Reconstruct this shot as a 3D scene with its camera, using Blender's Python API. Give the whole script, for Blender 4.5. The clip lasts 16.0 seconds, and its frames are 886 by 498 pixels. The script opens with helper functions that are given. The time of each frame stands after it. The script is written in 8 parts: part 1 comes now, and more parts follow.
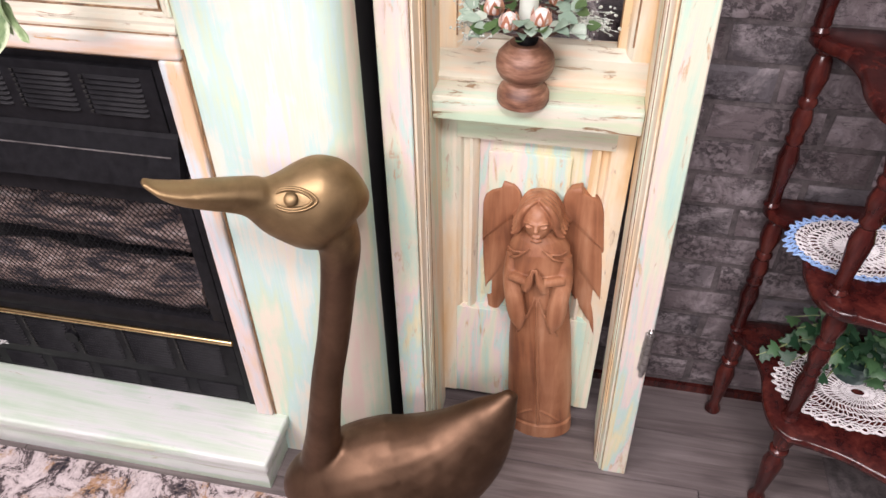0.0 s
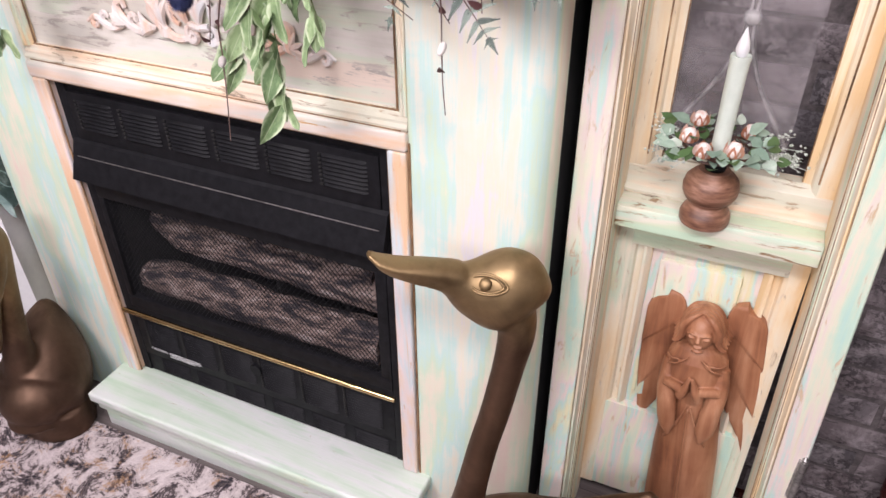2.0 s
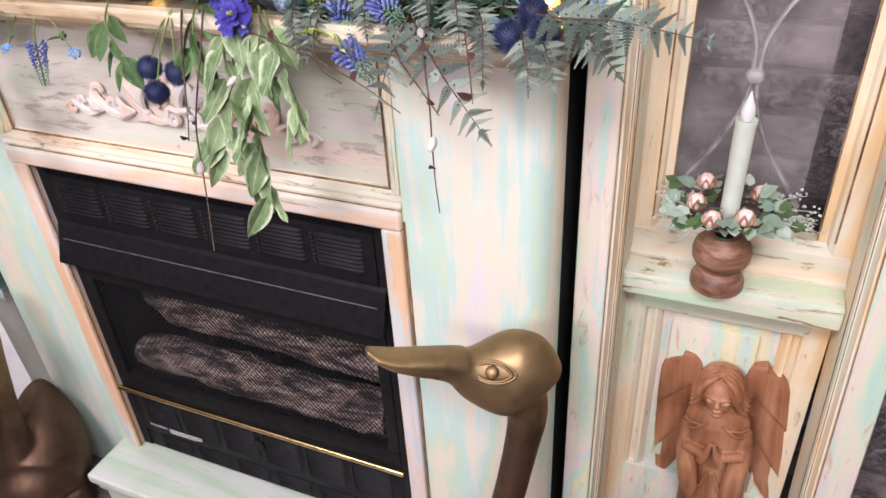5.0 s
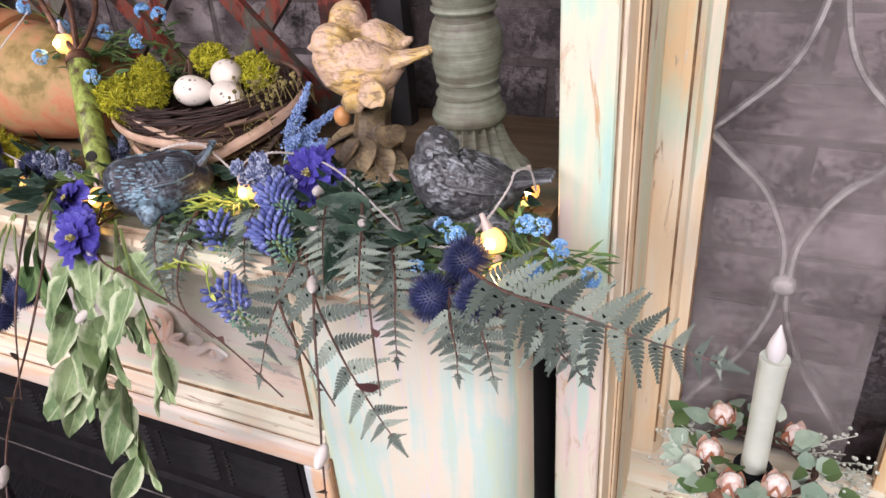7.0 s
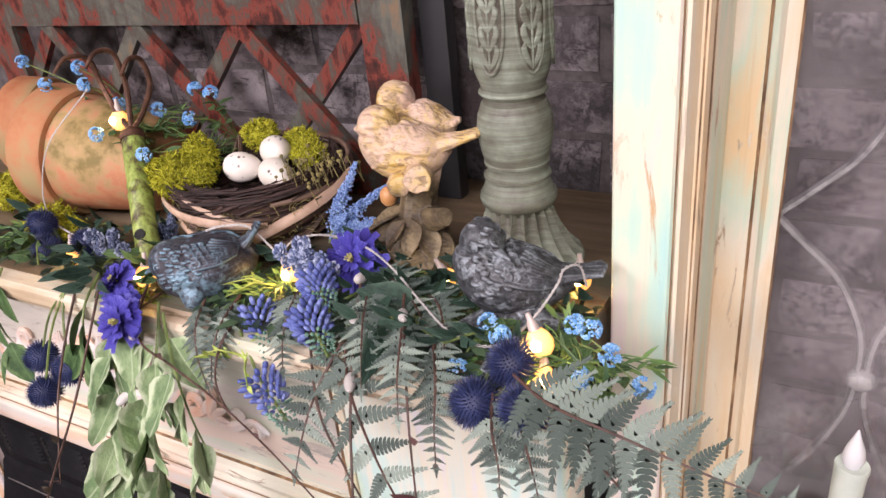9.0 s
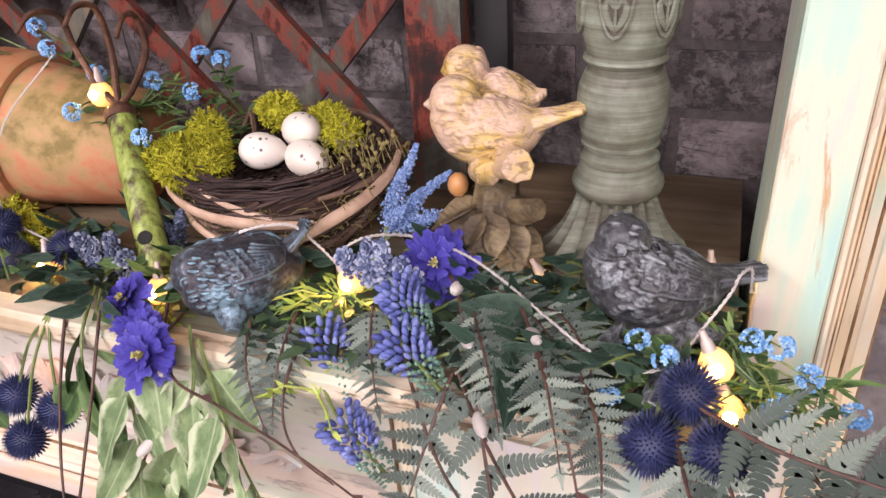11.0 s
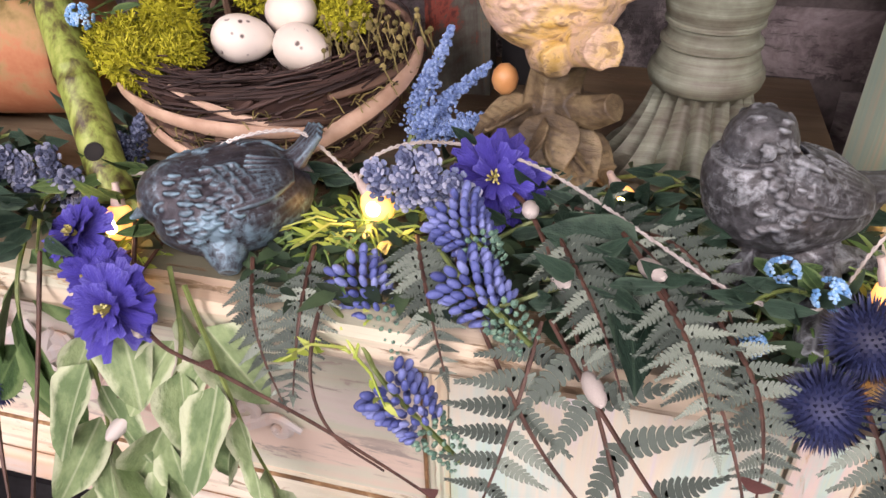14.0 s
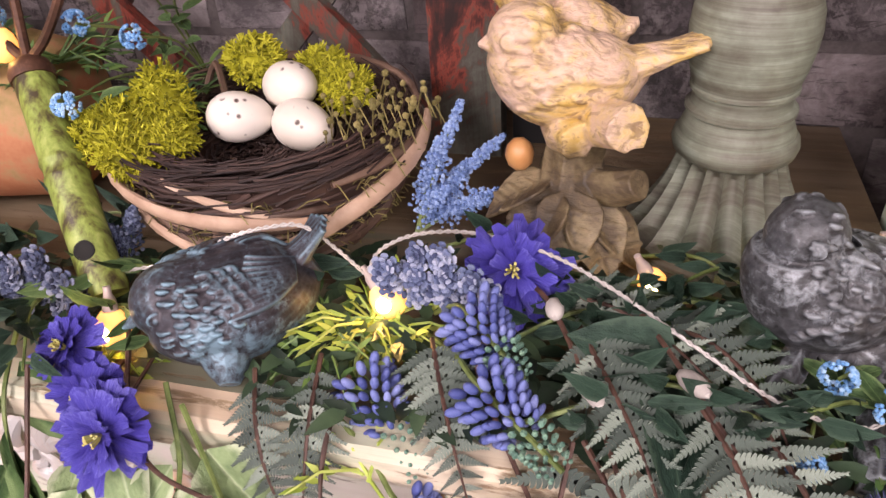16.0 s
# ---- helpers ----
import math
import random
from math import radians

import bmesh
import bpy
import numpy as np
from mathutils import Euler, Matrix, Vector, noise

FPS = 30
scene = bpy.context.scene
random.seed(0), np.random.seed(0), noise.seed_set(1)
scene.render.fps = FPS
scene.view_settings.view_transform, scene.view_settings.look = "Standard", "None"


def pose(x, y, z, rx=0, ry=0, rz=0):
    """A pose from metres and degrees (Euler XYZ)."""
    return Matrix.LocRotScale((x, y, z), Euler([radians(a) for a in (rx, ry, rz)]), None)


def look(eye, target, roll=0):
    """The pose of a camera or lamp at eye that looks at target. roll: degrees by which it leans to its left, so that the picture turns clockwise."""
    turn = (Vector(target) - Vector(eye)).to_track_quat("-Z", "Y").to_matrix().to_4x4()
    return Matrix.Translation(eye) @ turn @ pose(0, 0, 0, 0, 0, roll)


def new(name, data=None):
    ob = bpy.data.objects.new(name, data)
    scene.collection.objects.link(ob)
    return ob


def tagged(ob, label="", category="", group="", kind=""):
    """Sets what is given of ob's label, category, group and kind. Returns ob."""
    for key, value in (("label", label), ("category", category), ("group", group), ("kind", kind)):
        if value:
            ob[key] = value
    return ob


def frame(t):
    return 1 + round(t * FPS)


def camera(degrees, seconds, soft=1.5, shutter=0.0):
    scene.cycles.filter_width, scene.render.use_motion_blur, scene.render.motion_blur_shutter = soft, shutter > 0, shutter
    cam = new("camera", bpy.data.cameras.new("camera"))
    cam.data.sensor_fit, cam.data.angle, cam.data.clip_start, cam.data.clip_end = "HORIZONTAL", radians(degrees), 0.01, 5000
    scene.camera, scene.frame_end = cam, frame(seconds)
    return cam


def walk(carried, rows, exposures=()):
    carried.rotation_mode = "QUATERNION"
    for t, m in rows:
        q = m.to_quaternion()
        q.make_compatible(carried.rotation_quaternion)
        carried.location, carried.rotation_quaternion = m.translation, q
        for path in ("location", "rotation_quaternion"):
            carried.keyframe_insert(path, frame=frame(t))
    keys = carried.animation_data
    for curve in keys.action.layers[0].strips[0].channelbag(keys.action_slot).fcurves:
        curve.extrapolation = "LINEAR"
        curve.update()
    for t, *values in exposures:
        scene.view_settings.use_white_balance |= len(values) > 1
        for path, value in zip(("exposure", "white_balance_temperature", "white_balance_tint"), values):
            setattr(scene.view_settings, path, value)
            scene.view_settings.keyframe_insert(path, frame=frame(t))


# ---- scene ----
from mathutils.bvhtree import BVHTree

cam = camera(62.5, 16.0)
PATH = [
    (0, (1.033, -0.912, 1.468), (0.719, 0.579, 0.172), -0.8),
    (0.5, (1.022, -0.946, 1.499), (0.623, 0.547, 0.229), -0.8),
    (1, (1.013, -0.977, 1.522), (0.527, 0.523, 0.291), 0.0),
    (1.5, (1.008, -0.991, 1.526), (0.436, 0.517, 0.343), 0.4),
    (2, (0.977, -1.015, 1.561), (0.295, 0.487, 0.43), -0.3),
    (2.5, (0.969, -1.01, 1.575), (0.201, 0.477, 0.48), -0.8),
    (3, (0.934, -1.032, 1.578), (0.064, 0.413, 0.504), -1.6),
    (3.5, (0.92, -1.051, 1.572), (0.019, 0.378, 0.502), -2.0),
    (4, (0.926, -1.01, 1.583), (0.088, 0.456, 0.512), -2.5),
    (4.2, (0.939, -0.986, 1.586), (0.152, 0.506, 0.511), -2.7),
    (6.3, (0.935, -0.738, 1.698), (0.269, 0.782, 0.581), -3.9),
    (6.5, (0.928, -0.687, 1.703), (0.234, 0.851, 0.628), -4.0),
    (7, (0.898, -0.543, 1.689), (0.144, 1.017, 0.691), -4.5),
    (7.5, (0.878, -0.456, 1.671), (0.074, 1.102, 0.708), -5.1),
    (8, (0.881, -0.427, 1.663), (0.041, 1.122, 0.716), -5.8),
    (8.5, (0.888, -0.459, 1.702), (0.006, 1.078, 0.776), -6.5),
    (9, (0.89, -0.492, 1.717), (-0.021, 1.048, 0.825), -6.0),
    (9.5, (0.86, -0.478, 1.719), (-0.049, 1.071, 0.838), -4.7),
    (10, (0.796, -0.452, 1.699), (-0.061, 1.104, 0.779), -3.9),
    (10.2, (0.77, -0.456, 1.698), (-0.054, 1.104, 0.756), -3.9),
    (12.3, (0.572, -0.405, 1.667), (0.142, 1.261, 0.648), -2.3),
    (12.5, (0.563, -0.391, 1.657), (0.145, 1.27, 0.624), -2.0),
    (13, (0.571, -0.379, 1.618), (0.163, 1.244, 0.522), -1.7),
    (13.5, (0.577, -0.382, 1.612), (0.163, 1.207, 0.471), -1.5),
    (14, (0.557, -0.373, 1.621), (0.108, 1.2, 0.47), -1.5),
    (14.5, (0.519, -0.386, 1.625), (0.02, 1.175, 0.479), -2.0),
    (15, (0.5, -0.379, 1.63), (-0.023, 1.177, 0.488), -2.5),
    (15.5, (0.52, -0.346, 1.626), (0.008, 1.222, 0.496), -3.2),
    (16, (0.54, -0.318, 1.643), (0.061, 1.268, 0.523), -3.9),
]
walk(cam, [(t, look(e, g, r)) for t, e, g, r in PATH], [(0, 0.08, 6550, 11), (1.5, -0.01, 6400, 10), (3, -0.12, 6350, 10), (4.2, -0.12, 6350, 10), (6.5, -0.24, 6450, 11), (9, -0.15, 6550, 12), (10.2, -0.15, 6600, 13), (12.3, -0.25, 6900, 16), (14.5, -0.22, 6950, 16), (16, -0.16, 7000, 17)])

# ---- light ----
world = bpy.data.worlds.new("world")
scene.world = world
world.use_nodes = True
world.node_tree.nodes["Background"].inputs[0].default_value = (0.9, 0.95, 1.0, 1)
world.node_tree.nodes["Background"].inputs[1].default_value = 0.02


def area_lamp(name, x, y, z, sx, sy, power, colour, target):
    data = bpy.data.lights.new(name, "AREA")
    data.shape, data.size, data.size_y, data.energy, data.color = "RECTANGLE", sx, sy, power, colour
    ob = new(name, data)
    ob.matrix_world = look((x, y, z), target)
    return ob


area_lamp("ceiling_light_a", -0.5, -1.35, 2.55, 0.8, 0.5, 46, (1.0, 0.90, 0.945), (-0.45, -1.0, 0))
area_lamp("ceiling_light_b", 1.3, -1.5, 2.55, 0.8, 0.5, 56, (1.0, 0.90, 0.945), (1.25, -1.2, 0))
area_lamp("ceiling_light_c", 0.2, -3.0, 2.5, 1.2, 0.8, 84, (1.0, 0.905, 0.95), (0.2, 0.2, 1.0))


# ---- shapes ----
def box(bm, x0, x1, y0, y1, z0, z1, bev=0.0, seg=2):
    r = bmesh.ops.create_cube(bm, size=1.0, matrix=Matrix.Translation(((x0 + x1) / 2, (y0 + y1) / 2, (z0 + z1) / 2)) @ Matrix.Diagonal((abs(x1 - x0), abs(y1 - y0), abs(z1 - z0), 1)))
    if bev:
        edges = {e for v in r["verts"] for e in v.link_edges}
        bmesh.ops.bevel(bm, geom=list(edges), offset=bev, segments=seg, profile=0.6, affect="EDGES")
    return bm


def loft(bm, rings, caps=True, closed=True):
    """Skin through rings of points, each of the same number."""
    rows = [[bm.verts.new(p) for p in ring] for ring in rings]
    n = len(rows[0])
    for a, b in zip(rows, rows[1:]):
        for i in range(n if closed else n - 1):
            j = (i + 1) % n
            bm.faces.new((a[i], a[j], b[j], b[i]))
    if caps and closed:
        bm.faces.new(rows[0][::-1])
        bm.faces.new(rows[-1])
    return bm


def lathe(bm, profile, seg=24, m=Matrix(), flute=0, depth=0.0, span=(0, 0)):
    """Turned shape from (radius, height) pairs; flutes between the two heights of span."""
    rings = []
    for r, z in profile:
        ring = []
        for i in range(seg):
            a = 2 * math.pi * i / seg
            k = r
            if flute and span[0] <= z <= span[1]:
                k = r * (1 - depth * abs(math.sin(a * flute / 2)) ** 0.6)
            ring.append(m @ Vector((k * math.cos(a), k * math.sin(a), z)))
        rings.append(ring)
    return loft(bm, rings)


def smooth_path(pts, n=8):
    """Catmull-Rom through the points."""
    pts = [Vector(p) for p in pts]
    if len(pts) < 3:
        return pts
    full = [2 * pts[0] - pts[1]] + pts + [2 * pts[-1] - pts[-2]]
    out = []
    for a, b, c, d in zip(full, full[1:], full[2:], full[3:]):
        for i in range(n):
            t = i / n
            out.append(0.5 * (2 * b + (c - a) * t + (2 * a - 5 * b + 4 * c - d) * t * t + (3 * b - a - 3 * c + d) * t ** 3))
    return out + [pts[-1]]


def spread(values, n):
    """Resample a list of numbers or pairs to n values, smoothly."""
    vals = [v if isinstance(v, (tuple, list)) else (v,) for v in values]
    m = len(vals)
    out = []
    for i in range(n):
        f = i / max(1, n - 1) * (m - 1)
        k = min(int(f), m - 2) if m > 1 else 0
        t = f - k
        a, b, c, d = (vals[min(max(k + o, 0), m - 1)] for o in (-1, 0, 1, 2))
        row = tuple(max(0.0002, 0.5 * (2 * q + (r - p) * t + (2 * p - 5 * q + 4 * r - s) * t * t + (3 * q - p - 3 * r + s) * t ** 3)) for p, q, r, s in zip(a, b, c, d))
        out.append(row if len(row) > 1 else row[0])
    return out


def tube(bm, pts, radii, seg=8, up=(0, 0, 1), n=0, wob=0.0):
    """Tube along points; radii are numbers or (side, up) pairs, spread along it."""
    pts = smooth_path(pts, n) if n else [Vector(p) for p in pts]
    rad = spread(radii if isinstance(radii, (list, tuple)) else [radii, radii], len(pts))
    up = Vector(up)
    rings = []
    for i, p in enumerate(pts):
        d = (pts[min(i + 1, len(pts) - 1)] - pts[max(i - 1, 0)]).normalized()
        s = d.cross(up)
        if s.length < 1e-4:
            s = d.cross(Vector((1, 0.3, 0)))
        s.normalize()
        u = s.cross(d).normalized()
        up = u
        ra, rb = rad[i] if isinstance(rad[i], tuple) else (rad[i], rad[i])
        ring = []
        for k in range(seg):
            a = 2 * math.pi * k / seg
            w = 1 + (wob * noise.noise(p * 40 + Vector((k, 0, 0))) if wob else 0)
            ring.append(p + s * (ra * w * math.cos(a)) + u * (rb * w * math.sin(a)))
        rings.append(ring)
    return loft(bm, rings)


def ball(bm, c, r, sub=2, m=Matrix()):
    r = r if isinstance(r, (tuple, list)) else (r, r, r)
    bmesh.ops.create_icosphere(bm, subdivisions=sub, radius=1.0, matrix=Matrix.Translation(c) @ m @ Matrix.Diagonal((*r, 1)))
    return bm


def leaf(bm, base, way, normal, length, width, curl=0.25, fold=0.2, n=4, shape=0.45):
    """A leaf blade with a folded midrib and a drooping tip, thin but with two faces."""
    way, normal = Vector(way).normalized(), Vector(normal)
    side = way.cross(normal)
    if side.length < 1e-4:
        side = way.cross(Vector((0.3, 1, 0.2)))
    side.normalize()
    normal = side.cross(way).normalized()
    rows = []
    for i in range(n + 1):
        t = i / n
        w = width * 0.5 * math.sin(math.pi * min(1, t ** (shape + 0.25))) ** 0.8 if 0 < i < n else 0.0
        p = Vector(base) + way * (length * t) - normal * (curl * length * t * t)
        if w == 0:
            rows.append([bm.verts.new(p)])
        else:
            rows.append([bm.verts.new(p - side * w + normal * (fold * w)), bm.verts.new(p), bm.verts.new(p + side * w + normal * (fold * w))])
    for a, b in zip(rows, rows[1:]):
        if len(a) == 1:
            bm.faces.new((a[0], b[0], b[1])), bm.faces.new((a[0], b[1], b[2]))
        elif len(b) == 1:
            bm.faces.new((a[0], b[0], a[1])), bm.faces.new((a[1], b[0], a[2]))
        else:
            bm.faces.new((a[0], b[0], b[1], a[1])), bm.faces.new((a[1], b[1], b[2], a[2]))
    return bm


def thing(name, x=0.0, y=0.0, z=0.0, label="", category="", group="", kind="", rz=0.0):
    ob = new(name)
    ob.empty_display_size = 0.05
    ob.matrix_world = pose(x, y, z, 0, 0, rz)
    return tagged(ob, label, category, group, kind)


def mesh_of(bm, material, smooth=True, angle=40):
    me = bpy.data.meshes.new("mesh")
    bmesh.ops.recalc_face_normals(bm, faces=bm.faces)
    if smooth:
        for f in bm.faces:
            f.smooth = True
        lim = radians(angle)
        for e in bm.edges:
            if len(e.link_faces) == 2 and e.calc_face_angle(0) > lim:
                e.smooth = False
    bm.to_mesh(me)
    bm.free()
    me.materials.append(material)
    return me


def part(name, bm, material, parent, label="", smooth=True, angle=40):
    """One bmesh as one mesh object under a thing or a part."""
    ob = new(name, mesh_of(bm, material, smooth, angle))
    ob.parent = parent
    if label:
        ob["label"] = label
    return ob


def single(name, bm, material, label, category, x=0, y=0, z=0, group="", kind="", angle=40):
    """A thing that is one mesh."""
    ob = new(name, mesh_of(bm, material, True, angle))
    ob.location = (x, y, z)
    return tagged(ob, label, category, group, kind)


def fuse(ob, size, rounds=4):
    """Melt the overlapping shells of a figure into one skin."""
    md = ob.modifiers.new("fuse", "REMESH")
    md.mode, md.voxel_size, md.use_smooth_shade = "VOXEL", size, True
    if not rounds:
        return ob
    sm = ob.modifiers.new("soften", "SMOOTH")
    sm.factor, sm.iterations = 0.5, rounds
    return ob


# ---- materials ----
class Mat:
    def __init__(self, name, rough=0.6, metal=0.0, spec=0.5):
        self.m = bpy.data.materials.new(name)
        self.m.use_nodes = True
        self.nt = self.m.node_tree
        self.b = self.nt.nodes["Principled BSDF"]
        self.b.inputs["Roughness"].default_value = rough
        self.b.inputs["Metallic"].default_value = metal
        self.b.inputs["Specular IOR Level"].default_value = spec

    def put(self, node, key, value):
        if isinstance(value, bpy.types.NodeSocket):
            self.nt.links.new(value, node.inputs[key])
        elif value is not None:
            if isinstance(value, tuple) and len(value) == 3 and node.inputs[key].type == "RGBA":
                value = (*value, 1)
            node.inputs[key].default_value = value

    def coord(self, sx=1, sy=1, sz=1, kind="Object", rz=0.0, jitter=0.0):
        tc = self.nt.nodes.new("ShaderNodeTexCoord")
        mp = self.nt.nodes.new("ShaderNodeMapping")
        mp.inputs["Scale"].default_value = (sx, sy, sz)
        mp.inputs["Rotation"].default_value = (0, 0, rz)
        self.nt.links.new(tc.outputs[kind], mp.inputs["Vector"])
        if jitter:
            oi = self.nt.nodes.new("ShaderNodeObjectInfo")
            k = self.calc("MULTIPLY", oi.outputs["Random"], jitter)
            self.nt.links.new(k, mp.inputs["Location"])
        return mp.outputs[0]

    def rnd(self):
        return self.nt.nodes.new("ShaderNodeObjectInfo").outputs["Random"]

    def island(self):
        return self.nt.nodes.new("ShaderNodeNewGeometry").outputs["Random Per Island"]

    def axis(self, vec, i):
        n = self.nt.nodes.new("ShaderNodeSeparateXYZ")
        self.nt.links.new(vec, n.inputs[0])
        return n.outputs[i]

    def noise(self, vec, scale=5.0, detail=4.0, rough=0.55, warp=0.0):
        n = self.nt.nodes.new("ShaderNodeTexNoise")
        self.put(n, "Vector", vec), self.put(n, "Scale", scale), self.put(n, "Detail", detail)
        self.put(n, "Roughness", rough), self.put(n, "Distortion", warp)
        return n.outputs["Fac"]

    def cells(self, vec, scale=5.0, feature="F1", out="Distance"):
        n = self.nt.nodes.new("ShaderNodeTexVoronoi")
        n.feature = feature
        self.put(n, "Vector", vec), self.put(n, "Scale", scale)
        return n.outputs[out]

    def wave(self, vec, scale=5.0, warp=2.0, detail=2.0, direction="X"):
        n = self.nt.nodes.new("ShaderNodeTexWave")
        n.bands_direction = direction
        self.put(n, "Vector", vec), self.put(n, "Scale", scale), self.put(n, "Distortion", warp), self.put(n, "Detail", detail)
        return n.outputs["Fac"]

    def ramp(self, fac, *stops, kind="LINEAR"):
        n = self.nt.nodes.new("ShaderNodeValToRGB")
        n.color_ramp.interpolation = kind
        el = n.color_ramp.elements
        while len(el) < len(stops):
            el.new(0.5)
        for e, (p, c) in zip(el, stops):
            e.position = p
            e.color = (c, c, c, 1) if isinstance(c, (int, float)) else (*c, 1)
        self.nt.links.new(fac, n.inputs[0])
        return n.outputs[0]

    def mix(self, fac, a, b, mode="MIX"):
        n = self.nt.nodes.new("ShaderNodeMix")
        n.data_type, n.blend_type = "RGBA", mode
        self.put(n, 0, fac)
        for key, v in ((6, a), (7, b)):
            self.put(n, key, v)
        return n.outputs[2]

    def calc(self, op, a, b=0.5):
        n = self.nt.nodes.new("ShaderNodeMath")
        n.operation = op
        self.put(n, 0, a), self.put(n, 1, b)
        return n.outputs[0]

    def bump(self, height, strength=0.3, dist=0.002):
        n = self.nt.nodes.new("ShaderNodeBump")
        self.put(n, "Height", height), self.put(n, "Strength", strength), self.put(n, "Distance", dist)
        old = self.b.inputs["Normal"].links
        if old:
            self.nt.links.new(old[0].from_socket, n.inputs["Normal"])
        self.nt.links.new(n.outputs[0], self.b.inputs["Normal"])
        return self

    def punch(self, x, k=1.7):
        """More contrast round the middle."""
        n = self.nt.nodes.new("ShaderNodeMath")
        n.operation, n.use_clamp = "MULTIPLY_ADD", True
        self.put(n, 0, x), self.put(n, 1, k), self.put(n, 2, 0.5 - 0.5 * k)
        return n.outputs[0]

    def colour(self, c):
        self.put(self.b, "Base Color", c)
        return self

    def rough(self, r):
        self.put(self.b, "Roughness", r)
        return self


def painted(name, stops, wear, axis="z", amount=0.62, rough=0.55, width=5.0, glaze=(0.60, 0.38, 0.18), drag=0.5, pale=0.0):
    """Layered, brushed chalk paint: broad streaks along one axis, dragged brush marks, worn spots."""
    q = Mat(name, rough)
    stops = [(p, tuple(a * (1 - pale) + b * pale for a, b in zip(c, (0.74, 0.72, 0.66)))) for p, c in stops]

    def grain(w, l):
        return {"z": (w, w, l), "x": (l, w, w), "y": (w, l, w)}[axis]
    wide = q.noise(q.coord(*grain(width, width * 0.15)), 1.0, 4, 0.55, 0.8)
    fine = q.noise(q.coord(*grain(60, 2.2)), 1.0, 5, 0.65, 0.2)
    hair = q.noise(q.coord(*grain(220, 5)), 1.0, 3, 0.6)
    blot = q.noise(q.coord(1, 1, 1), 8, 6, 0.65, 0.6)
    f = q.calc("ADD", q.calc("MULTIPLY", wide, 0.70), q.calc("ADD", q.calc("MULTIPLY", fine, 0.17), q.calc("MULTIPLY", blot, 0.13)))
    col = q.ramp(q.punch(f, 1.3), *stops)
    # dry-brushed glaze dragged along the grain
    streak = q.calc("MULTIPLY", q.calc("ADD", fine, hair), 0.5)
    drag_mask = q.calc("MULTIPLY", q.ramp(streak, (0.56, 0.0), (0.68, 1.0)), q.ramp(q.noise(q.coord(*grain(7, 1.4)), 1.0, 4, 0.6), (0.46, 0.0), (0.60, drag)))
    col = q.mix(drag_mask, col, glaze)
    worn = q.noise(q.coord(*grain(46, 9)), 1.0, 7, 0.72, 0.9)
    mask = q.ramp(q.calc("ADD", q.calc("MULTIPLY", worn, 0.75), q.calc("MULTIPLY", blot, 0.25)), (amount - 0.018, 0.0), (amount + 0.018, 1.0))
    col = q.mix(mask, col, q.ramp(fine, (0.35, wear[0]), (0.65, wear[1])))
    q.colour(col)
    q.bump(q.calc("ADD", streak, q.calc("MULTIPLY", mask, -0.8)), 0.5, 0.0018)
    return q.m


MINT, CREAM, PINK, LILAC, AQUA, YEL = (0.45, 0.66, 0.45), (0.71, 0.66, 0.49), (0.75, 0.54, 0.45), (0.65, 0.62, 0.70), (0.37, 0.66, 0.62), (0.71, 0.66, 0.30)
WEAR = ((0.50, 0.30, 0.13), (0.63, 0.38, 0.16))
DARKWEAR = ((0.22, 0.14, 0.07), (0.46, 0.30, 0.16))
COLUMN = painted("streaked_paint", ((0.32, YEL), (0.385, CREAM), (0.43, LILAC), (0.465, CREAM), (0.50, (0.62, 0.68, 0.58)), (0.535, AQUA), (0.575, MINT), (0.63, CREAM), (0.70, PINK)), WEAR, "z", 0.70, 0.5, 4.6, (0.72, 0.63, 0.36), 0.6, 0.36)
STILE = painted("flaking_paint", ((0.34, (0.38, 0.64, 0.58)), (0.42, (0.50, 0.68, 0.54)), (0.48, (0.70, 0.68, 0.52)), (0.53, (0.72, 0.60, 0.56)), (0.57, (0.46, 0.66, 0.60)), (0.63, (0.70, 0.66, 0.40)), (0.70, (0.73, 0.68, 0.60))), ((0.66, 0.58, 0.46), (0.60, 0.40, 0.20)), "z", 0.590, 0.6, 9.0, (0.70, 0.55, 0.28), 0.7, 0.10)
RAIL = painted("flaking_paint_across", ((0.36, MINT), (0.44, (0.52, 0.63, 0.41)), (0.5, (0.67, 0.64, 0.51)), (0.56, (0.47, 0.65, 0.49)), (0.66, CREAM)), DARKWEAR, "x", 0.585, 0.6, 9.0, (0.56, 0.42, 0.25), 0.8, 0.24)
MOULD = painted("glazed_moulding", ((0.34, (0.74, 0.52, 0.26)), (0.42, (0.77, 0.63, 0.42)), (0.5, (0.76, 0.70, 0.55)), (0.57, (0.58, 0.68, 0.52)), (0.66, (0.76, 0.56, 0.30))), ((0.34, 0.22, 0.10), (0.74, 0.66, 0.54)), "z", 0.60, 0.6, 12.0, (0.58, 0.38, 0.17), 0.8, 0.10)
MOULDX = painted("glazed_moulding_across", ((0.34, (0.69, 0.47, 0.29)), (0.43, (0.71, 0.55, 0.40)), (0.5, (0.67, 0.63, 0.51)), (0.57, (0.60, 0.59, 0.46)), (0.66, (0.71, 0.50, 0.32))), ((0.26, 0.21, 0.15), (0.52, 0.40, 0.26)), "x", 0.575, 0.6, 10.0, (0.45, 0.34, 0.24), 0.9, 0.12)
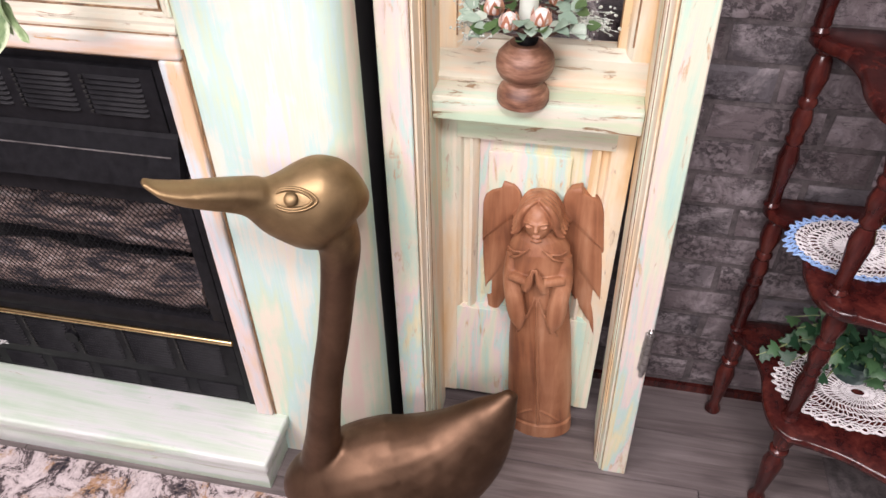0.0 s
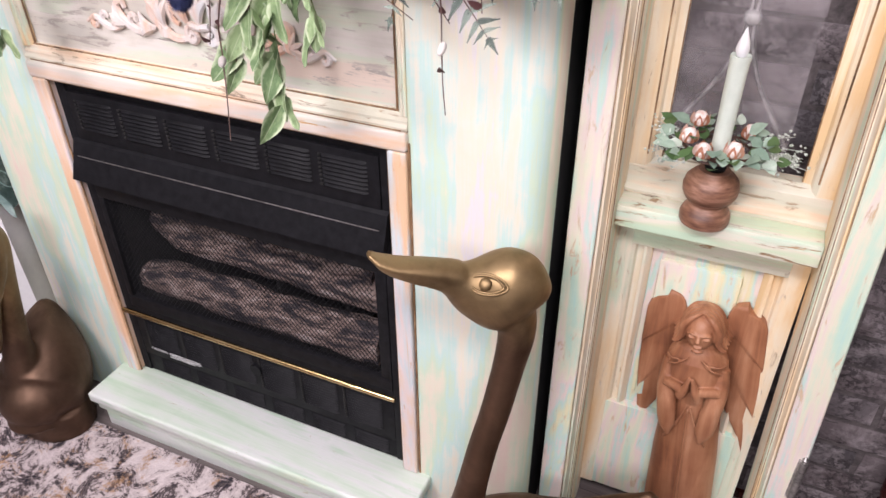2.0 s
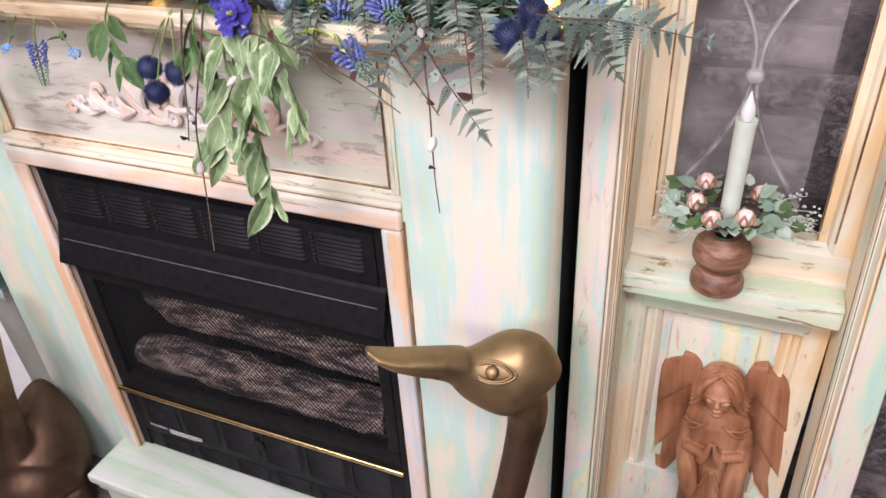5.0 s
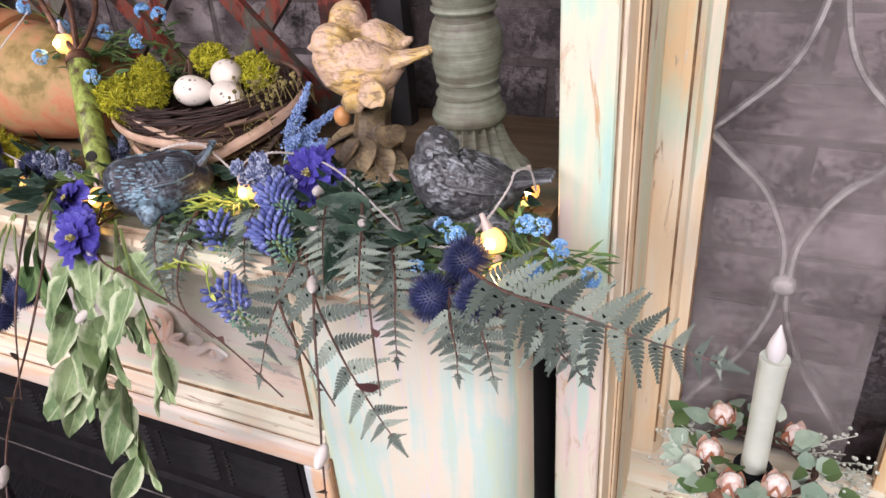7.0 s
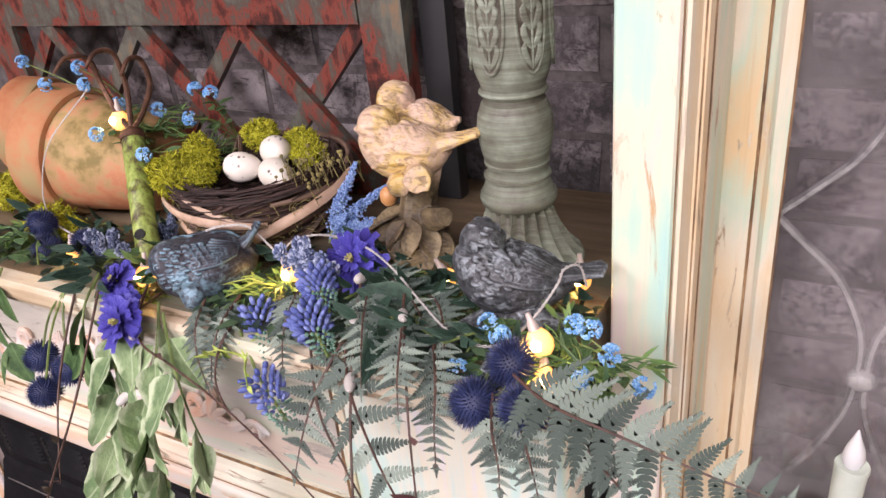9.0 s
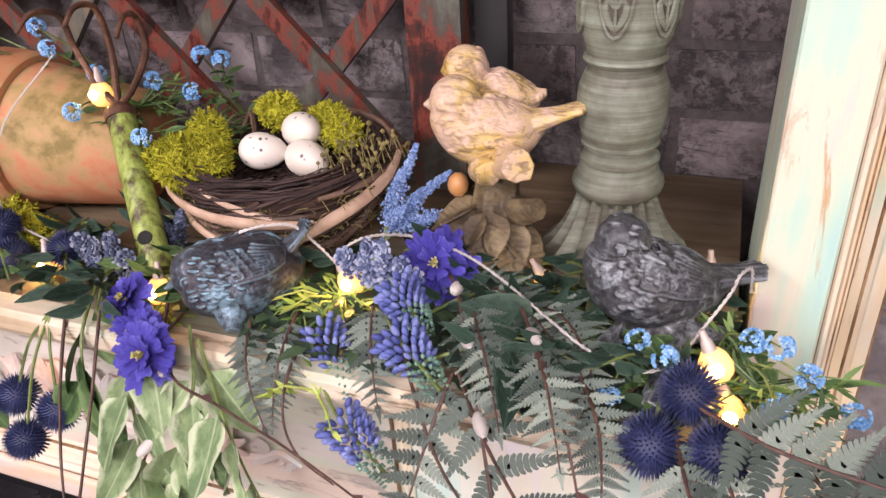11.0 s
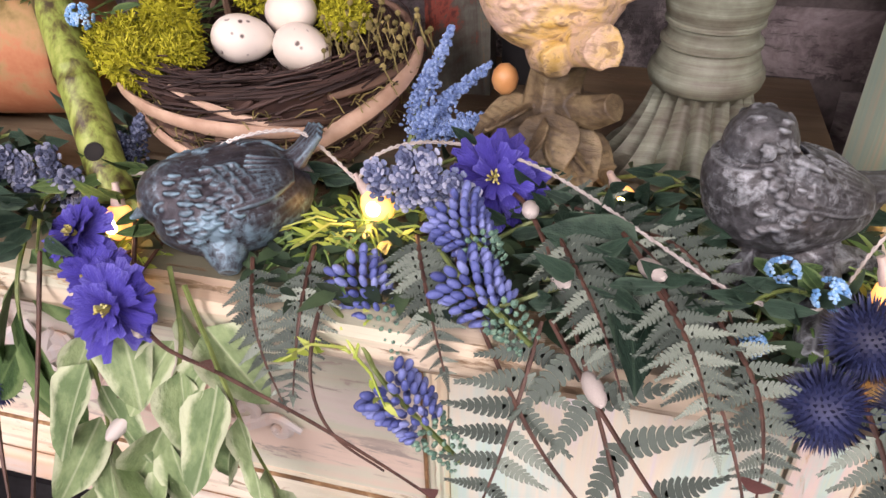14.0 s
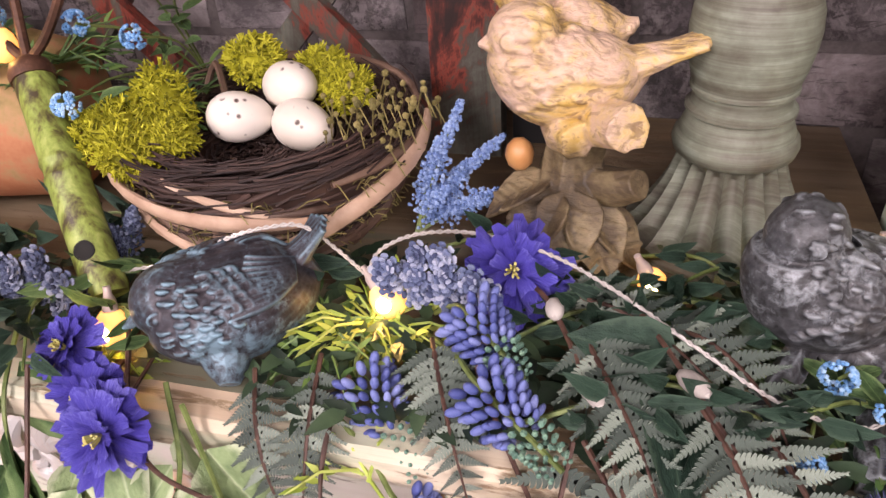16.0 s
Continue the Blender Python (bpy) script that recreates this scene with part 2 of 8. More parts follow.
TRIMZ = painted("peach_trim", ((0.36, (0.71, 0.45, 0.28)), (0.45, (0.71, 0.54, 0.40)), (0.52, (0.69, 0.60, 0.58)), (0.58, (0.54, 0.61, 0.63)), (0.66, (0.71, 0.48, 0.30))), WEAR, "z", 0.62, 0.55, 10.0, (0.66, 0.37, 0.14), 0.8)
TRIMX = painted("peach_trim_across", ((0.36, (0.71, 0.45, 0.28)), (0.45, (0.71, 0.54, 0.40)), (0.52, (0.69, 0.60, 0.53)), (0.58, (0.61, 0.61, 0.54)), (0.66, (0.71, 0.48, 0.30))), WEAR, "x", 0.62, 0.55, 10.0, (0.66, 0.37, 0.14), 0.8)
PANEL = painted("washed_panel", ((0.33, (0.50, 0.48, 0.43)), (0.41, (0.58, 0.55, 0.48)), (0.48, (0.68, 0.64, 0.59)), (0.55, (0.60, 0.64, 0.52)), (0.64, (0.70, 0.59, 0.50))), ((0.34, 0.31, 0.28), (0.54, 0.48, 0.42)), "x", 0.585, 0.55, 8.0, (0.42, 0.39, 0.35), 0.7)
HEARTH = painted("washed_hearth", ((0.36, (0.44, 0.57, 0.44)), (0.44, (0.55, 0.63, 0.55)), (0.52, (0.62, 0.64, 0.63)), (0.58, (0.46, 0.58, 0.47)), (0.68, (0.62, 0.61, 0.48))), ((0.30, 0.28, 0.14), (0.46, 0.38, 0.22)), "x", 0.625, 0.4, 6.0, (0.42, 0.44, 0.34), 0.9, 0.04)
SHELFTOP = painted("worn_shelf_paint", ((0.34, (0.09, 0.06, 0.035)), (0.44, (0.15, 0.105, 0.06)), (0.53, (0.21, 0.165, 0.11)), (0.62, (0.15, 0.15, 0.105))), ((0.10, 0.065, 0.035), (0.22, 0.15, 0.085)), "x", 0.55, 0.55, 9.0, (0.15, 0.10, 0.055), 0.9)
SHELFEDGE = painted("worn_shelf_edge", ((0.34, (0.34, 0.24, 0.14)), (0.43, (0.50, 0.40, 0.27)), (0.51, (0.62, 0.55, 0.43)), (0.57, (0.42, 0.44, 0.33)), (0.65, (0.60, 0.47, 0.34))), ((0.22, 0.15, 0.09), (0.42, 0.31, 0.19)), "x", 0.56, 0.55, 9.0, (0.34, 0.24, 0.13), 0.9)
ORNAMENT = painted("ornament_paint", ((0.38, (0.73, 0.46, 0.32)), (0.5, (0.69, 0.61, 0.56)), (0.62, (0.64, 0.64, 0.64))), ((0.46, 0.28, 0.16), (0.57, 0.35, 0.19)), "z", 0.60, 0.55, 14.0, (0.52, 0.29, 0.12), 0.6)


def black_metal():
    q = Mat("black_enamel", 0.5, 0.0, 0.10)
    n = q.noise(q.coord(), 60, 5, 0.6)
    q.colour(q.ramp(n, (0.3, (0.006, 0.006, 0.007)), (0.7, (0.013, 0.013, 0.015))))
    q.rough(q.ramp(q.noise(q.coord(), 9, 4), (0.3, 0.42), (0.7, 0.58)))
    q.bump(q.noise(q.coord(), 900, 2), 0.12, 0.0004)
    return q.m


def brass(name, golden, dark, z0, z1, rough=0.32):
    """Brass that is golden above and brown below."""
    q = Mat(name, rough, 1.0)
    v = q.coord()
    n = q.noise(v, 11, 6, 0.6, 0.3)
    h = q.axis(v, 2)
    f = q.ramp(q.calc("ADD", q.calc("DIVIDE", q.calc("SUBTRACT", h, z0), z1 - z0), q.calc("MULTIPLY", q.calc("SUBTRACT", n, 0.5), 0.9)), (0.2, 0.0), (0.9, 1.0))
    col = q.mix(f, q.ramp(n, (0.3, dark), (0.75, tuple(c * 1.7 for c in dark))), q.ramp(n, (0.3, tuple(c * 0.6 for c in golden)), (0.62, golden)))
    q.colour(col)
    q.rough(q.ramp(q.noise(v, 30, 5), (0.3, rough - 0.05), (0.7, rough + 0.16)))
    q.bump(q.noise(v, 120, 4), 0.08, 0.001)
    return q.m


def mottled(name, stops, scale=20, rough=0.6, detail=5, bump=0.3, dist=0.002, metal=0.0, stretch=(1, 1, 1), jitter=0.0, spec=0.5, warp=0.3):
    q = Mat(name, rough, metal, spec)
    v = q.coord(*stretch, jitter=jitter)
    n = q.noise(v, scale, detail, 0.6, warp)
    n2 = q.noise(v, scale * 5, 3, 0.6)
    f = q.calc("ADD", q.calc("MULTIPLY", n, 0.75), q.calc("MULTIPLY", n2, 0.25))
    f = q.punch(f, 1.7)
    q.colour(q.ramp(f, *stops))
    if bump:
        q.bump(f, bump, dist)
    return q.m


def leafy(name, dark, light, tip=None, rough=0.5):
    """Fabric leaf: each one a little different, with a lighter rim of patches."""
    q = Mat(name, rough)
    k = q.calc("ADD", q.calc("MULTIPLY", q.calc("FRACT", q.calc("ADD", q.island(), q.rnd())), 0.55), q.calc("MULTIPLY", q.noise(q.coord(), 70, 3), 0.45))
    k = q.punch(k, 1.3)
    q.colour(q.ramp(k, (0.15, dark), (0.6, light), (0.95, tip or light)))
    q.put(q.b, "Transmission Weight", 0.0)
    q.bump(q.noise(q.coord(), 220, 3), 0.25, 0.001)
    return q.m


BLACK = black_metal()
FROST = leafy("frosted_sprig", (0.34, 0.40, 0.34), (0.52, 0.56, 0.50), (0.64, 0.66, 0.62), 0.8)
SOOT = mottled("soot", ((0.3, (0.006, 0.006, 0.006)), (0.7, (0.016, 0.015, 0.014))), 12, 0.9)
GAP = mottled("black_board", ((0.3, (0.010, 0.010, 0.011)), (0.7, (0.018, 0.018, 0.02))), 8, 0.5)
BRASS_ROD = mottled("brass_rod", ((0.3, (0.55, 0.38, 0.17)), (0.7, (0.78, 0.60, 0.32))), 15, 0.25, metal=1.0, bump=0.05)
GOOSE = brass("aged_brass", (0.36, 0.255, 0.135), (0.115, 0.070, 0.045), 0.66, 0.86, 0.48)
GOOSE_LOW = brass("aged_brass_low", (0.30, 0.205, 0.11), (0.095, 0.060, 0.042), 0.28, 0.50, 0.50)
LOG = mottled("ceramic_log", ((0.28, (0.015, 0.013, 0.016)), (0.42, (0.045, 0.040, 0.048)), (0.50, (0.16, 0.115, 0.10)), (0.60, (0.28, 0.21, 0.185)), (0.75, (0.44, 0.38, 0.36))), 34, 0.9, 6, 0.9, 0.006, stretch=(0.35, 1.4, 1.4))


def angel_wood():
    q = Mat("carved_cedar", 0.5)
    v = q.coord(16, 16, 1.6)
    n = q.noise(v, 1.4, 5, 0.6, 0.8)
    big = q.noise(q.coord(), 5, 4, 0.6)
    col = q.ramp(q.calc("ADD", q.calc("MULTIPLY", n, 0.6), q.calc("MULTIPLY", big, 0.4)), (0.36, (0.13, 0.048, 0.025)), (0.47, (0.28, 0.115, 0.055)), (0.57, (0.40, 0.19, 0.10)), (0.68, (0.50, 0.29, 0.175)))
    q.colour(col)
    q.bump(n, 0.25, 0.002)
    return q.m


WOOD_ANGEL = angel_wood()
WOOD_POT = mottled("turned_wood", ((0.3, (0.10, 0.042, 0.025)), (0.5, (0.21, 0.10, 0.06)), (0.7, (0.34, 0.19, 0.13))), 6, 0.5, stretch=(2, 2, 9))
MAHOGANY = mottled("mahogany", ((0.3, (0.022, 0.004, 0.004)), (0.55, (0.055, 0.010, 0.008)), (0.75, (0.10, 0.022, 0.016))), 9, 0.24, bump=0.05, stretch=(3, 3, 0.8))
CANDLE = mottled("ivory_wax", ((0.3, (0.56, 0.63, 0.56)), (0.7, (0.66, 0.72, 0.64))), 14, 0.45, bump=0.08)
WHITE = mottled("white_paint", ((0.3, (0.72, 0.72, 0.74)), (0.7, (0.82, 0.82, 0.83))), 9, 0.5, bump=0.1)
GREENTIN = mottled("verdigris_tin", ((0.3, (0.10, 0.17, 0.16)), (0.5, (0.20, 0.30, 0.28)), (0.7, (0.40, 0.52, 0.50))), 16, 0.5, metal=0.3)
DARKTIN = mottled("dark_green_tin", ((0.3, (0.035, 0.065, 0.06)), (0.55, (0.07, 0.115, 0.105)), (0.75, (0.25, 0.33, 0.31))), 20, 0.42, metal=0.3)
BLUEBOX = mottled("blue_plastic", ((0.3, (0.008, 0.04, 0.10)), (0.7, (0.015, 0.08, 0.18))), 12, 0.35)
HINGE = mottled("worn_nickel", ((0.3, (0.30, 0.29, 0.28)), (0.7, (0.62, 0.60, 0.58))), 40, 0.38, metal=0.9)
IRON = mottled("pale_iron", ((0.3, (0.16, 0.15, 0.15)), (0.5, (0.34, 0.33, 0.32)), (0.72, (0.50, 0.48, 0.46))), 30, 0.6, metal=0.2)
STONE_URN = mottled("grey_urn", ((0.3, (0.22, 0.23, 0.21)), (0.7, (0.42, 0.43, 0.40))), 25, 0.8)


def glass():
    m = bpy.data.materials.new("window_glass")
    m.use_nodes = True
    nt = m.node_tree
    nt.nodes.clear()
    out = nt.nodes.new("ShaderNodeOutputMaterial")
    clear, gloss, mx, fr = (nt.nodes.new("ShaderNode" + k) for k in ("BsdfTransparent", "BsdfGlossy", "MixShader", "Fresnel"))
    clear.inputs[0].default_value = (0.96, 0.96, 0.965, 1)
    gloss.inputs["Roughness"].default_value = 0.03
    fr.inputs["IOR"].default_value = 1.5
    nt.links.new(fr.outputs[0], mx.inputs[0]), nt.links.new(clear.outputs[0], mx.inputs[1]), nt.links.new(gloss.outputs[0], mx.inputs[2])
    dust, haze, tex, amt, tc = (nt.nodes.new("ShaderNode" + k) for k in ("BsdfDiffuse", "MixShader", "TexNoise", "MapRange", "TexCoord"))
    dust.inputs[0].default_value = (0.52, 0.48, 0.49, 1)
    tex.inputs["Scale"].default_value, tex.inputs["Detail"].default_value = 9.0, 6.0
    amt.inputs["From Min"].default_value, amt.inputs["From Max"].default_value = 0.35, 0.70
    amt.inputs["To Min"].default_value, amt.inputs["To Max"].default_value = 0.05, 0.20
    nt.links.new(tc.outputs["Object"], tex.inputs["Vector"]), nt.links.new(tex.outputs["Fac"], amt.inputs["Value"])
    nt.links.new(amt.outputs[0], haze.inputs[0]), nt.links.new(mx.outputs[0], haze.inputs[1]), nt.links.new(dust.outputs[0], haze.inputs[2])
    nt.links.new(haze.outputs[0], out.inputs[0])
    return m


GLASS = glass()


def brick_mat():
    q = Mat("faux_brick", 0.75)
    v = q.coord(jitter=40.0)
    base = q.ramp(q.rnd(), (0.0, (0.075, 0.070, 0.076)), (0.25, (0.120, 0.094, 0.097)), (0.5, (0.150, 0.124, 0.130)), (0.8, (0.19, 0.160, 0.166)), (1.0, (0.100, 0.094, 0.104)))
    blot = q.noise(v, 10, 7, 0.72, 0.5)
    col = q.mix(q.ramp(blot, (0.47, 0.0), (0.62, 0.75)), base, (0.36, 0.32, 0.33))
    grit = q.noise(v, 85, 5, 0.75, 0.3)
    big = q.noise(v, 8, 4, 0.6)
    pit = q.calc("MULTIPLY", q.ramp(grit, (0.49, 0.0), (0.56, 1.0)), q.ramp(big, (0.42, 0.0), (0.58, 0.8)))
    col = q.mix(pit, col, (0.030, 0.024, 0.026))
    scr = q.noise(q.coord(14, 14, 50, jitter=40.0), 1.6, 6, 0.7, 1.4)
    col = q.mix(q.ramp(scr, (0.57, 0.0), (0.64, 0.8)), col, (0.045, 0.036, 0.038))
    q.colour(col)
    q.bump(q.calc("ADD", q.calc("MULTIPLY", pit, -0.6), q.calc("ADD", blot, q.calc("MULTIPLY", scr, -0.8))), 0.7, 0.005)
    return q.m


BRICK = brick_mat()
MORTAR = mottled("mortar", ((0.3, (0.055, 0.047, 0.048)), (0.7, (0.13, 0.112, 0.112))), 40, 0.9, jitter=0)


def plank_mat():
    q = Mat("grey_plank", 0.42)
    v = q.coord(1.2, 22, 22, jitter=30.0)
    n = q.noise(v, 2.2, 6, 0.6, 0.9)
    big = q.noise(q.coord(1.5, 5, 5, jitter=30.0), 1.6, 4, 0.6)
    f = q.calc("ADD", q.calc("MULTIPLY", n, 0.6), q.calc("MULTIPLY", big, 0.4))
    f = q.calc("ADD", f, q.calc("MULTIPLY", q.calc("SUBTRACT", q.rnd(), 0.5), 0.12))
    q.colour(q.ramp(f, (0.3, (0.052, 0.042, 0.042)), (0.47, (0.13, 0.108, 0.105)), (0.6, (0.20, 0.172, 0.168)), (0.75, (0.28, 0.25, 0.245))))
    q.bump(n, 0.25, 0.001)
    return q.m


PLANK = plank_mat()


def rug_mat():
    q = Mat("distressed_rug", 0.95, spec=0.1)
    v = q.coord()
    a = q.noise(v, 14, 9, 0.78, 0.9)
    b = q.noise(q.coord(rz=1.0), 8, 8, 0.76, 0.9)
    c = q.noise(v, 95, 5, 0.7)
    col = q.ramp(q.calc("ADD", q.calc("MULTIPLY", a, 0.8), q.calc("MULTIPLY", c, 0.2)), (0.40, (0.03, 0.028, 0.038)), (0.465, (0.15, 0.12, 0.12)), (0.495, (0.56, 0.48, 0.48)), (0.60, (0.78, 0.70, 0.70)), (0.68, (0.60, 0.48, 0.44)))
    rust = q.ramp(q.calc("ADD", q.calc("MULTIPLY", b, 0.75), q.calc("MULTIPLY", c, 0.25)), (0.53, 0.0), (0.60, 0.95))
    col = q.mix(rust, col, q.ramp(c, (0.35, (0.20, 0.10, 0.045)), (0.55, (0.46, 0.27, 0.15)), (0.7, (0.56, 0.40, 0.28))))
    q.colour(col)
    weave = q.wave(q.coord(rz=0.0), 130, 1.0, 1, "Y")
    q.bump(q.calc("ADD", q.calc("MULTIPLY", c, 1.0), weave), 0.6, 0.003)
    return q.m


RUG = rug_mat()
PLASTER = mottled("wall_plaster", ((0.3, (0.24, 0.22, 0.21)), (0.7, (0.30, 0.28, 0.27))), 6, 0.9, bump=0.1)


def variegated(name, deep, mid, rim):
    """Leaf of unit length along x: green heart with blotches and veins, ivory rim."""
    q = Mat(name, 0.62, spec=0.25)
    v = q.coord()
    n = q.noise(q.coord(jitter=20.0), 5, 4, 0.6)
    heart = q.ramp(q.calc("ADD", q.calc("MULTIPLY", n, 0.7), q.calc("MULTIPLY", q.rnd(), 0.3)), (0.32, deep), (0.62, mid))
    y = q.calc("ABSOLUTE", q.axis(v, 1))
    far = q.calc("ADD", q.calc("MULTIPLY", y, 2.1), q.calc("MULTIPLY", q.calc("ABSOLUTE", q.calc("SUBTRACT", q.axis(v, 0), 0.42)), 0.85))
    edge = q.ramp(q.calc("ADD", far, q.calc("MULTIPLY", q.calc("SUBTRACT", n, 0.5), 0.55)), (0.70, 0.0), (0.94, 0.8))
    col = q.mix(edge, heart, rim)
    col = q.mix(q.ramp(y, (0.0, 0.5), (0.035, 0.0)), col, rim)
    q.colour(col)
    q.bump(q.noise(q.coord(jitter=5.0), 9, 4, 0.6), 0.3, 0.01)
    return q.m


LEAF_VAR = variegated("ivory_edged_leaf", (0.105, 0.17, 0.075), (0.25, 0.34, 0.17), (0.49, 0.55, 0.38))
LEAF_GREEN = variegated("green_leaf", (0.022, 0.055, 0.018), (0.070, 0.130, 0.045), (0.14, 0.21, 0.085))
TUFT_GREEN = leafy("fine_green_leaf", (0.035, 0.085, 0.03), (0.10, 0.19, 0.05), (0.20, 0.30, 0.08))
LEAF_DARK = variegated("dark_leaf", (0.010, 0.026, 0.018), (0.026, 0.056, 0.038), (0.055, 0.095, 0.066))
LEAF_LIME = leafy("lime_leaf", (0.20, 0.30, 0.035), (0.36, 0.46, 0.08), (0.50, 0.56, 0.16))
EUCALYPT = leafy("dusty_leaf", (0.16, 0.24, 0.18), (0.32, 0.42, 0.33), (0.50, 0.58, 0.50))
FERN = leafy("grey_fern", (0.030, 0.046, 0.038), (0.092, 0.124, 0.103), (0.29, 0.35, 0.29), 0.7)
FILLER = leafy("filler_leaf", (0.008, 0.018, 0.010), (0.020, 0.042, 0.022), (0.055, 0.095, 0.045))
STEM = mottled("brown_stem", ((0.3, (0.035, 0.016, 0.012)), (0.7, (0.11, 0.055, 0.04))), 60, 0.6)
STEM_GREEN = mottled("green_stem", ((0.3, (0.08, 0.12, 0.03)), (0.7, (0.20, 0.26, 0.08))), 50, 0.5)
BUDWHITE = mottled("blush_bud", ((0.35, (0.60, 0.44, 0.38)), (0.5, (0.74, 0.66, 0.62)), (0.65, (0.80, 0.76, 0.74))), 120, 0.8, bump=0.5)
BLOSSOM = leafy("peach_blossom", (0.34, 0.12, 0.06), (0.56, 0.30, 0.20), (0.70, 0.58, 0.52))

# ---- room ----
WALL_Y = 0.36


def flat(name, x0, x1, y0, y1, z0, z1, material, label, category):
    return single(name, box(bmesh.new(), x0, x1, y0, y1, z0, z1), material, label, category, kind="structure")


floor = flat("floor", -3.2, 3.2, -4.0, 0.5, -0.08, -0.004, MORTAR, "floor of grey wood-look planks", "floor")
wall_north = flat("wall_north", -3.2, 3.2, WALL_Y, 0.5, -0.004, 2.7, MORTAR, "wall of mauve and grey faux brick", "wall")
# unseen walls and ceiling, added to close the room and bounce light
flat("wall_south", -3.2, 3.2, -4.1, -4.0, -0.004, 2.7, PLASTER, "unseen plain wall added to close the room", "wall")
flat("wall_west", -3.3, -3.2, -4.0, 0.5, -0.004, 2.7, PLASTER, "unseen plain wall added to close the room", "wall")
flat("wall_east", 3.2, 3.3, -4.0, 0.5, -0.004, 2.7, PLASTER, "unseen plain wall added to close the room", "wall")
flat("ceiling", -3.2, 3.2, -4.0, 0.5, 2.7, 2.78, WHITE, "unseen white ceiling added to close the room", "ceiling")
flat("baseboard", -3.2, 3.2, WALL_Y - 0.012, WALL_Y, -0.004, 0.022, MAHOGANY, "thin dark strip along the wall foot", "baseboard")

# rug
bm = box(bmesh.new(), -1.26, 0.555, -2.2, -0.125, 0.0, 0.009, 0.003)
rug = single("rug", bm, RUG, "distressed rug in rust, cream, pink and charcoal", "rug")

# ---- mantel ----
mantel = thing("mantelpiece", 0, 0, 0, "shabby painted mantelpiece in mint, cream and peach", "mantelpiece")
for s in (-1, 1):
    bm = bmesh.new()
    ring = []
    pts = [(0.452, 0.060), (0.452, 0.0)] + [(0.66 + 0.045 * math.sin(a), 0.045 - 0.045 * math.cos(a)) for a in (i * math.pi / 16 for i in range(9))] + [(0.705, 0.060)]
    loft(bm, [[(s * x, y, z) for x, y in pts] for z in (0.0, 0.4, 0.8, 1.285)])
    part("pilaster", bm, COLUMN, mantel, "streaked pastel pilaster with a rounded outer edge", angle=30)
    # black board stands in the dark gap beside the door cabinet
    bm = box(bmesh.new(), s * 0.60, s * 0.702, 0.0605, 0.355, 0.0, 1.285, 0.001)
    part("side_board", bm, GAP, mantel, "black side board filling the dark gap by the cabinet")
    bm = box(bmesh.new(), s * 0.412, s * 0.45, -0.010, 0.05, 0.131, 0.983, 0.006, 3)
    part("trim", bm, TRIMZ, mantel, "peach painted trim")
bm = box(bmesh.new(), -0.4515, 0.4515, -0.012, 0.05, 0.984, 1.021, 0.007, 3)
part("trim", bm, TRIMX, mantel, "peach painted trim")
# brown beads stand for dark glaze lines and shadow gaps in the crevices
SHADE_BEAD = mottled("brown_shade_bead", ((0.3, (0.10, 0.055, 0.025)), (0.55, (0.26, 0.15, 0.07)), (0.75, (0.46, 0.30, 0.16))), 40, 0.6, stretch=(1, 1, 0.4))
for x in (-0.4535, 0.4535, -0.4105, 0.4105):
    part("bead", tube(bmesh.new(), [(x, -0.001, 0.132), (x, -0.001, 1.0)], 0.0022, 6), SHADE_BEAD, mantel, "thin brown bead drawn as glaze line and shadow gap")
for z in (1.0225, 1.0525, 0.9825):
    part("bead", tube(bmesh.new(), [(-0.44, -0.003 if z < 1.03 else 0.010, z), (0.44, -0.003 if z < 1.03 else 0.010, z)], 0.0022, 6), SHADE_BEAD, mantel, "thin brown bead drawn as glaze line and shadow gap")
for s in (-1, 1):
    part("bead", tube(bmesh.new(), [(s * 0.4275, 0.010, 1.055), (s * 0.4275, 0.010, 1.284)], 0.002, 6), SHADE_BEAD, mantel, "thin brown bead drawn as glaze line and shadow gap")
# frieze panel, recessed in a moulding
bm = box(bmesh.new(), -0.44, 0.44, 0.016, 0.06, 1.04, 1.285)
part("frieze_panel", bm, PANEL, mantel, "washed cream and grey frieze panel")


def moulding(bm, a, b, inward, steps):
    """A straight moulding from a to b; steps are (offset inward, depth) corners of its section."""
    a, b, inward = Vector(a), Vector(b), Vector(inward)
    loft(bm, [[p + inward * o + Vector((0, d, 0)) for o, d in steps] for p in (a, b)])
    return bm


SEC = [(0.0, 0.03), (0.0, -0.004), (0.006, -0.006), (0.012, -0.002), (0.017, -0.002), (0.022, 0.004), (0.027, 0.006), (0.032, 0.012), (0.034, 0.03)]
part("panel_moulding", moulding(bmesh.new(), (-0.452, 0, 1.0225), (0.452, 0, 1.0225), (0, 0, 1), SEC), MOULDX, mantel, angle=20)
for s in (-1, 1):
    part("panel_moulding", moulding(bmesh.new(), (s * 0.4515, 0.001, 1.05), (s * 0.4515, 0.001, 1.285), (-s, 0, 0), [(o * 0.7, d) for o, d in SEC]), MOULD, mantel, angle=20)

# mantel shelf
bm = box(bmesh.new(), -0.716, 0.716, -0.060, 0.352, 1.310, 1.346)
box(bm, -0.716, 0.716, -0.0045, 0.352, 1.287, 1.3099)
part("mantel_shelf", bm, SHELFTOP, mantel, "worn brown shelf board")
bm = bmesh.new()
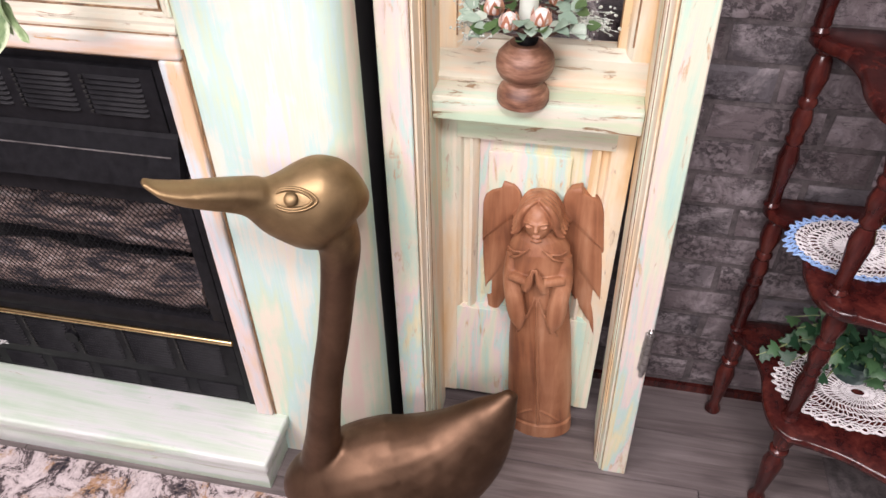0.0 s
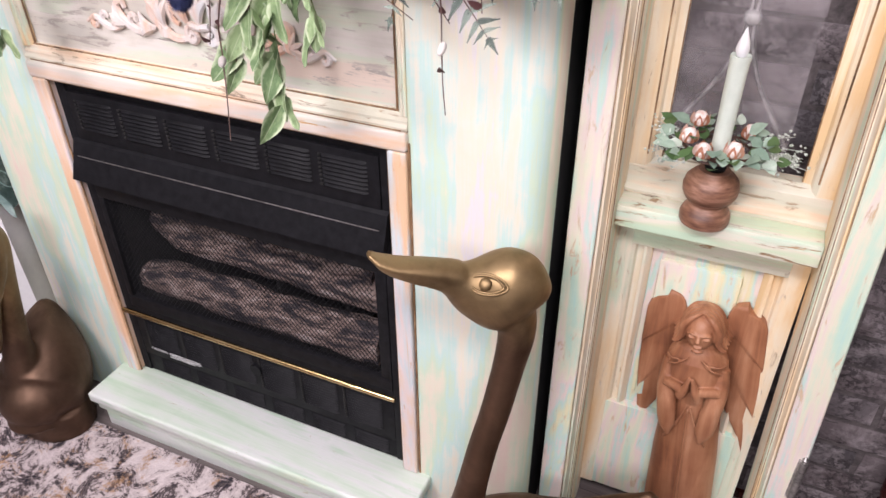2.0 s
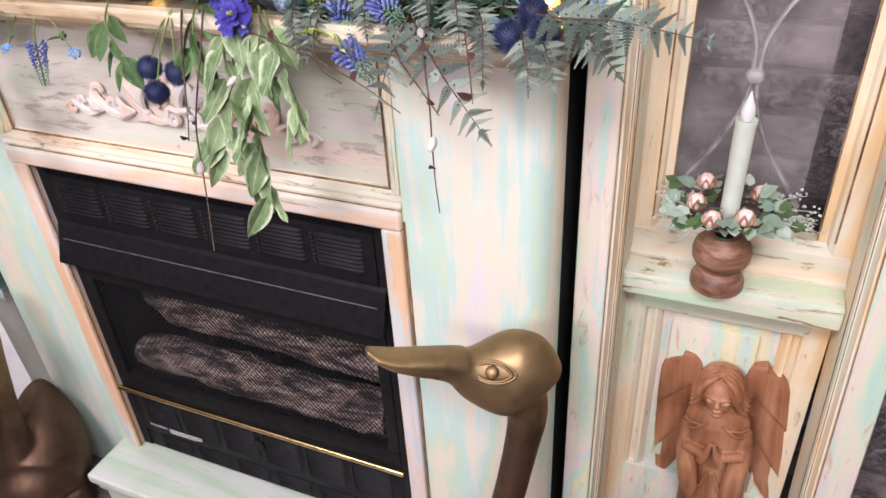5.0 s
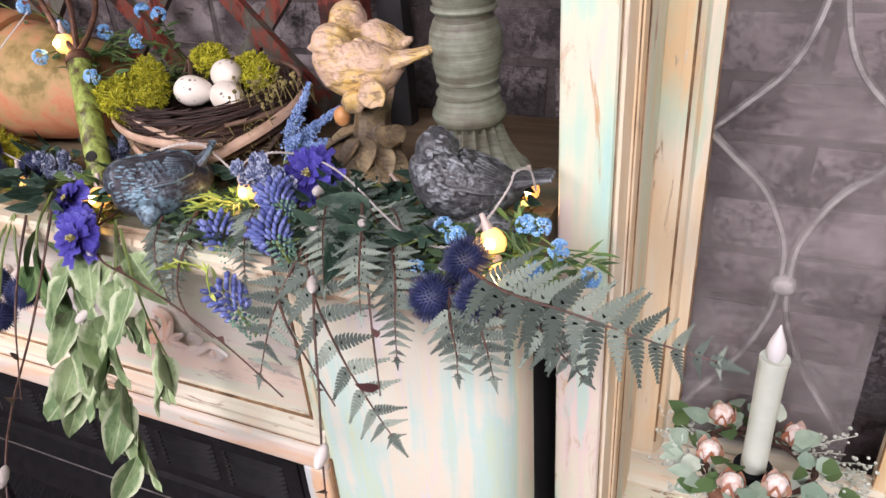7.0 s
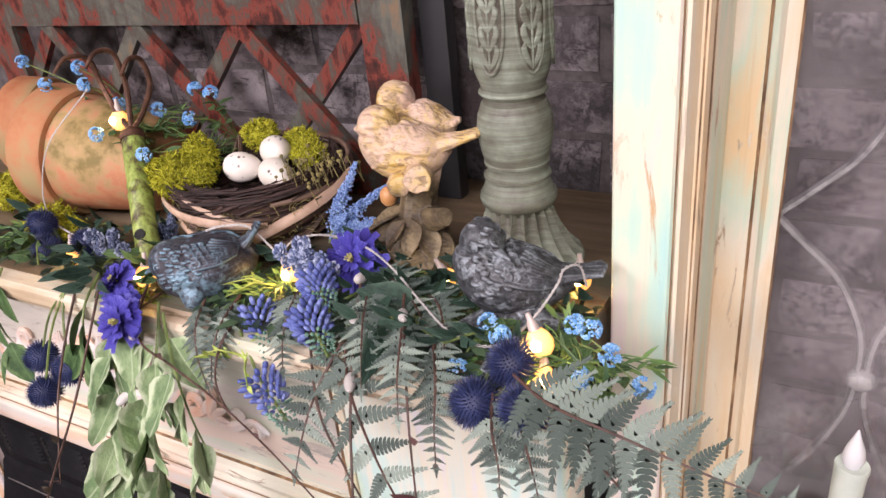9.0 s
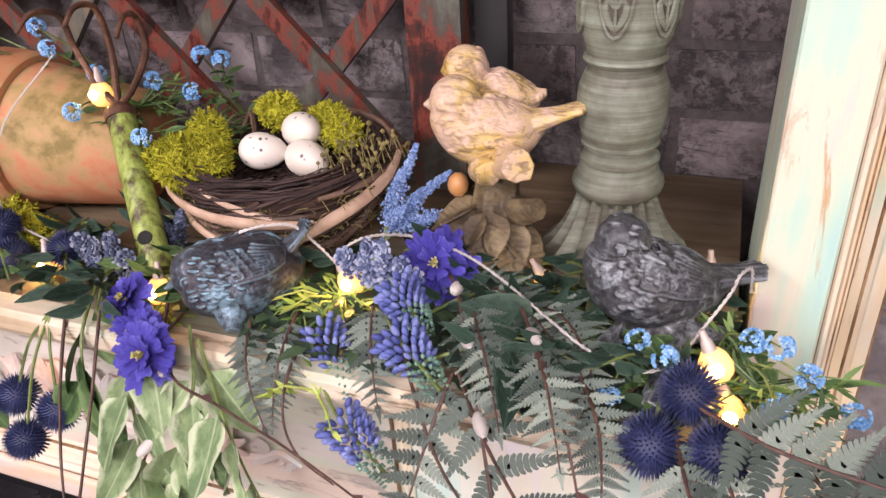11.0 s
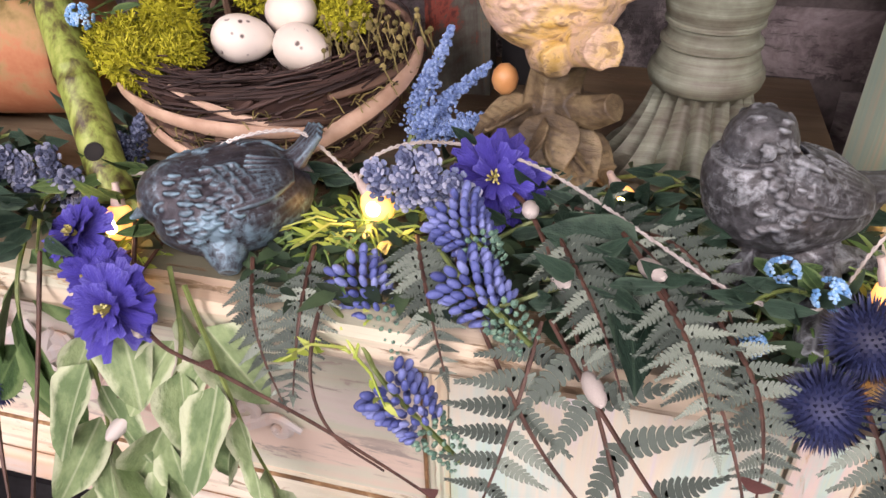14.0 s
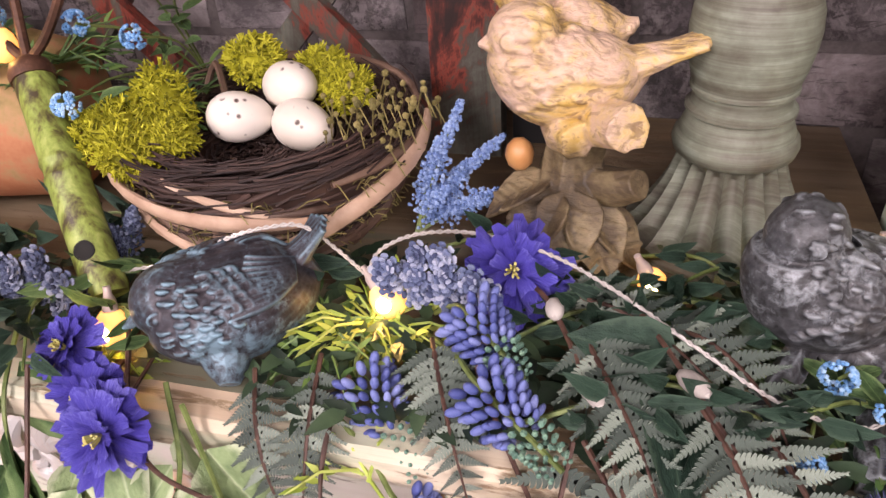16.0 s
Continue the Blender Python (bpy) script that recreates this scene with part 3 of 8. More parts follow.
sec = [(-0.005, 1.285), (-0.028, 1.287), (-0.034, 1.296), (-0.046, 1.300), (-0.060, 1.308), (-0.068, 1.318), (-0.084, 1.320), (-0.088, 1.328), (-0.087, 1.341), (-0.082, 1.3458), (-0.0605, 1.3458), (-0.0605, 1.3095), (-0.005, 1.3095)]
loft(bm, [[(x, y, z) for y, z in sec] for x in (-0.716, -0.3, 0.3, 0.716)])
part("shelf_nosing", bm, SHELFEDGE, mantel, "moulded front edge in worn cream and green", angle=25)

# hearth slab
bm = box(bmesh.new(), -0.482, 0.482, -0.132, 0.02, 0.100, 0.131, 0.008, 3)
box(bm, -0.470, 0.470, -0.120, 0.02, 0.070, 0.1005, 0.004)
box(bm, -0.462, 0.462, -0.108, 0.02, 0.0, 0.0705, 0.002)
part("hearth_slab", bm, HEARTH, mantel, "pale mint stepped hearth slab")

# carved ornament, scrolls and leaves laid on the panel
orn = part("carved_ornament", tube(bmesh.new(), [(0.008, 0.007, 1.148), (0.03, 0.004, 1.144), (0.052, 0.007, 1.148)], 0.007, 6), ORNAMENT, mantel, "carved scroll and leaf ornament, blush and white")
OY = 0.010


def scroll(x, z, r, turn, start, sweep, w=0.008):
    pts = []
    n = 16
    for i in range(n + 1):
        t = i / n
        k = r * (1 - 0.72 * t)
        a = start + turn * sweep * t
        pts.append((x + k * math.cos(a), OY, z + k * math.sin(a)))
    bm = tube(bmesh.new(), pts, [(w * 0.5, w * 0.35), (w, w * 0.7), (w * 0.8, w * 0.8), (w * 0.5, w * 0.9)], 6, (0, -1, 0))
    ball(bm, pts[-1], w * 0.9, 1)
    part("scroll", bm, ORNAMENT, orn)


def plume(x, z, ang, length, w):
    for k in (-0.45, 0, 0.45):
        pts = [(x, OY, z)]
        for i in range(1, 7):
            t = i / 6
            a = ang + k * t * 1.2
            pts.append((x + math.cos(a) * length * t * (1 - 0.12 * abs(k)), OY - 0.006 * math.sin(t * 3), z + math.sin(a) * length * t))
        part("acanthus_leaf", tube(bmesh.new(), pts, [(w * 0.5, w * 0.4), (w, w * 0.6), (w * 0.9, w * 0.6), (w * 0.3, w * 0.3)], 6, (0, -1, 0)), ORNAMENT, orn)


OX = 0.03
for s in (-1, 1):
    def ox_(x):
        return OX + s * x
    scroll(ox_(0.020), 1.128, 0.018, -s, math.pi / 2, 6.2, 0.008)
    scroll(ox_(0.048), 1.168, 0.024, s, -math.pi / 2, 6.0, 0.009)
    plume(ox_(0.030), 1.150, math.pi / 2 - s * 0.45, 0.050, 0.009)
    part("scroll", tube(bmesh.new(), [(ox_(0.024), OY, 1.122), (ox_(0.060), OY, 1.116), (ox_(0.090), OY, 1.132), (ox_(0.112), OY, 1.158), (ox_(0.108), OY, 1.178), (ox_(0.094), OY, 1.176)], [(0.007, 0.005), (0.010, 0.007), (0.009, 0.007), (0.006, 0.006)], 6, (0, -1, 0), n=5), ORNAMENT, orn)
    scroll(ox_(0.082), 1.128, 0.016, -s, math.pi / 2, 5.0, 0.008)
    plume(ox_(0.085), 1.138, math.pi / 2 - s * 0.15, 0.056, 0.009)
    plume(ox_(0.108), 1.130, math.pi / 2 - s * 1.5, 0.045, 0.008)
    part("scroll", tube(bmesh.new(), [(ox_(0.110), OY, 1.132), (ox_(0.140), OY, 1.118), (ox_(0.170), OY, 1.126), (ox_(0.192), OY, 1.146), (ox_(0.196), OY, 1.166), (ox_(0.182), OY, 1.172), (ox_(0.176), OY, 1.160)], [(0.006, 0.005), (0.009, 0.007), (0.008, 0.007), (0.005, 0.005)], 6, (0, -1, 0), n=5), ORNAMENT, orn)
    scroll(ox_(0.158), 1.140, 0.015, s, -math.pi / 2, 5.0, 0.007)
    plume(ox_(0.180), 1.128, math.pi / 2 - s * 1.2, 0.042, 0.008)
    part("scroll", tube(bmesh.new(), [(ox_(0.190), OY, 1.126), (ox_(0.220), OY, 1.116), (ox_(0.245), OY, 1.126), (ox_(0.262), OY, 1.134), (ox_(0.284), OY, 1.122)], [(0.006, 0.005), (0.008, 0.006), (0.006, 0.005), (0.003, 0.003)], 6, (0, -1, 0), n=5), ORNAMENT, orn)
    scroll(ox_(0.232), 1.138, 0.013, s, -math.pi / 2, 4.6, 0.006)
    scroll(ox_(0.262), 1.120, 0.011, -s, math.pi / 2, 4.6, 0.006)
plume(OX, 1.15, math.pi / 2, 0.055, 0.010)

# ---- gas fireplace insert ----
fire = thing("fireplace_insert", 0, 0, 0.132, "black enamelled gas fireplace with ceramic logs", "fireplace")
Z0 = 0.132


def fpart(name, bm, material, label="", parent=None, **kw):
    bmesh.ops.translate(bm, verts=bm.verts, vec=(0, 0, -Z0))
    return part(name, bm, material, parent or fire, label, **kw)


bm = box(bmesh.new(), -0.411, -0.385, 0.012, 0.05, Z0, 0.983, 0.002)
fpart("side_post", bm, BLACK)
bm = box(bmesh.new(), 0.385, 0.411, 0.012, 0.05, Z0, 0.983, 0.002)
fpart("side_post", bm, BLACK)


def louvre(x0, x1, z0, z1, n, y=0.010):
    """Pressed louvre: a dark slot behind tilted blades."""
    bm = bmesh.new()
    h = (z1 - z0) / n
    for i in range(n):
        z = z0 + i * h
        rings = []
        for x, k in ((x0, 0.15), (x0 + 0.006, 1), (x1 - 0.006, 1), (x1, 0.15)):
            rings.append([(x, y - 0.0005, z + h * 0.92), (x, y - 0.006 * k, z + h * 0.40), (x, y - 0.005 * k, z + h * 0.22), (x, y + 0.004, z + h * 0.22), (x, y + 0.004, z + h * 0.92)])
        loft(bm, rings)
    return bm


bm = box(bmesh.new(), -0.384, 0.384, 0.010, 0.05, 0.842, 0.955, 0.002)
box(bm, -0.384, 0.384, 0.018, 0.05, 0.9555, 0.983, 0.001)
upper = fpart("upper_grille", bm, BLACK)
for i in range(6):
    x = -0.357 + i * 0.1236
    fpart("louvre", louvre(x, x + 0.098, 0.868, 0.940, 8), BLACK, parent=upper)
    bm = bmesh.new()
    for k in range(8):
        z = 0.868 + (k + 0.55) * 0.009
        box(bm, x - 0.006, x - 0.0005, 0.006, 0.011, z - 0.002, z + 0.002)
    fpart("louvre_slot", bm, SOOT, parent=upper)
# canopy hood
bm = bmesh.new()
sec = [(0.012, 0.842), (0.004, 0.836), (-0.006, 0.806), (-0.025, 0.757), (-0.026, 0.752), (-0.021, 0.751), (0.012, 0.785)]
loft(bm, [[(x * k, y, z) for y, z in sec] for x, k in ((-0.40, 1), (-0.39, 1), (0.39, 1), (0.40, 1))])
fpart("canopy_hood", bm, BLACK, angle=25)
bm = box(bmesh.new(), -0.385, 0.385, -0.0075, -0.0045, 0.8045, 0.8065, 0.0008)
fpart("hood_edge", bm, HINGE, "thin bright strip along the hood fold")
# opening frame and firebox
bm = box(bmesh.new(), -0.3845, 0.3845, 0.010, 0.03, 0.690, 0.756, 0.002)
box(bm, -0.3845, 0.3845, 0.010, 0.03, 0.362, 0.398, 0.002)
box(bm, -0.3845, -0.368, 0.0105, 0.03, 0.398, 0.690, 0.002)
box(bm, 0.358, 0.3845, 0.0105, 0.03, 0.398, 0.690, 0.002)
fpart("screen_frame", bm, BLACK)
bm = box(bmesh.new(), -0.384, 0.384, 0.325, 0.335, 0.38, 0.80)
box(bm, -0.384, -0.376, 0.05, 0.325, 0.38, 0.80)
box(bm, 0.376, 0.384, 0.05, 0.325, 0.38, 0.80)
box(bm, -0.376, 0.376, 0.05, 0.325, 0.372, 0.38)
box(bm, -0.376, 0.376, 0.05, 0.325, 0.80, 0.808)
fpart("firebox", bm, SOOT)
# woven spark screen
bm = bmesh.new()
step, x0, x1, z0, z1 = 0.0125, -0.368, 0.358, 0.398, 0.690
zh = step * 0.62
rows = int((z1 - z0) / zh)
W = 0.0010
for r in range(rows + 1):
    z = z0 + r * zh
    off = (r % 2) * step / 2
    n = int((x1 - x0 - off) / step)
    for i in range(n):
        xa = x0 + off + i * step
        for dx in (step / 2, -step / 2):
            xb = xa + dx
            if not (x0 - 0.001 <= xb <= x1 and z + zh <= z1 + 0.004):
                continue
            vs = [bm.verts.new(p) for p in ((xa - W, 0.020, z), (xa + W, 0.020, z), (xb + W, 0.0205, z + zh), (xb - W, 0.0205, z + zh), (xa, 0.0185, z), (xb, 0.019, z + zh))]
            bm.faces.new((vs[0], vs[4], vs[5], vs[3])), bm.faces.new((vs[4], vs[1], vs[2], vs[5]))
fpart("spark_screen", bm, BLACK, "black diamond mesh", smooth=False)
# logs


def log_mesh(pts, radii, seed):
    bm = bmesh.new()
    tube(bm, pts, radii, 22, n=10)
    for v in bm.verts:
        p = v.co * 1.0 + Vector((seed, 0, 0))
        q = Vector((p.x * 9, p.y * 26, p.z * 26))
        v.co += Vector((0, noise.noise(q) * 0.5 - 0.2, noise.noise(q + Vector((7, 3, 1))) * 0.9)) * 0.016
        v.co += Vector((0, noise.noise(p * 70), noise.noise(p * 80))) * 0.004
    return bm


fpart("fire_log", log_mesh([(-0.355, 0.080, 0.432), (-0.15, 0.075, 0.442), (0.08, 0.078, 0.428), (0.335, 0.085, 0.434)], [0.040, 0.048, 0.050, 0.048, 0.050], 1.0), LOG, "grey-brown ceramic log")
fpart("fire_log", log_mesh([(-0.345, 0.16, 0.575), (-0.22, 0.155, 0.555), (-0.02, 0.15, 0.535), (0.14, 0.15, 0.53), (0.315, 0.155, 0.53)], [0.050, 0.066, 0.052, 0.050, 0.058, 0.056], 5.0), LOG, "grey-brown ceramic log")
fpart("fire_log", log_mesh([(-0.03, 0.14, 0.54), (0.0, 0.145, 0.610)], [0.034, 0.030], 3.0), LOG, "short ceramic log stub")
fpart("fire_log", log_mesh([(0.17, 0.14, 0.55), (0.22, 0.145, 0.595), (0.29, 0.15, 0.588)], [0.040, 0.045, 0.040], 8.0), LOG, "short ceramic log stub")
bm = box(bmesh.new(), -0.33, 0.33, 0.05, 0.28, 0.3805, 0.40, 0.004)
for x in (-0.2, 0.0, 0.2):
    box(bm, x - 0.006, x + 0.006, 0.14, 0.27, 0.3995, 0.52)
fpart("burner", bm, SOOT)
# handle rod and lower grilles
bm = bmesh.new()
tube(bm, [(-0.402, -0.004, 0.354), (0.397, -0.004, 0.354)], 0.0065, 12)
fpart("brass_rod", bm, BRASS_ROD, "polished brass rod")
bm = box(bmesh.new(), -0.3845, 0.3845, 0.012, 0.05, 0.196, 0.361, 0.002)
lower = fpart("lower_grille", bm, BLACK)
bm = box(bmesh.new(), -0.3845, 0.3845, 0.016, 0.05, Z0, 0.195, 0.002)
base = fpart("base_grille", bm, BLACK)
for i in range(6):
    x = -0.352 + i * 0.1215
    fpart("louvre", louvre(x, x + 0.098, 0.222, 0.335, 13, 0.012), BLACK, parent=lower)
    bm = bmesh.new()
    for k in range(13):
        z = 0.222 + (k + 0.55) * 0.0087
        box(bm, x - 0.006, x - 0.0005, 0.008, 0.013, z - 0.002, z + 0.002)
    fpart("louvre_slot", bm, SOOT, parent=lower)
    fpart("louvre", louvre(x + 0.012, x + 0.108, 0.142, 0.186, 5, 0.016), BLACK, parent=base)
bm = bmesh.new()
lathe(bm, [(0.0, -0.03), (0.011, -0.03), (0.013, -0.026), (0.013, -0.012), (0.016, -0.010), (0.016, 0.0)], 16, pose(0.0, 0.006, 0.285, -90, 0, 0))
bmesh.ops.rotate(bm, verts=bm.verts, cent=(0.0, 0.006, 0.285), matrix=Matrix.Rotation(math.pi, 3, "Z"))
bmesh.ops.translate(bm, verts=bm.verts, vec=(0, -0.004, 0))
fpart("control_knob", bm, BLACK, "round black control knob")
LABELWHITE = mottled("label_print", ((0.3, (0.62, 0.62, 0.62)), (0.7, (0.7, 0.7, 0.7))), 10, 0.6, bump=0)
txt = bpy.data.curves.new("caution_text", "FONT")
txt.body, txt.size, txt.extrude = "CAUTION", 0.012, 0.0002
txt.materials.append(LABELWHITE)
ob = new("caution_text", txt)
ob.parent = lower
ob.matrix_parent_inverse = Matrix()
ob.matrix_basis = pose(-0.352, 0.0055, 0.226 - Z0, 90, 0, 0)
bm = bmesh.new()
for k in range(4):
    box(bm, -0.290, -0.186 - (0.02 if k == 3 else 0), 0.0052, 0.0058, 0.231 - k * 0.0045, 0.2325 - k * 0.0045)
fpart("label_line", bm, LABELWHITE, "small white print", parent=lower)


# ---- door cabinets either side ----
def door_unit(cx, lean, label):
    """An old panelled, glazed door set between deep door-frame posts, with a shelf across."""
    u = thing("door_cabinet", cx, 0.08, 0, label, "cabinet", "door cabinets beside the mantel")
    H = 1.95
    for s in (-1, 1):
        def sx(x, z):
            return x + (lean * (0.028 - 0.031 * z) if s * lean > 0 else 0.0)
        o = s * 0.2425
        zs = [0.0, 0.02, 0.3, 0.6, 0.9, 1.2, 1.5, H]
        for name, mat, sec, note in (("post", STILE, [(0.0, 0.002), (0.002, 0.0), (0.050, 0.0), (0.052, 0.002), (0.052, 0.135), (0.0, 0.135)], "deep post with flaking mint and aqua paint"), ("post_moulding", MOULD, [(0.0525, 0.006), (0.055, 0.003), (0.058, 0.004), (0.060, 0.012), (0.063, 0.020), (0.068, 0.022), (0.070, 0.030), (0.072, 0.135), (0.0525, 0.135)], "peach and cream moulding")):
            bm = bmesh.new()
            loft(bm, [[(sx(o - s * a, z), b, z) for a, b in sec] for z in zs])
            part(name, bm, mat, u, note, angle=25)
        # door stile behind
        sec = [(0.070, 0.150), (0.070, 0.128), (0.100, 0.128), (0.108, 0.134), (0.112, 0.142), (0.124, 0.146), (0.124, 0.170)]
        bm = bmesh.new()
        loft(bm, [[(o - s * a, b, z) for a, b in sec] for z in (0.05, 0.5, 1.0, H)])
        part("door_stile", bm, MOULD, u, "glazed peach and green door stile", angle=25)
    for s in (-1, 1):
        sh = lean * (0.028 - 0.031 * 0.0) if s * lean > 0 else 0.0
        sh1 = lean * (0.028 - 0.031 * H) if s * lean > 0 else 0.0
        # same brown beads put shadow lines into the steps of the posts
        for a, b, r in ((0.0522, 0.003, 0.0009), (0.0655, 0.0215, 0.0011), (0.0705, 0.033, 0.0010)):
            part("bead", tube(bmesh.new(), [(s * (0.2425 - a) + sh, b, 0.004), (s * (0.2425 - a) + sh1, b, H - 0.01)], r, 5), SHADE_BEAD, u, "thin brown bead drawn as glaze line and shadow gap")
        part("bead", tube(bmesh.new(), [(s * (0.2425 - 0.101), 0.1285, 0.96), (s * (0.2425 - 0.101), 0.1285, H)], 0.0018, 5), SHADE_BEAD, u, "thin brown bead drawn as glaze line and shadow gap")
        part("bead", tube(bmesh.new(), [(s * (0.2425 - 0.1245), 0.147, 0.95), (s * (0.2425 - 0.1245), 0.147, H)], 0.0016, 5), SHADE_BEAD, u, "thin brown bead drawn as glaze line and shadow gap")
    bm = box(bmesh.new(), -0.2405, 0.2405, 0.002, 0.134, H + 0.001, H + 0.06, 0.004)
    part("head_rail", bm, RAIL, u)
    bm = box(bmesh.new(), -0.172, 0.172, 0.060, 0.149, 0.840, 0.884, 0.004)
    part("shelf", bm, RAIL, u, "narrow mint painted shelf")
    bm = moulding(bmesh.new(), (-0.172, 0.118, 0.8845), (0.172, 0.118, 0.8845), (0, 0, 1), [(0.0, 0.03), (0.0, -0.004), (0.008, -0.006), (0.014, 0.002), (0.022, 0.006), (0.05, 0.008), (0.058, 0.016), (0.066, 0.024), (0.066, 0.05)])
    part("glazing_rail", bm, MOULDX, u, "weathered moulded rail below the glass", angle=25)
    bm = box(bmesh.new(), -0.165, 0.165, 0.129, 0.165, 0.765, 0.838, 0.003)
    part("door_rail", bm, RAIL, u)
    bm = box(bmesh.new(), -0.165, 0.165, 0.129, 0.165, 0.05, 0.335, 0.003)
    part("door_rail", bm, STILE, u)
    bm = box(bmesh.new(), -0.125, 0.125, 0.150, 0.166, 0.336, 0.764)
    box(bm, -0.085, 0.070, 0.140, 0.155, 0.37, 0.735, 0.006)
    part("raised_panel", bm, STILE, u, "raised door panel, mint and pink washed")
    bm = moulding(bmesh.new(), (-0.118, 0.14, 0.337), (-0.118, 0.14, 0.763), (1, 0, 0), [(0, 0.02), (0, -0.008), (0.006, -0.009), (0.012, -0.002), (0.016, 0.004), (0.016, 0.02)])
    moulding(bm, (0.118, 0.14, 0.337), (0.118, 0.14, 0.763), (-1, 0, 0), [(0, 0.02), (0, -0.008), (0.006, -0.009), (0.012, -0.002), (0.016, 0.004), (0.016, 0.02)])
    part("bead", bm, MOULD, u, angle=25)
    bm = box(bmesh.new(), -0.121, 0.081, 0.1625, 0.1655, 0.945, H - 0.08)
    pane = part("glass_pane", bm, GLASS, u, "dusty clear glass pane", smooth=False)
    pane.visible_shadow = False
    # wrought iron grille behind the glass
    g = part("grille_knot", ball(bmesh.new(), (-0.0215, 0.172, 1.205), (0.015, 0.010, 0.014), 2), IRON, u, "pale iron knot")
    for s in (-1, 1):
        def arc(pts):
            return tube(bmesh.new(), [(-0.0215 + s * a, 0.175, b) for a, b in pts], [(0.004, 0.0065)] * 2, 6, (0, 1, 0), n=8)
        part("iron_scroll", arc([(0.004, 1.205), (0.008, 1.26), (0.035, 1.32), (0.075, 1.36), (0.101, 1.385)]), IRON, g, "curved pale iron bar")
        part("iron_scroll", arc([(0.101, 1.385), (0.07, 1.415), (0.03, 1.46), (0.009, 1.52), (0.004, 1.60)]), IRON, g, "curved pale iron bar")
        part("iron_scroll", arc([(0.004, 1.205), (0.010, 1.16), (0.035, 1.095), (0.075, 1.03), (0.10, 0.99)]), IRON, g, "curved pale iron bar")
    return u


unit_r = door_unit(0.9675, 1, "old glazed door cabinet, flaking mint paint, beside the mantel")
unit_l = door_unit(-0.9675, 0, "old glazed door cabinet in peeling cream paint, birdhouse before it")

# hinge on the outer post
bm = bmesh.new()
hx, hy = 1.2185, 0.0765
for z0, z1 in ((0.315, 0.337), (0.338, 0.366), (0.367, 0.392), (0.393, 0.415)):
    lathe(bm, [(0.0, z0), (0.0075, z0), (0.008, z0 + 0.002), (0.008, z1 - 0.002), (0.0075, z1), (0.0, z1)], 12, Matrix.Translation((hx, hy, 0)))
lathe(bm, [(0.0, 0.295), (0.004, 0.297), (0.006, 0.305), (0.004, 0.315), (0.0, 0.3155)], 10, Matrix.Translation((hx, hy, 0)))
lathe(bm, [(0.0, 0.4155), (0.005, 0.416), (0.006, 0.424), (0.0, 0.432)], 10, Matrix.Translation((hx, hy, 0)))
box(bm, 1.2085, 1.216, hy + 0.001, hy + 0.05, 0.312, 0.418, 0.001)
bmesh.ops.translate(bm, verts=bm.verts, vec=(-0.9675, -0.08, 0.045))
part("hinge", bm, HINGE, unit_r, "worn nickel barrel hinge")


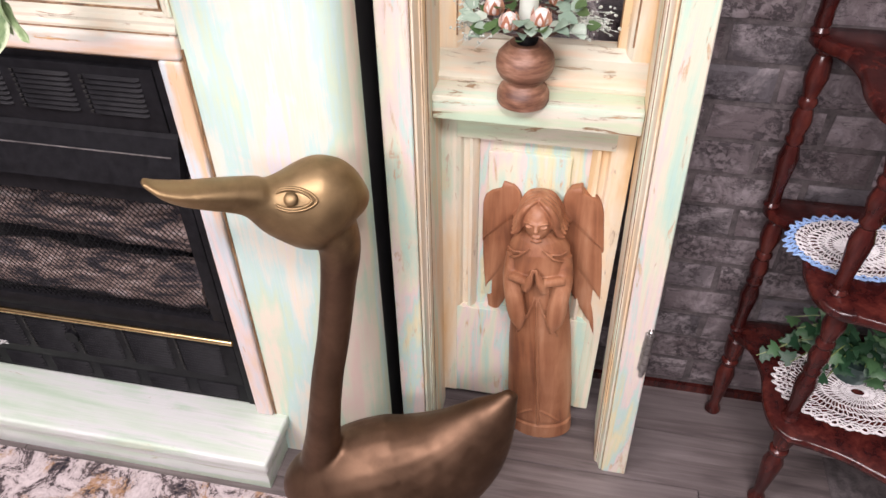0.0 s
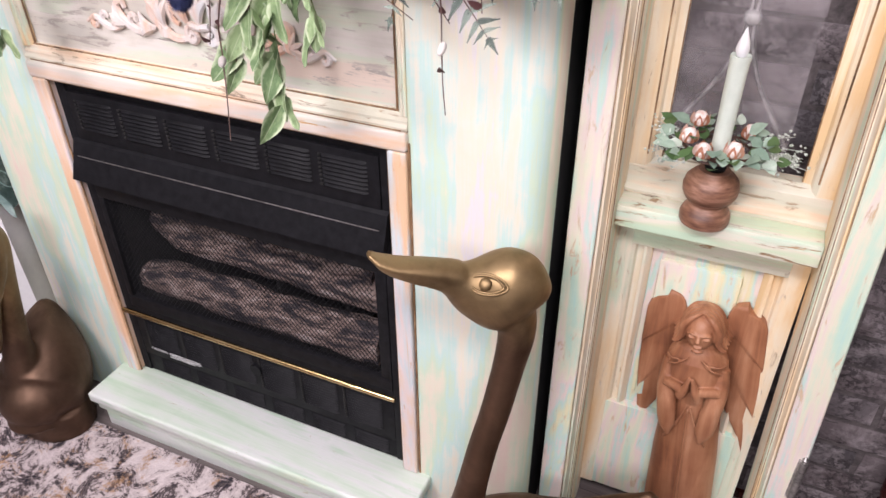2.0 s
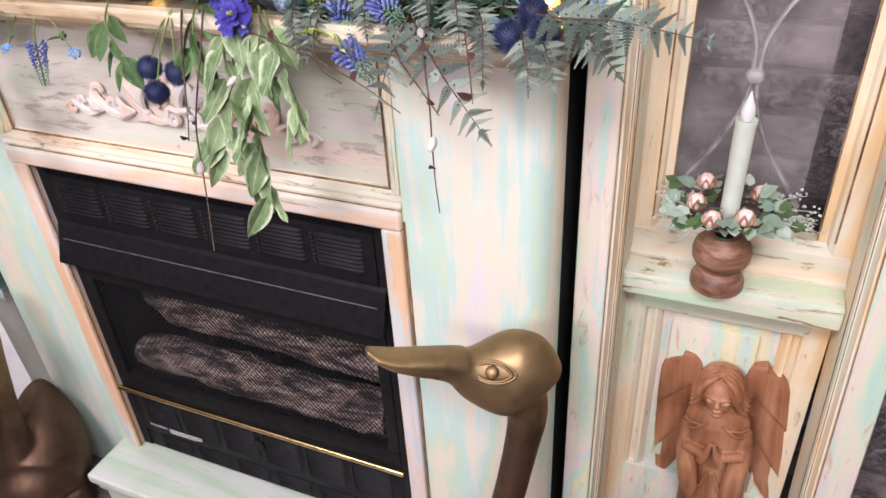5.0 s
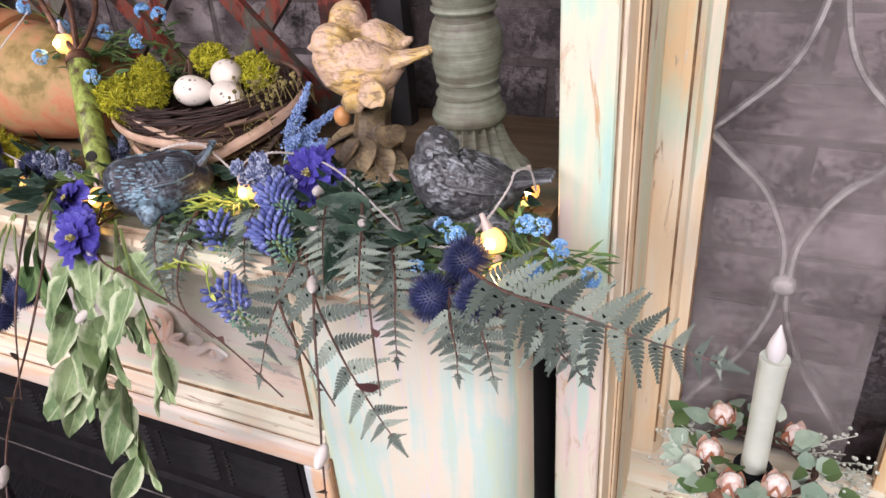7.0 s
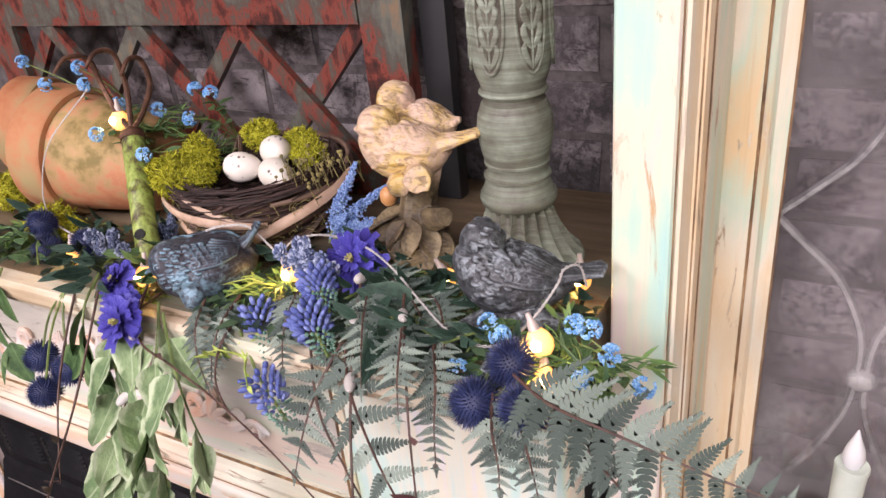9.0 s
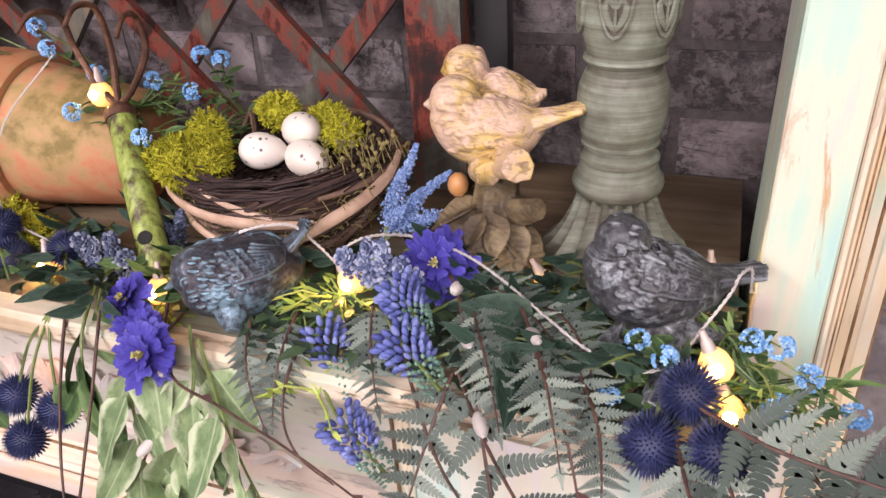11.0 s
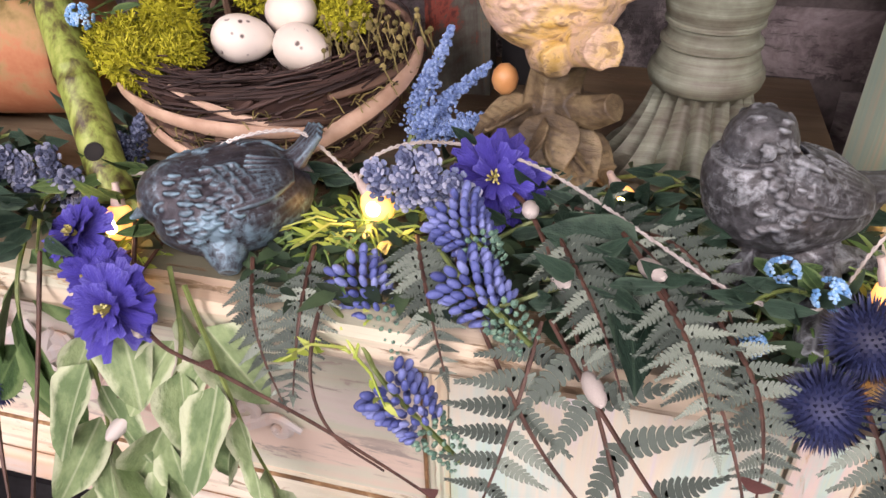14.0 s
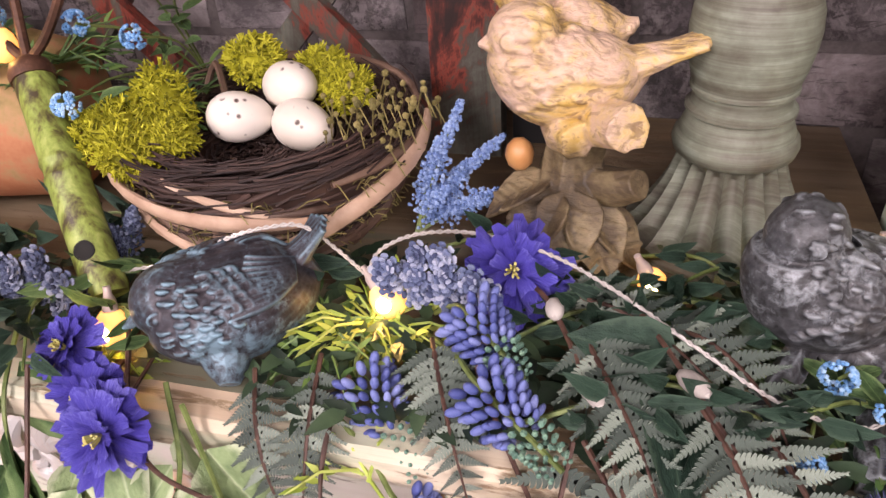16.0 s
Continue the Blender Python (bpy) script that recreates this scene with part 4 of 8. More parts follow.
# ---- candle arrangements on the shelves ----
def candle_stand(x, y, z, seed, label):
    rnd = random.Random(seed)
    t = thing("candle_holder", x, y, z, label, "candle holder", "candle holders on the cabinet shelves")
    bm = lathe(bmesh.new(), [(0.0, 0.0), (0.040, 0.0), (0.042, 0.004), (0.042, 0.016), (0.039, 0.024), (0.033, 0.031), (0.030, 0.036), (0.031, 0.041), (0.040, 0.048), (0.045, 0.058), (0.046, 0.070), (0.043, 0.082), (0.034, 0.092), (0.028, 0.096), (0.026, 0.100), (0.0, 0.100)], 32)
    part("turned_base", bm, WOOD_POT, t, "turned brown wooden base")
    bm = lathe(bmesh.new(), [(0.0, 0.1), (0.016, 0.1), (0.018, 0.106), (0.013, 0.112), (0.013, 0.122), (0.022, 0.128), (0.022, 0.132), (0.0, 0.132)], 18)
    part("metal_cup", bm, BLACK, t, "black metal candle cup")
    bm = lathe(bmesh.new(), [(0.0, 0.13), (0.0142, 0.13), (0.0142, 0.20), (0.0147, 0.27), (0.0150, 0.285), (0.0160, 0.290), (0.0154, 0.294), (0.0130, 0.293), (0.009, 0.291), (0.0, 0.291)], 22)
    for v in bm.verts:
        v.co += Vector((noise.noise(v.co * 60) * 0.0012, noise.noise(v.co * 60 + Vector((5, 5, 5))) * 0.0012, 0))
    c = part("candle", bm, CANDLE, t, "ivory drip candle")
    bm = lathe(bmesh.new(), [(0.0, 0.290), (0.007, 0.292), (0.0105, 0.302), (0.0085, 0.314), (0.004, 0.326), (0.0008, 0.336), (0.0, 0.3365)], 16)
    part("flame_tip", bm, WHITE, c, "white plastic flame tip")
    # wreath
    bm = bmesh.new()
    for k in range(3):
        pts = [(0.062 * math.cos(a) * (1 + 0.08 * math.sin(3 * a + k)), 0.050 * math.sin(a), 0.137 + 0.006 * math.sin(2 * a + k * 2)) for a in (i * math.pi / 12 + k for i in range(25))]
        tube(bm, pts, 0.0022, 5)
    w = part("wreath", bm, STEM, t, "twig ring")
    bm, bm2, bm3 = bmesh.new(), bmesh.new(), bmesh.new()
    for i in range(76):
        a = rnd.uniform(0, 2 * math.pi)
        r = rnd.uniform(0.040, 0.095)
        p = Vector((r * math.cos(a), r * 0.8 * math.sin(a), 0.137 + rnd.uniform(-0.005, 0.03)))
        d = Vector((math.cos(a) + rnd.uniform(-0.6, 0.6), math.sin(a) + rnd.uniform(-0.6, 0.6), rnd.uniform(-0.3, 0.7)))
        leaf(bm if i % 3 else bm3, p, d, (rnd.uniform(-0.5, 0.5), -0.6, 1), rnd.uniform(0.018, 0.034), rnd.uniform(0.016, 0.026), 0.2, 0.15)
    part("leaves", bm, EUCALYPT, w, "dusty green round leaves")["kind"] = "stuff"
    part("leaves", bm3, LEAF_GREEN, w, "green leaves")["kind"] = "stuff"
    for i in range(24):
        a = rnd.choice((0.2, 2.9, 3.4, 3.9, 5.9, 0.6)) + rnd.uniform(-0.3, 0.3)
        p0 = Vector((0.055 * math.cos(a), 0.045 * math.sin(a), 0.138))
        d = Vector((math.cos(a), math.sin(a) * 0.8, rnd.uniform(-0.35, 0.45))).normalized()
        L = rnd.uniform(0.045, 0.085)
        tube(bm2, [p0, p0 + d * L * 0.6, p0 + d * L + Vector((0, 0, -0.006))], [0.0011, 0.0005], 4)
        for k in range(12):
            f = rnd.uniform(0.3, 1)
            ball(bm2, p0 + d * (L * f) + Vector([rnd.uniform(-0.006, 0.006) for _ in range(3)]), rnd.uniform(0.0014, 0.003), 1)
    part("filler_sprig", bm2, FROST, w, "frosted filler sprigs")["kind"] = "stuff"
    for i, (a, r) in enumerate(((4.4, 0.070), (5.1, 0.062), (2.3, 0.062), (0.9, 0.066), (3.6, 0.055))):
        c = Vector((r * math.cos(a), r * 0.85 * math.sin(a), 0.150 + 0.006 * (i % 3)))
        bud = part("rosebud", ball(bmesh.new(), c + Vector((0, -0.002, 0.006)), (0.0125, 0.0125, 0.0135), 3), BUDWHITE, t, "blush white bud")
        for k in range(7):
            b = k * 2 * math.pi / 7 + i
            d = Vector((math.cos(b) * 0.55, math.sin(b) * 0.55 - 0.10, 1.0))
            base = c + Vector((math.cos(b) * 0.0085, math.sin(b) * 0.0085, -0.006))
            part("petal", leaf(bmesh.new(), base, d, (math.cos(b), math.sin(b), -0.4), 0.021 + 0.002 * (k % 3), 0.015, 0.35, 0.35, 5), BLOSSOM, bud)
    return t


candle_stand(0.945, 0.148 + 0.0, 0.884, 3, "ivory candle in turned wooden holder with bud wreath")
candle_stand(-0.990, 0.148, 0.884, 8, "ivory candle in turned wooden holder, shaded wreath")

# ---- brass geese ----


def goose_upright():
    h = Vector((-0.89, -0.456, 0)).normalized()
    bm = bmesh.new()
    # body
    c = Vector((0.0, 0.0, 0.0))
    tube(bm, [(0.590, -0.168, 0.09), (0.63, -0.158, 0.125), (0.71, -0.135, 0.15), (0.80, -0.105, 0.165), (0.88, -0.070, 0.215), (0.945, -0.038, 0.30), (0.978, -0.020, 0.352)],
         [(0.045, 0.07), (0.085, 0.115), (0.105, 0.145), (0.10, 0.150), (0.078, 0.115), (0.040, 0.055), (0.012, 0.014)], 28, n=6)
    # flat foot
    loft(bm, [[(0.70 + 0.12 * math.cos(a), -0.135 + 0.09 * math.sin(a), z) for a in (i * math.pi / 12 for i in range(24))] for z in (0.0, 0.06)])
    # neck
    tube(bm, [(0.618, -0.165, 0.05), (0.622, -0.160, 0.18), (0.638, -0.150, 0.32), (0.658, -0.138, 0.46), (0.676, -0.123, 0.56), (0.692, -0.110, 0.67), (0.699, -0.100, 0.745), (0.685, -0.100, 0.80)],
         [(0.075, 0.062), (0.054, 0.046), (0.034, 0.032), (0.029, 0.028), (0.028, 0.028), (0.029, 0.029), (0.033, 0.034), (0.038, 0.042)], 24, n=6)
    # head
    tube(bm, [(0.719, -0.078, 0.792), (0.711, -0.083, 0.806), (0.688, -0.097, 0.822), (0.660, -0.114, 0.829), (0.630, -0.137, 0.842), (0.606, -0.157, 0.860), (0.588, -0.172, 0.873)],
         [(0.014, 0.022), (0.038, 0.050), (0.055, 0.073), (0.056, 0.073), (0.043, 0.052), (0.030, 0.030), (0.026, 0.021)], 26, n=6)
    # bill: upper and lower
    tube(bm, [(0.612, -0.152, 0.870), (0.572, -0.185, 0.891), (0.541, -0.210, 0.904), (0.516, -0.229, 0.918), (0.500, -0.241, 0.936)],
         [(0.029, 0.023), (0.027, 0.016), (0.026, 0.011), (0.023, 0.008), (0.011, 0.005)], 20, n=5)
    tube(bm, [(0.612, -0.150, 0.844), (0.572, -0.182, 0.868), (0.532, -0.216, 0.894), (0.510, -0.234, 0.912)],
         [(0.026, 0.009), (0.025, 0.007), (0.021, 0.006), (0.010, 0.004)], 18, n=5)
    return bm


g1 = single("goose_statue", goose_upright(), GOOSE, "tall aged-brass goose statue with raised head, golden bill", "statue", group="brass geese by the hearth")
fuse(g1, 0.004, 14)
# eyes are part of the same casting: raised rims on a second shell joined in
bm = bmesh.new()
EYE_N = Vector((0.10, -0.76, 0.64)).normalized()
eye = Vector((0.6625, -0.1635, 0.8735))
eye_x = Vector((0.86, 0.42, -0.28))
eye_x = (eye_x - EYE_N * eye_x.dot(EYE_N)).normalized()
eye_y = EYE_N.cross(eye_x)
eq = Matrix((eye_x, eye_y, EYE_N)).transposed().to_4x4()
ball(bm, eye - EYE_N * 0.002, (0.0105, 0.0105, 0.007), 3, eq)
for lift, grow in ((0.0, 1.0), (-0.003, 1.22)):
    tube(bm, [eye + eye_x * (0.0285 * grow * math.cos(a)) + eye_y * (0.0135 * grow * math.sin(a) * abs(math.sin(a)) ** 0.35) + EYE_N * (lift - 0.002 - 0.006 * math.cos(a) ** 2) for a in (i * math.pi / 20 for i in range(41))], 0.0021, 6)
bm.to_mesh(me := bpy.data.meshes.new("eye"))
bm.free()
me.materials.append(GOOSE)
eyes = new("eye_relief", me)
for f in me.polygons:
    f.use_smooth = True
eyes.parent = g1


def goose_bent():
    bm = bmesh.new()
    tube(bm, [(-0.560, -0.235, 0.070), (-0.576, -0.212, 0.100), (-0.597, -0.168, 0.128), (-0.614, -0.125, 0.175), (-0.631, -0.085, 0.245), (-0.645, -0.055, 0.305), (-0.650, -0.046, 0.328)],
         [(0.048, 0.048), (0.096, 0.095), (0.117, 0.126), (0.111, 0.120), (0.080, 0.086), (0.038, 0.038), (0.014, 0.014)], 28, n=6)
    loft(bm, [[(-0.597 + 0.108 * math.cos(a), -0.160 + 0.088 * math.sin(a), z) for a in (i * math.pi / 12 for i in range(24))] for z in (0.0, 0.03, 0.08)])
    tube(bm, [(-0.592, -0.220, 0.06), (-0.594, -0.210, 0.16), (-0.592, -0.197, 0.25), (-0.588, -0.184, 0.36), (-0.578, -0.168, 0.50), (-0.572, -0.165, 0.60), (-0.569, -0.176, 0.64)],
         [(0.074, 0.066), (0.058, 0.054), (0.043, 0.041), (0.034, 0.033), (0.033, 0.033), (0.042, 0.042), (0.040, 0.040)], 22, n=6)
    tube(bm, [(-0.564, -0.166, 0.680), (-0.567, -0.176, 0.660), (-0.574, -0.200, 0.605), (-0.570, -0.222, 0.550), (-0.560, -0.240, 0.505), (-0.556, -0.247, 0.485)],
         [(0.022, 0.018), (0.046, 0.040), (0.062, 0.054), (0.062, 0.052), (0.050, 0.040), (0.042, 0.030)], 24, up=(0.8, -0.5, 0.3), n=6)
    tube(bm, [(-0.556, -0.246, 0.495), (-0.566, -0.253, 0.43), (-0.582, -0.259, 0.37), (-0.594, -0.262, 0.330), (-0.598, -0.263, 0.318)],
         [(0.042, 0.024), (0.037, 0.016), (0.037, 0.012), (0.034, 0.009), (0.018, 0.006)], 20, up=(0.8, -0.5, 0.3), n=5)
    return bm


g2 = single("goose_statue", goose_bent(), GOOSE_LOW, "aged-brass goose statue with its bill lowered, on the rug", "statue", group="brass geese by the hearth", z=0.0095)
fuse(g2, 0.0045, 14)

# ---- carved angel ----


def angel():
    bm = bmesh.new()
    # robe
    prof = [(0.076, 0.046, 0.0), (0.076, 0.046, 0.040), (0.071, 0.042, 0.046), (0.074, 0.045, 0.056), (0.073, 0.044, 0.14), (0.068, 0.043, 0.28), (0.060, 0.042, 0.40), (0.054, 0.041, 0.47), (0.054, 0.041, 0.53), (0.052, 0.039, 0.570), (0.034, 0.030, 0.592), (0.022, 0.022, 0.62)]
    rings = []
    for rx, ry, z in prof:
        ring = []
        for i in range(44):
            a = 2 * math.pi * i / 44
            k = 1 + (0.020 * math.sin(5 * a + z * 4) if 0.06 < z < 0.45 else 0)
            ring.append((rx * k * math.cos(a), ry * k * math.sin(a), z))
        rings.append(ring)
    loft(bm, rings)
    # short cape with an overhanging lower edge
    loft(bm, [[(rx * math.cos(a), ry * math.sin(a) - 0.006, z - 0.016 * abs(math.cos(a)) * lo) for a in (2 * math.pi * i / 40 for i in range(40))] for rx, ry, z, lo in ((0.046, 0.038, 0.502, 0), (0.057, 0.049, 0.508, 1), (0.061, 0.051, 0.532, 0.7), (0.058, 0.046, 0.566, 0.3), (0.042, 0.036, 0.588, 0), (0.028, 0.030, 0.598, 0))])
    # face
    ball(bm, (0, -0.022, 0.632), (0.028, 0.030, 0.038), 3)
    tube(bm, [(0, -0.048, 0.644), (0, -0.058, 0.630), (0, -0.053, 0.625)], [0.003, 0.0055, 0.003], 8)
    tube(bm, [(-0.008, -0.049, 0.613), (0, -0.053, 0.612), (0.008, -0.049, 0.613)], 0.0025, 6)
    tube(bm, [(-0.010, -0.046, 0.604), (0, -0.050, 0.602), (0.010, -0.046, 0.604)], 0.005, 6)
    for s in (-1, 1):
        tube(bm, [(s * 0.006, -0.051, 0.641), (s * 0.013, -0.051, 0.644), (s * 0.022, -0.044, 0.641)], 0.0028, 6)
        tube(bm, [(s * 0.009, -0.050, 0.634), (s * 0.015, -0.050, 0.633), (s * 0.020, -0.046, 0.635)], 0.0026, 6)
    # hair parted in the middle, flicked out at the shoulders
    ball(bm, (0, 0.002, 0.644), (0.034, 0.034, 0.034), 3)
    for s in (-1, 1):
        for k in range(5):
            y = -0.034 + k * 0.012
            w = 0.0075
            tube(bm, [(s * 0.001, y + 0.012, 0.676 - 0.002 * k), (s * 0.020, y - 0.001, 0.668), (s * 0.033, y, 0.645), (s * (0.034 + 0.001 * k), y + 0.004, 0.622), (s * (0.042 + 0.002 * k), y + 0.004, 0.606), (s * (0.051 + 0.001 * k), y + 0.004, 0.602)], [0.003, w * 0.8, w, w, w * 0.8, 0.003], 8, n=4)
    # sleeves open below the wrists, joined palms
    for s in (-1, 1):
        tube(bm, [(s * 0.046, -0.012, 0.545), (s * 0.049, -0.030, 0.500), (s * 0.044, -0.048, 0.455), (s * 0.038, -0.054, 0.405), (s * 0.033, -0.056, 0.372)], [(0.018, 0.022), (0.020, 0.021), (0.020, 0.016), (0.018, 0.010), (0.005, 0.004)], 14, n=5)
        tube(bm, [(s * 0.050, -0.044, 0.508), (s * 0.030, -0.058, 0.512), (s * 0.014, -0.066, 0.514)], [0.011, 0.010, 0.009], 12, n=4)
        tube(bm, [(s * 0.020, -0.064, 0.492), (s * 0.011, -0.070, 0.516), (s * 0.003, -0.072, 0.552)], [(0.007, 0.010), (0.008, 0.009), (0.003, 0.003)], 10, n=4)
        tube(bm, [(s * 0.012, -0.052, 0.585), (s * 0.034, -0.054, 0.566), (s * 0.052, -0.044, 0.556)], 0.0024, 6, n=3)
        tube(bm, [(s * 0.020, -0.050, 0.575), (s * 0.044, -0.047, 0.572), (s * 0.056, -0.036, 0.574)], 0.0022, 6, n=3)
        tube(bm, [(s * 0.004, -0.046, 0.45), (s * 0.020, -0.047, 0.40), (s * 0.044, -0.036, 0.34)], [0.002, 0.0035, 0.002], 6, n=4)
        tube(bm, [(s * 0.010, -0.045, 0.10), (s * 0.030, -0.042, 0.085), (s * 0.050, -0.034, 0.060)], 0.0025, 6, n=3)
    tube(bm, [(0.0, -0.044, 0.44), (0.002, -0.046, 0.25), (0.004, -0.048, 0.05)], [0.002, 0.003, 0.003], 6, n=4)
    # wings, long and tapered, feather edges in three steps
    for s in (-1, 1):
        for tier, (z0, z1, deep) in enumerate(((0.680, 0.545, 0.010), (0.620, 0.415, 0.007), (0.545, 0.305, 0.004))):
            rings = []
            for i in range(21):
                t = i / 20
                z = z0 + (z1 - z0) * t
                g = (0.680 - z) / 0.377
                inner = 0.038 - 0.006 * math.sin(g * 3) + 0.026 * g
                outer = 0.112 + 0.010 * math.sin(g * 3.0)
                if tier == 0 and t < 0.30:
                    k = math.sqrt(max(0.0, 1 - ((0.30 - t) / 0.30) ** 2)) * 0.94 + 0.06
                    mid = (inner + outer) / 2
                    inner, outer = mid + (inner - mid) * k, mid + (outer - mid) * k
                cutoff = max(0.0, (t - 0.45) / 0.55)
                inner += (outer - inner) * cutoff ** 1.3 * 0.93
                y = 0.034
                ring = [(s * (inner + (outer - inner) * f), y - deep - 0.005 * math.sin(f * math.pi), z - 0.016 * f) for f in (j / 8 for j in range(9))]
                ring += [(s * (inner + (outer - inner) * (1 - f)), y + 0.009, z - 0.016 * (1 - f)) for f in (j / 8 for j in range(9))]
                rings.append(ring)
            loft(bm, rings)
    return bm


an = single("angel_figure", angel(), WOOD_ANGEL, "carved reddish wooden angel statue standing on the floor", "statue", 1.033, 0.186, 0.0)
an.rotation_euler = (0, radians(-4.0), radians(-3))
fuse(an, 0.0019, 1)

# ---- mantel top ----
TOP = 1.346


def rgb(name, *stops, rough=0.6, scale=60, bump=0.3, **kw):
    """Small-thing material: mottled, shifted by each object's own random number."""
    q = Mat(name, rough, kw.get("metal", 0.0))
    v = q.coord(jitter=25.0)
    n = q.noise(v, scale, 4, 0.6)
    k = q.calc("ADD", q.calc("MULTIPLY", n, 0.6), q.calc("MULTIPLY", q.calc("FRACT", q.calc("ADD", q.rnd(), q.island())), 0.4))
    k = q.punch(k, 1.4)
    q.colour(q.ramp(k, *[(0.15 + 0.70 * i / (len(stops) - 1), c) for i, c in enumerate(stops)]))
    if bump:
        q.bump(n, bump, 0.001)
    return q.m


NAVY = rgb("navy_thistle", (0.006, 0.009, 0.035), (0.016, 0.024, 0.085), (0.035, 0.05, 0.14))


def violet_petal():
    """Petal of unit length along x: dark throat, paler veined edge."""
    q = Mat("violet_petal", 0.65)
    v = q.coord()
    n = q.noise(q.coord(1.2, 9, 9, jitter=25.0), 1.6, 4, 0.65)
    k = q.calc("ADD", q.calc("MULTIPLY", q.axis(v, 0), 0.45), q.calc("ADD", q.calc("MULTIPLY", n, 0.6), q.calc("MULTIPLY", q.rnd(), 0.25)))
    q.colour(q.ramp(k, (0.25, (0.012, 0.008, 0.10)), (0.62, (0.040, 0.028, 0.29)), (0.88, (0.075, 0.065, 0.42)), (1.0, (0.16, 0.15, 0.58))))
    q.bump(n, 0.5, 0.08)
    return q.m


VIOLET = violet_petal()
MUSCARI = rgb("muscari_blue", (0.04, 0.055, 0.21), (0.10, 0.135, 0.39), (0.24, 0.29, 0.56), rough=0.55)
MUSGREEN = rgb("muscari_green", (0.06, 0.14, 0.11), (0.13, 0.26, 0.20), (0.24, 0.38, 0.27), rough=0.45)
DUSKBLUE = rgb("dark_blue_bud", (0.02, 0.027, 0.06), (0.06, 0.08, 0.15), (0.20, 0.24, 0.34))
FORGET = rgb("sky_blue_floret", (0.07, 0.22, 0.50), (0.17, 0.40, 0.72), (0.42, 0.62, 0.82))
SPRAY = rgb("powder_blue_spray", (0.08, 0.14, 0.32), (0.17, 0.27, 0.52), (0.32, 0.44, 0.66))
MOSS = rgb("reindeer_moss", (0.11, 0.115, 0.004), (0.37, 0.365, 0.012), (0.55, 0.53, 0.055), rough=0.9, scale=140, bump=0.9)
WILLOW = rgb("willow_catkin", (0.34, 0.31, 0.29), (0.50, 0.47, 0.44), (0.64, 0.61, 0.58), rough=0.95, scale=300)
TWIG = rgb("nest_twig", (0.012, 0.006, 0.006), (0.035, 0.018, 0.015), (0.08, 0.045, 0.035), rough=0.7)
CANE = rgb("pale_cane", (0.36, 0.23, 0.16), (0.52, 0.37, 0.27), (0.64, 0.50, 0.40), rough=0.6)
BARK = rgb("brown_cane", (0.060, 0.034, 0.024), (0.125, 0.075, 0.052), (0.21, 0.135, 0.098), rough=0.6)
WIRE = rgb("clear_wire", (0.26, 0.24, 0.23), (0.42, 0.40, 0.38), (0.58, 0.56, 0.54), rough=0.25)
SEED = rgb("seed_sprig", (0.10, 0.09, 0.03), (0.20, 0.17, 0.06), (0.30, 0.25, 0.10))


def egg_mat():
    q = Mat("speckled_egg", 0.45)
    v = q.coord(jitter=9.0)
    n = q.noise(v, 20, 3)
    col = q.ramp(n, (0.3, (0.66, 0.60, 0.52)), (0.7, (0.80, 0.75, 0.68)))
    spots = q.cells(v, 110)
    keep = q.ramp(q.noise(v, 33, 2), (0.44, 0.0), (0.48, 1.0))
    dot = q.calc("MULTIPLY", q.ramp(spots, (0.20, 1.0), (0.29, 0.0)), keep)
    q.colour(q.mix(dot, col, (0.07, 0.045, 0.035)))
    return q.m


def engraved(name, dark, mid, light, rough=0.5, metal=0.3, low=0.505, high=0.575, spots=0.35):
    """Cast bird: dark patina, feather ridges painted pale as highlights, a few pale blooms."""
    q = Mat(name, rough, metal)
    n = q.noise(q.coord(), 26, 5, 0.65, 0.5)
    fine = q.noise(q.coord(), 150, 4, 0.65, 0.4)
    # pointiness puts bright ridges and dark recesses into the colour
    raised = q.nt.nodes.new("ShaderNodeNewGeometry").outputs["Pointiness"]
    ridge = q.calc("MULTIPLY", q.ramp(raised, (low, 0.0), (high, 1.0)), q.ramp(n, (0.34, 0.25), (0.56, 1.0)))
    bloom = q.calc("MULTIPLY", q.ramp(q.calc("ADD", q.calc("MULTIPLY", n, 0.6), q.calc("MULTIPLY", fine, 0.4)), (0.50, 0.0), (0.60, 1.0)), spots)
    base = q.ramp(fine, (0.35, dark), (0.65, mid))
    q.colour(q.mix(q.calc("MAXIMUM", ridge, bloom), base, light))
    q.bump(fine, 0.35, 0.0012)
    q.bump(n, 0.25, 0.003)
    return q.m


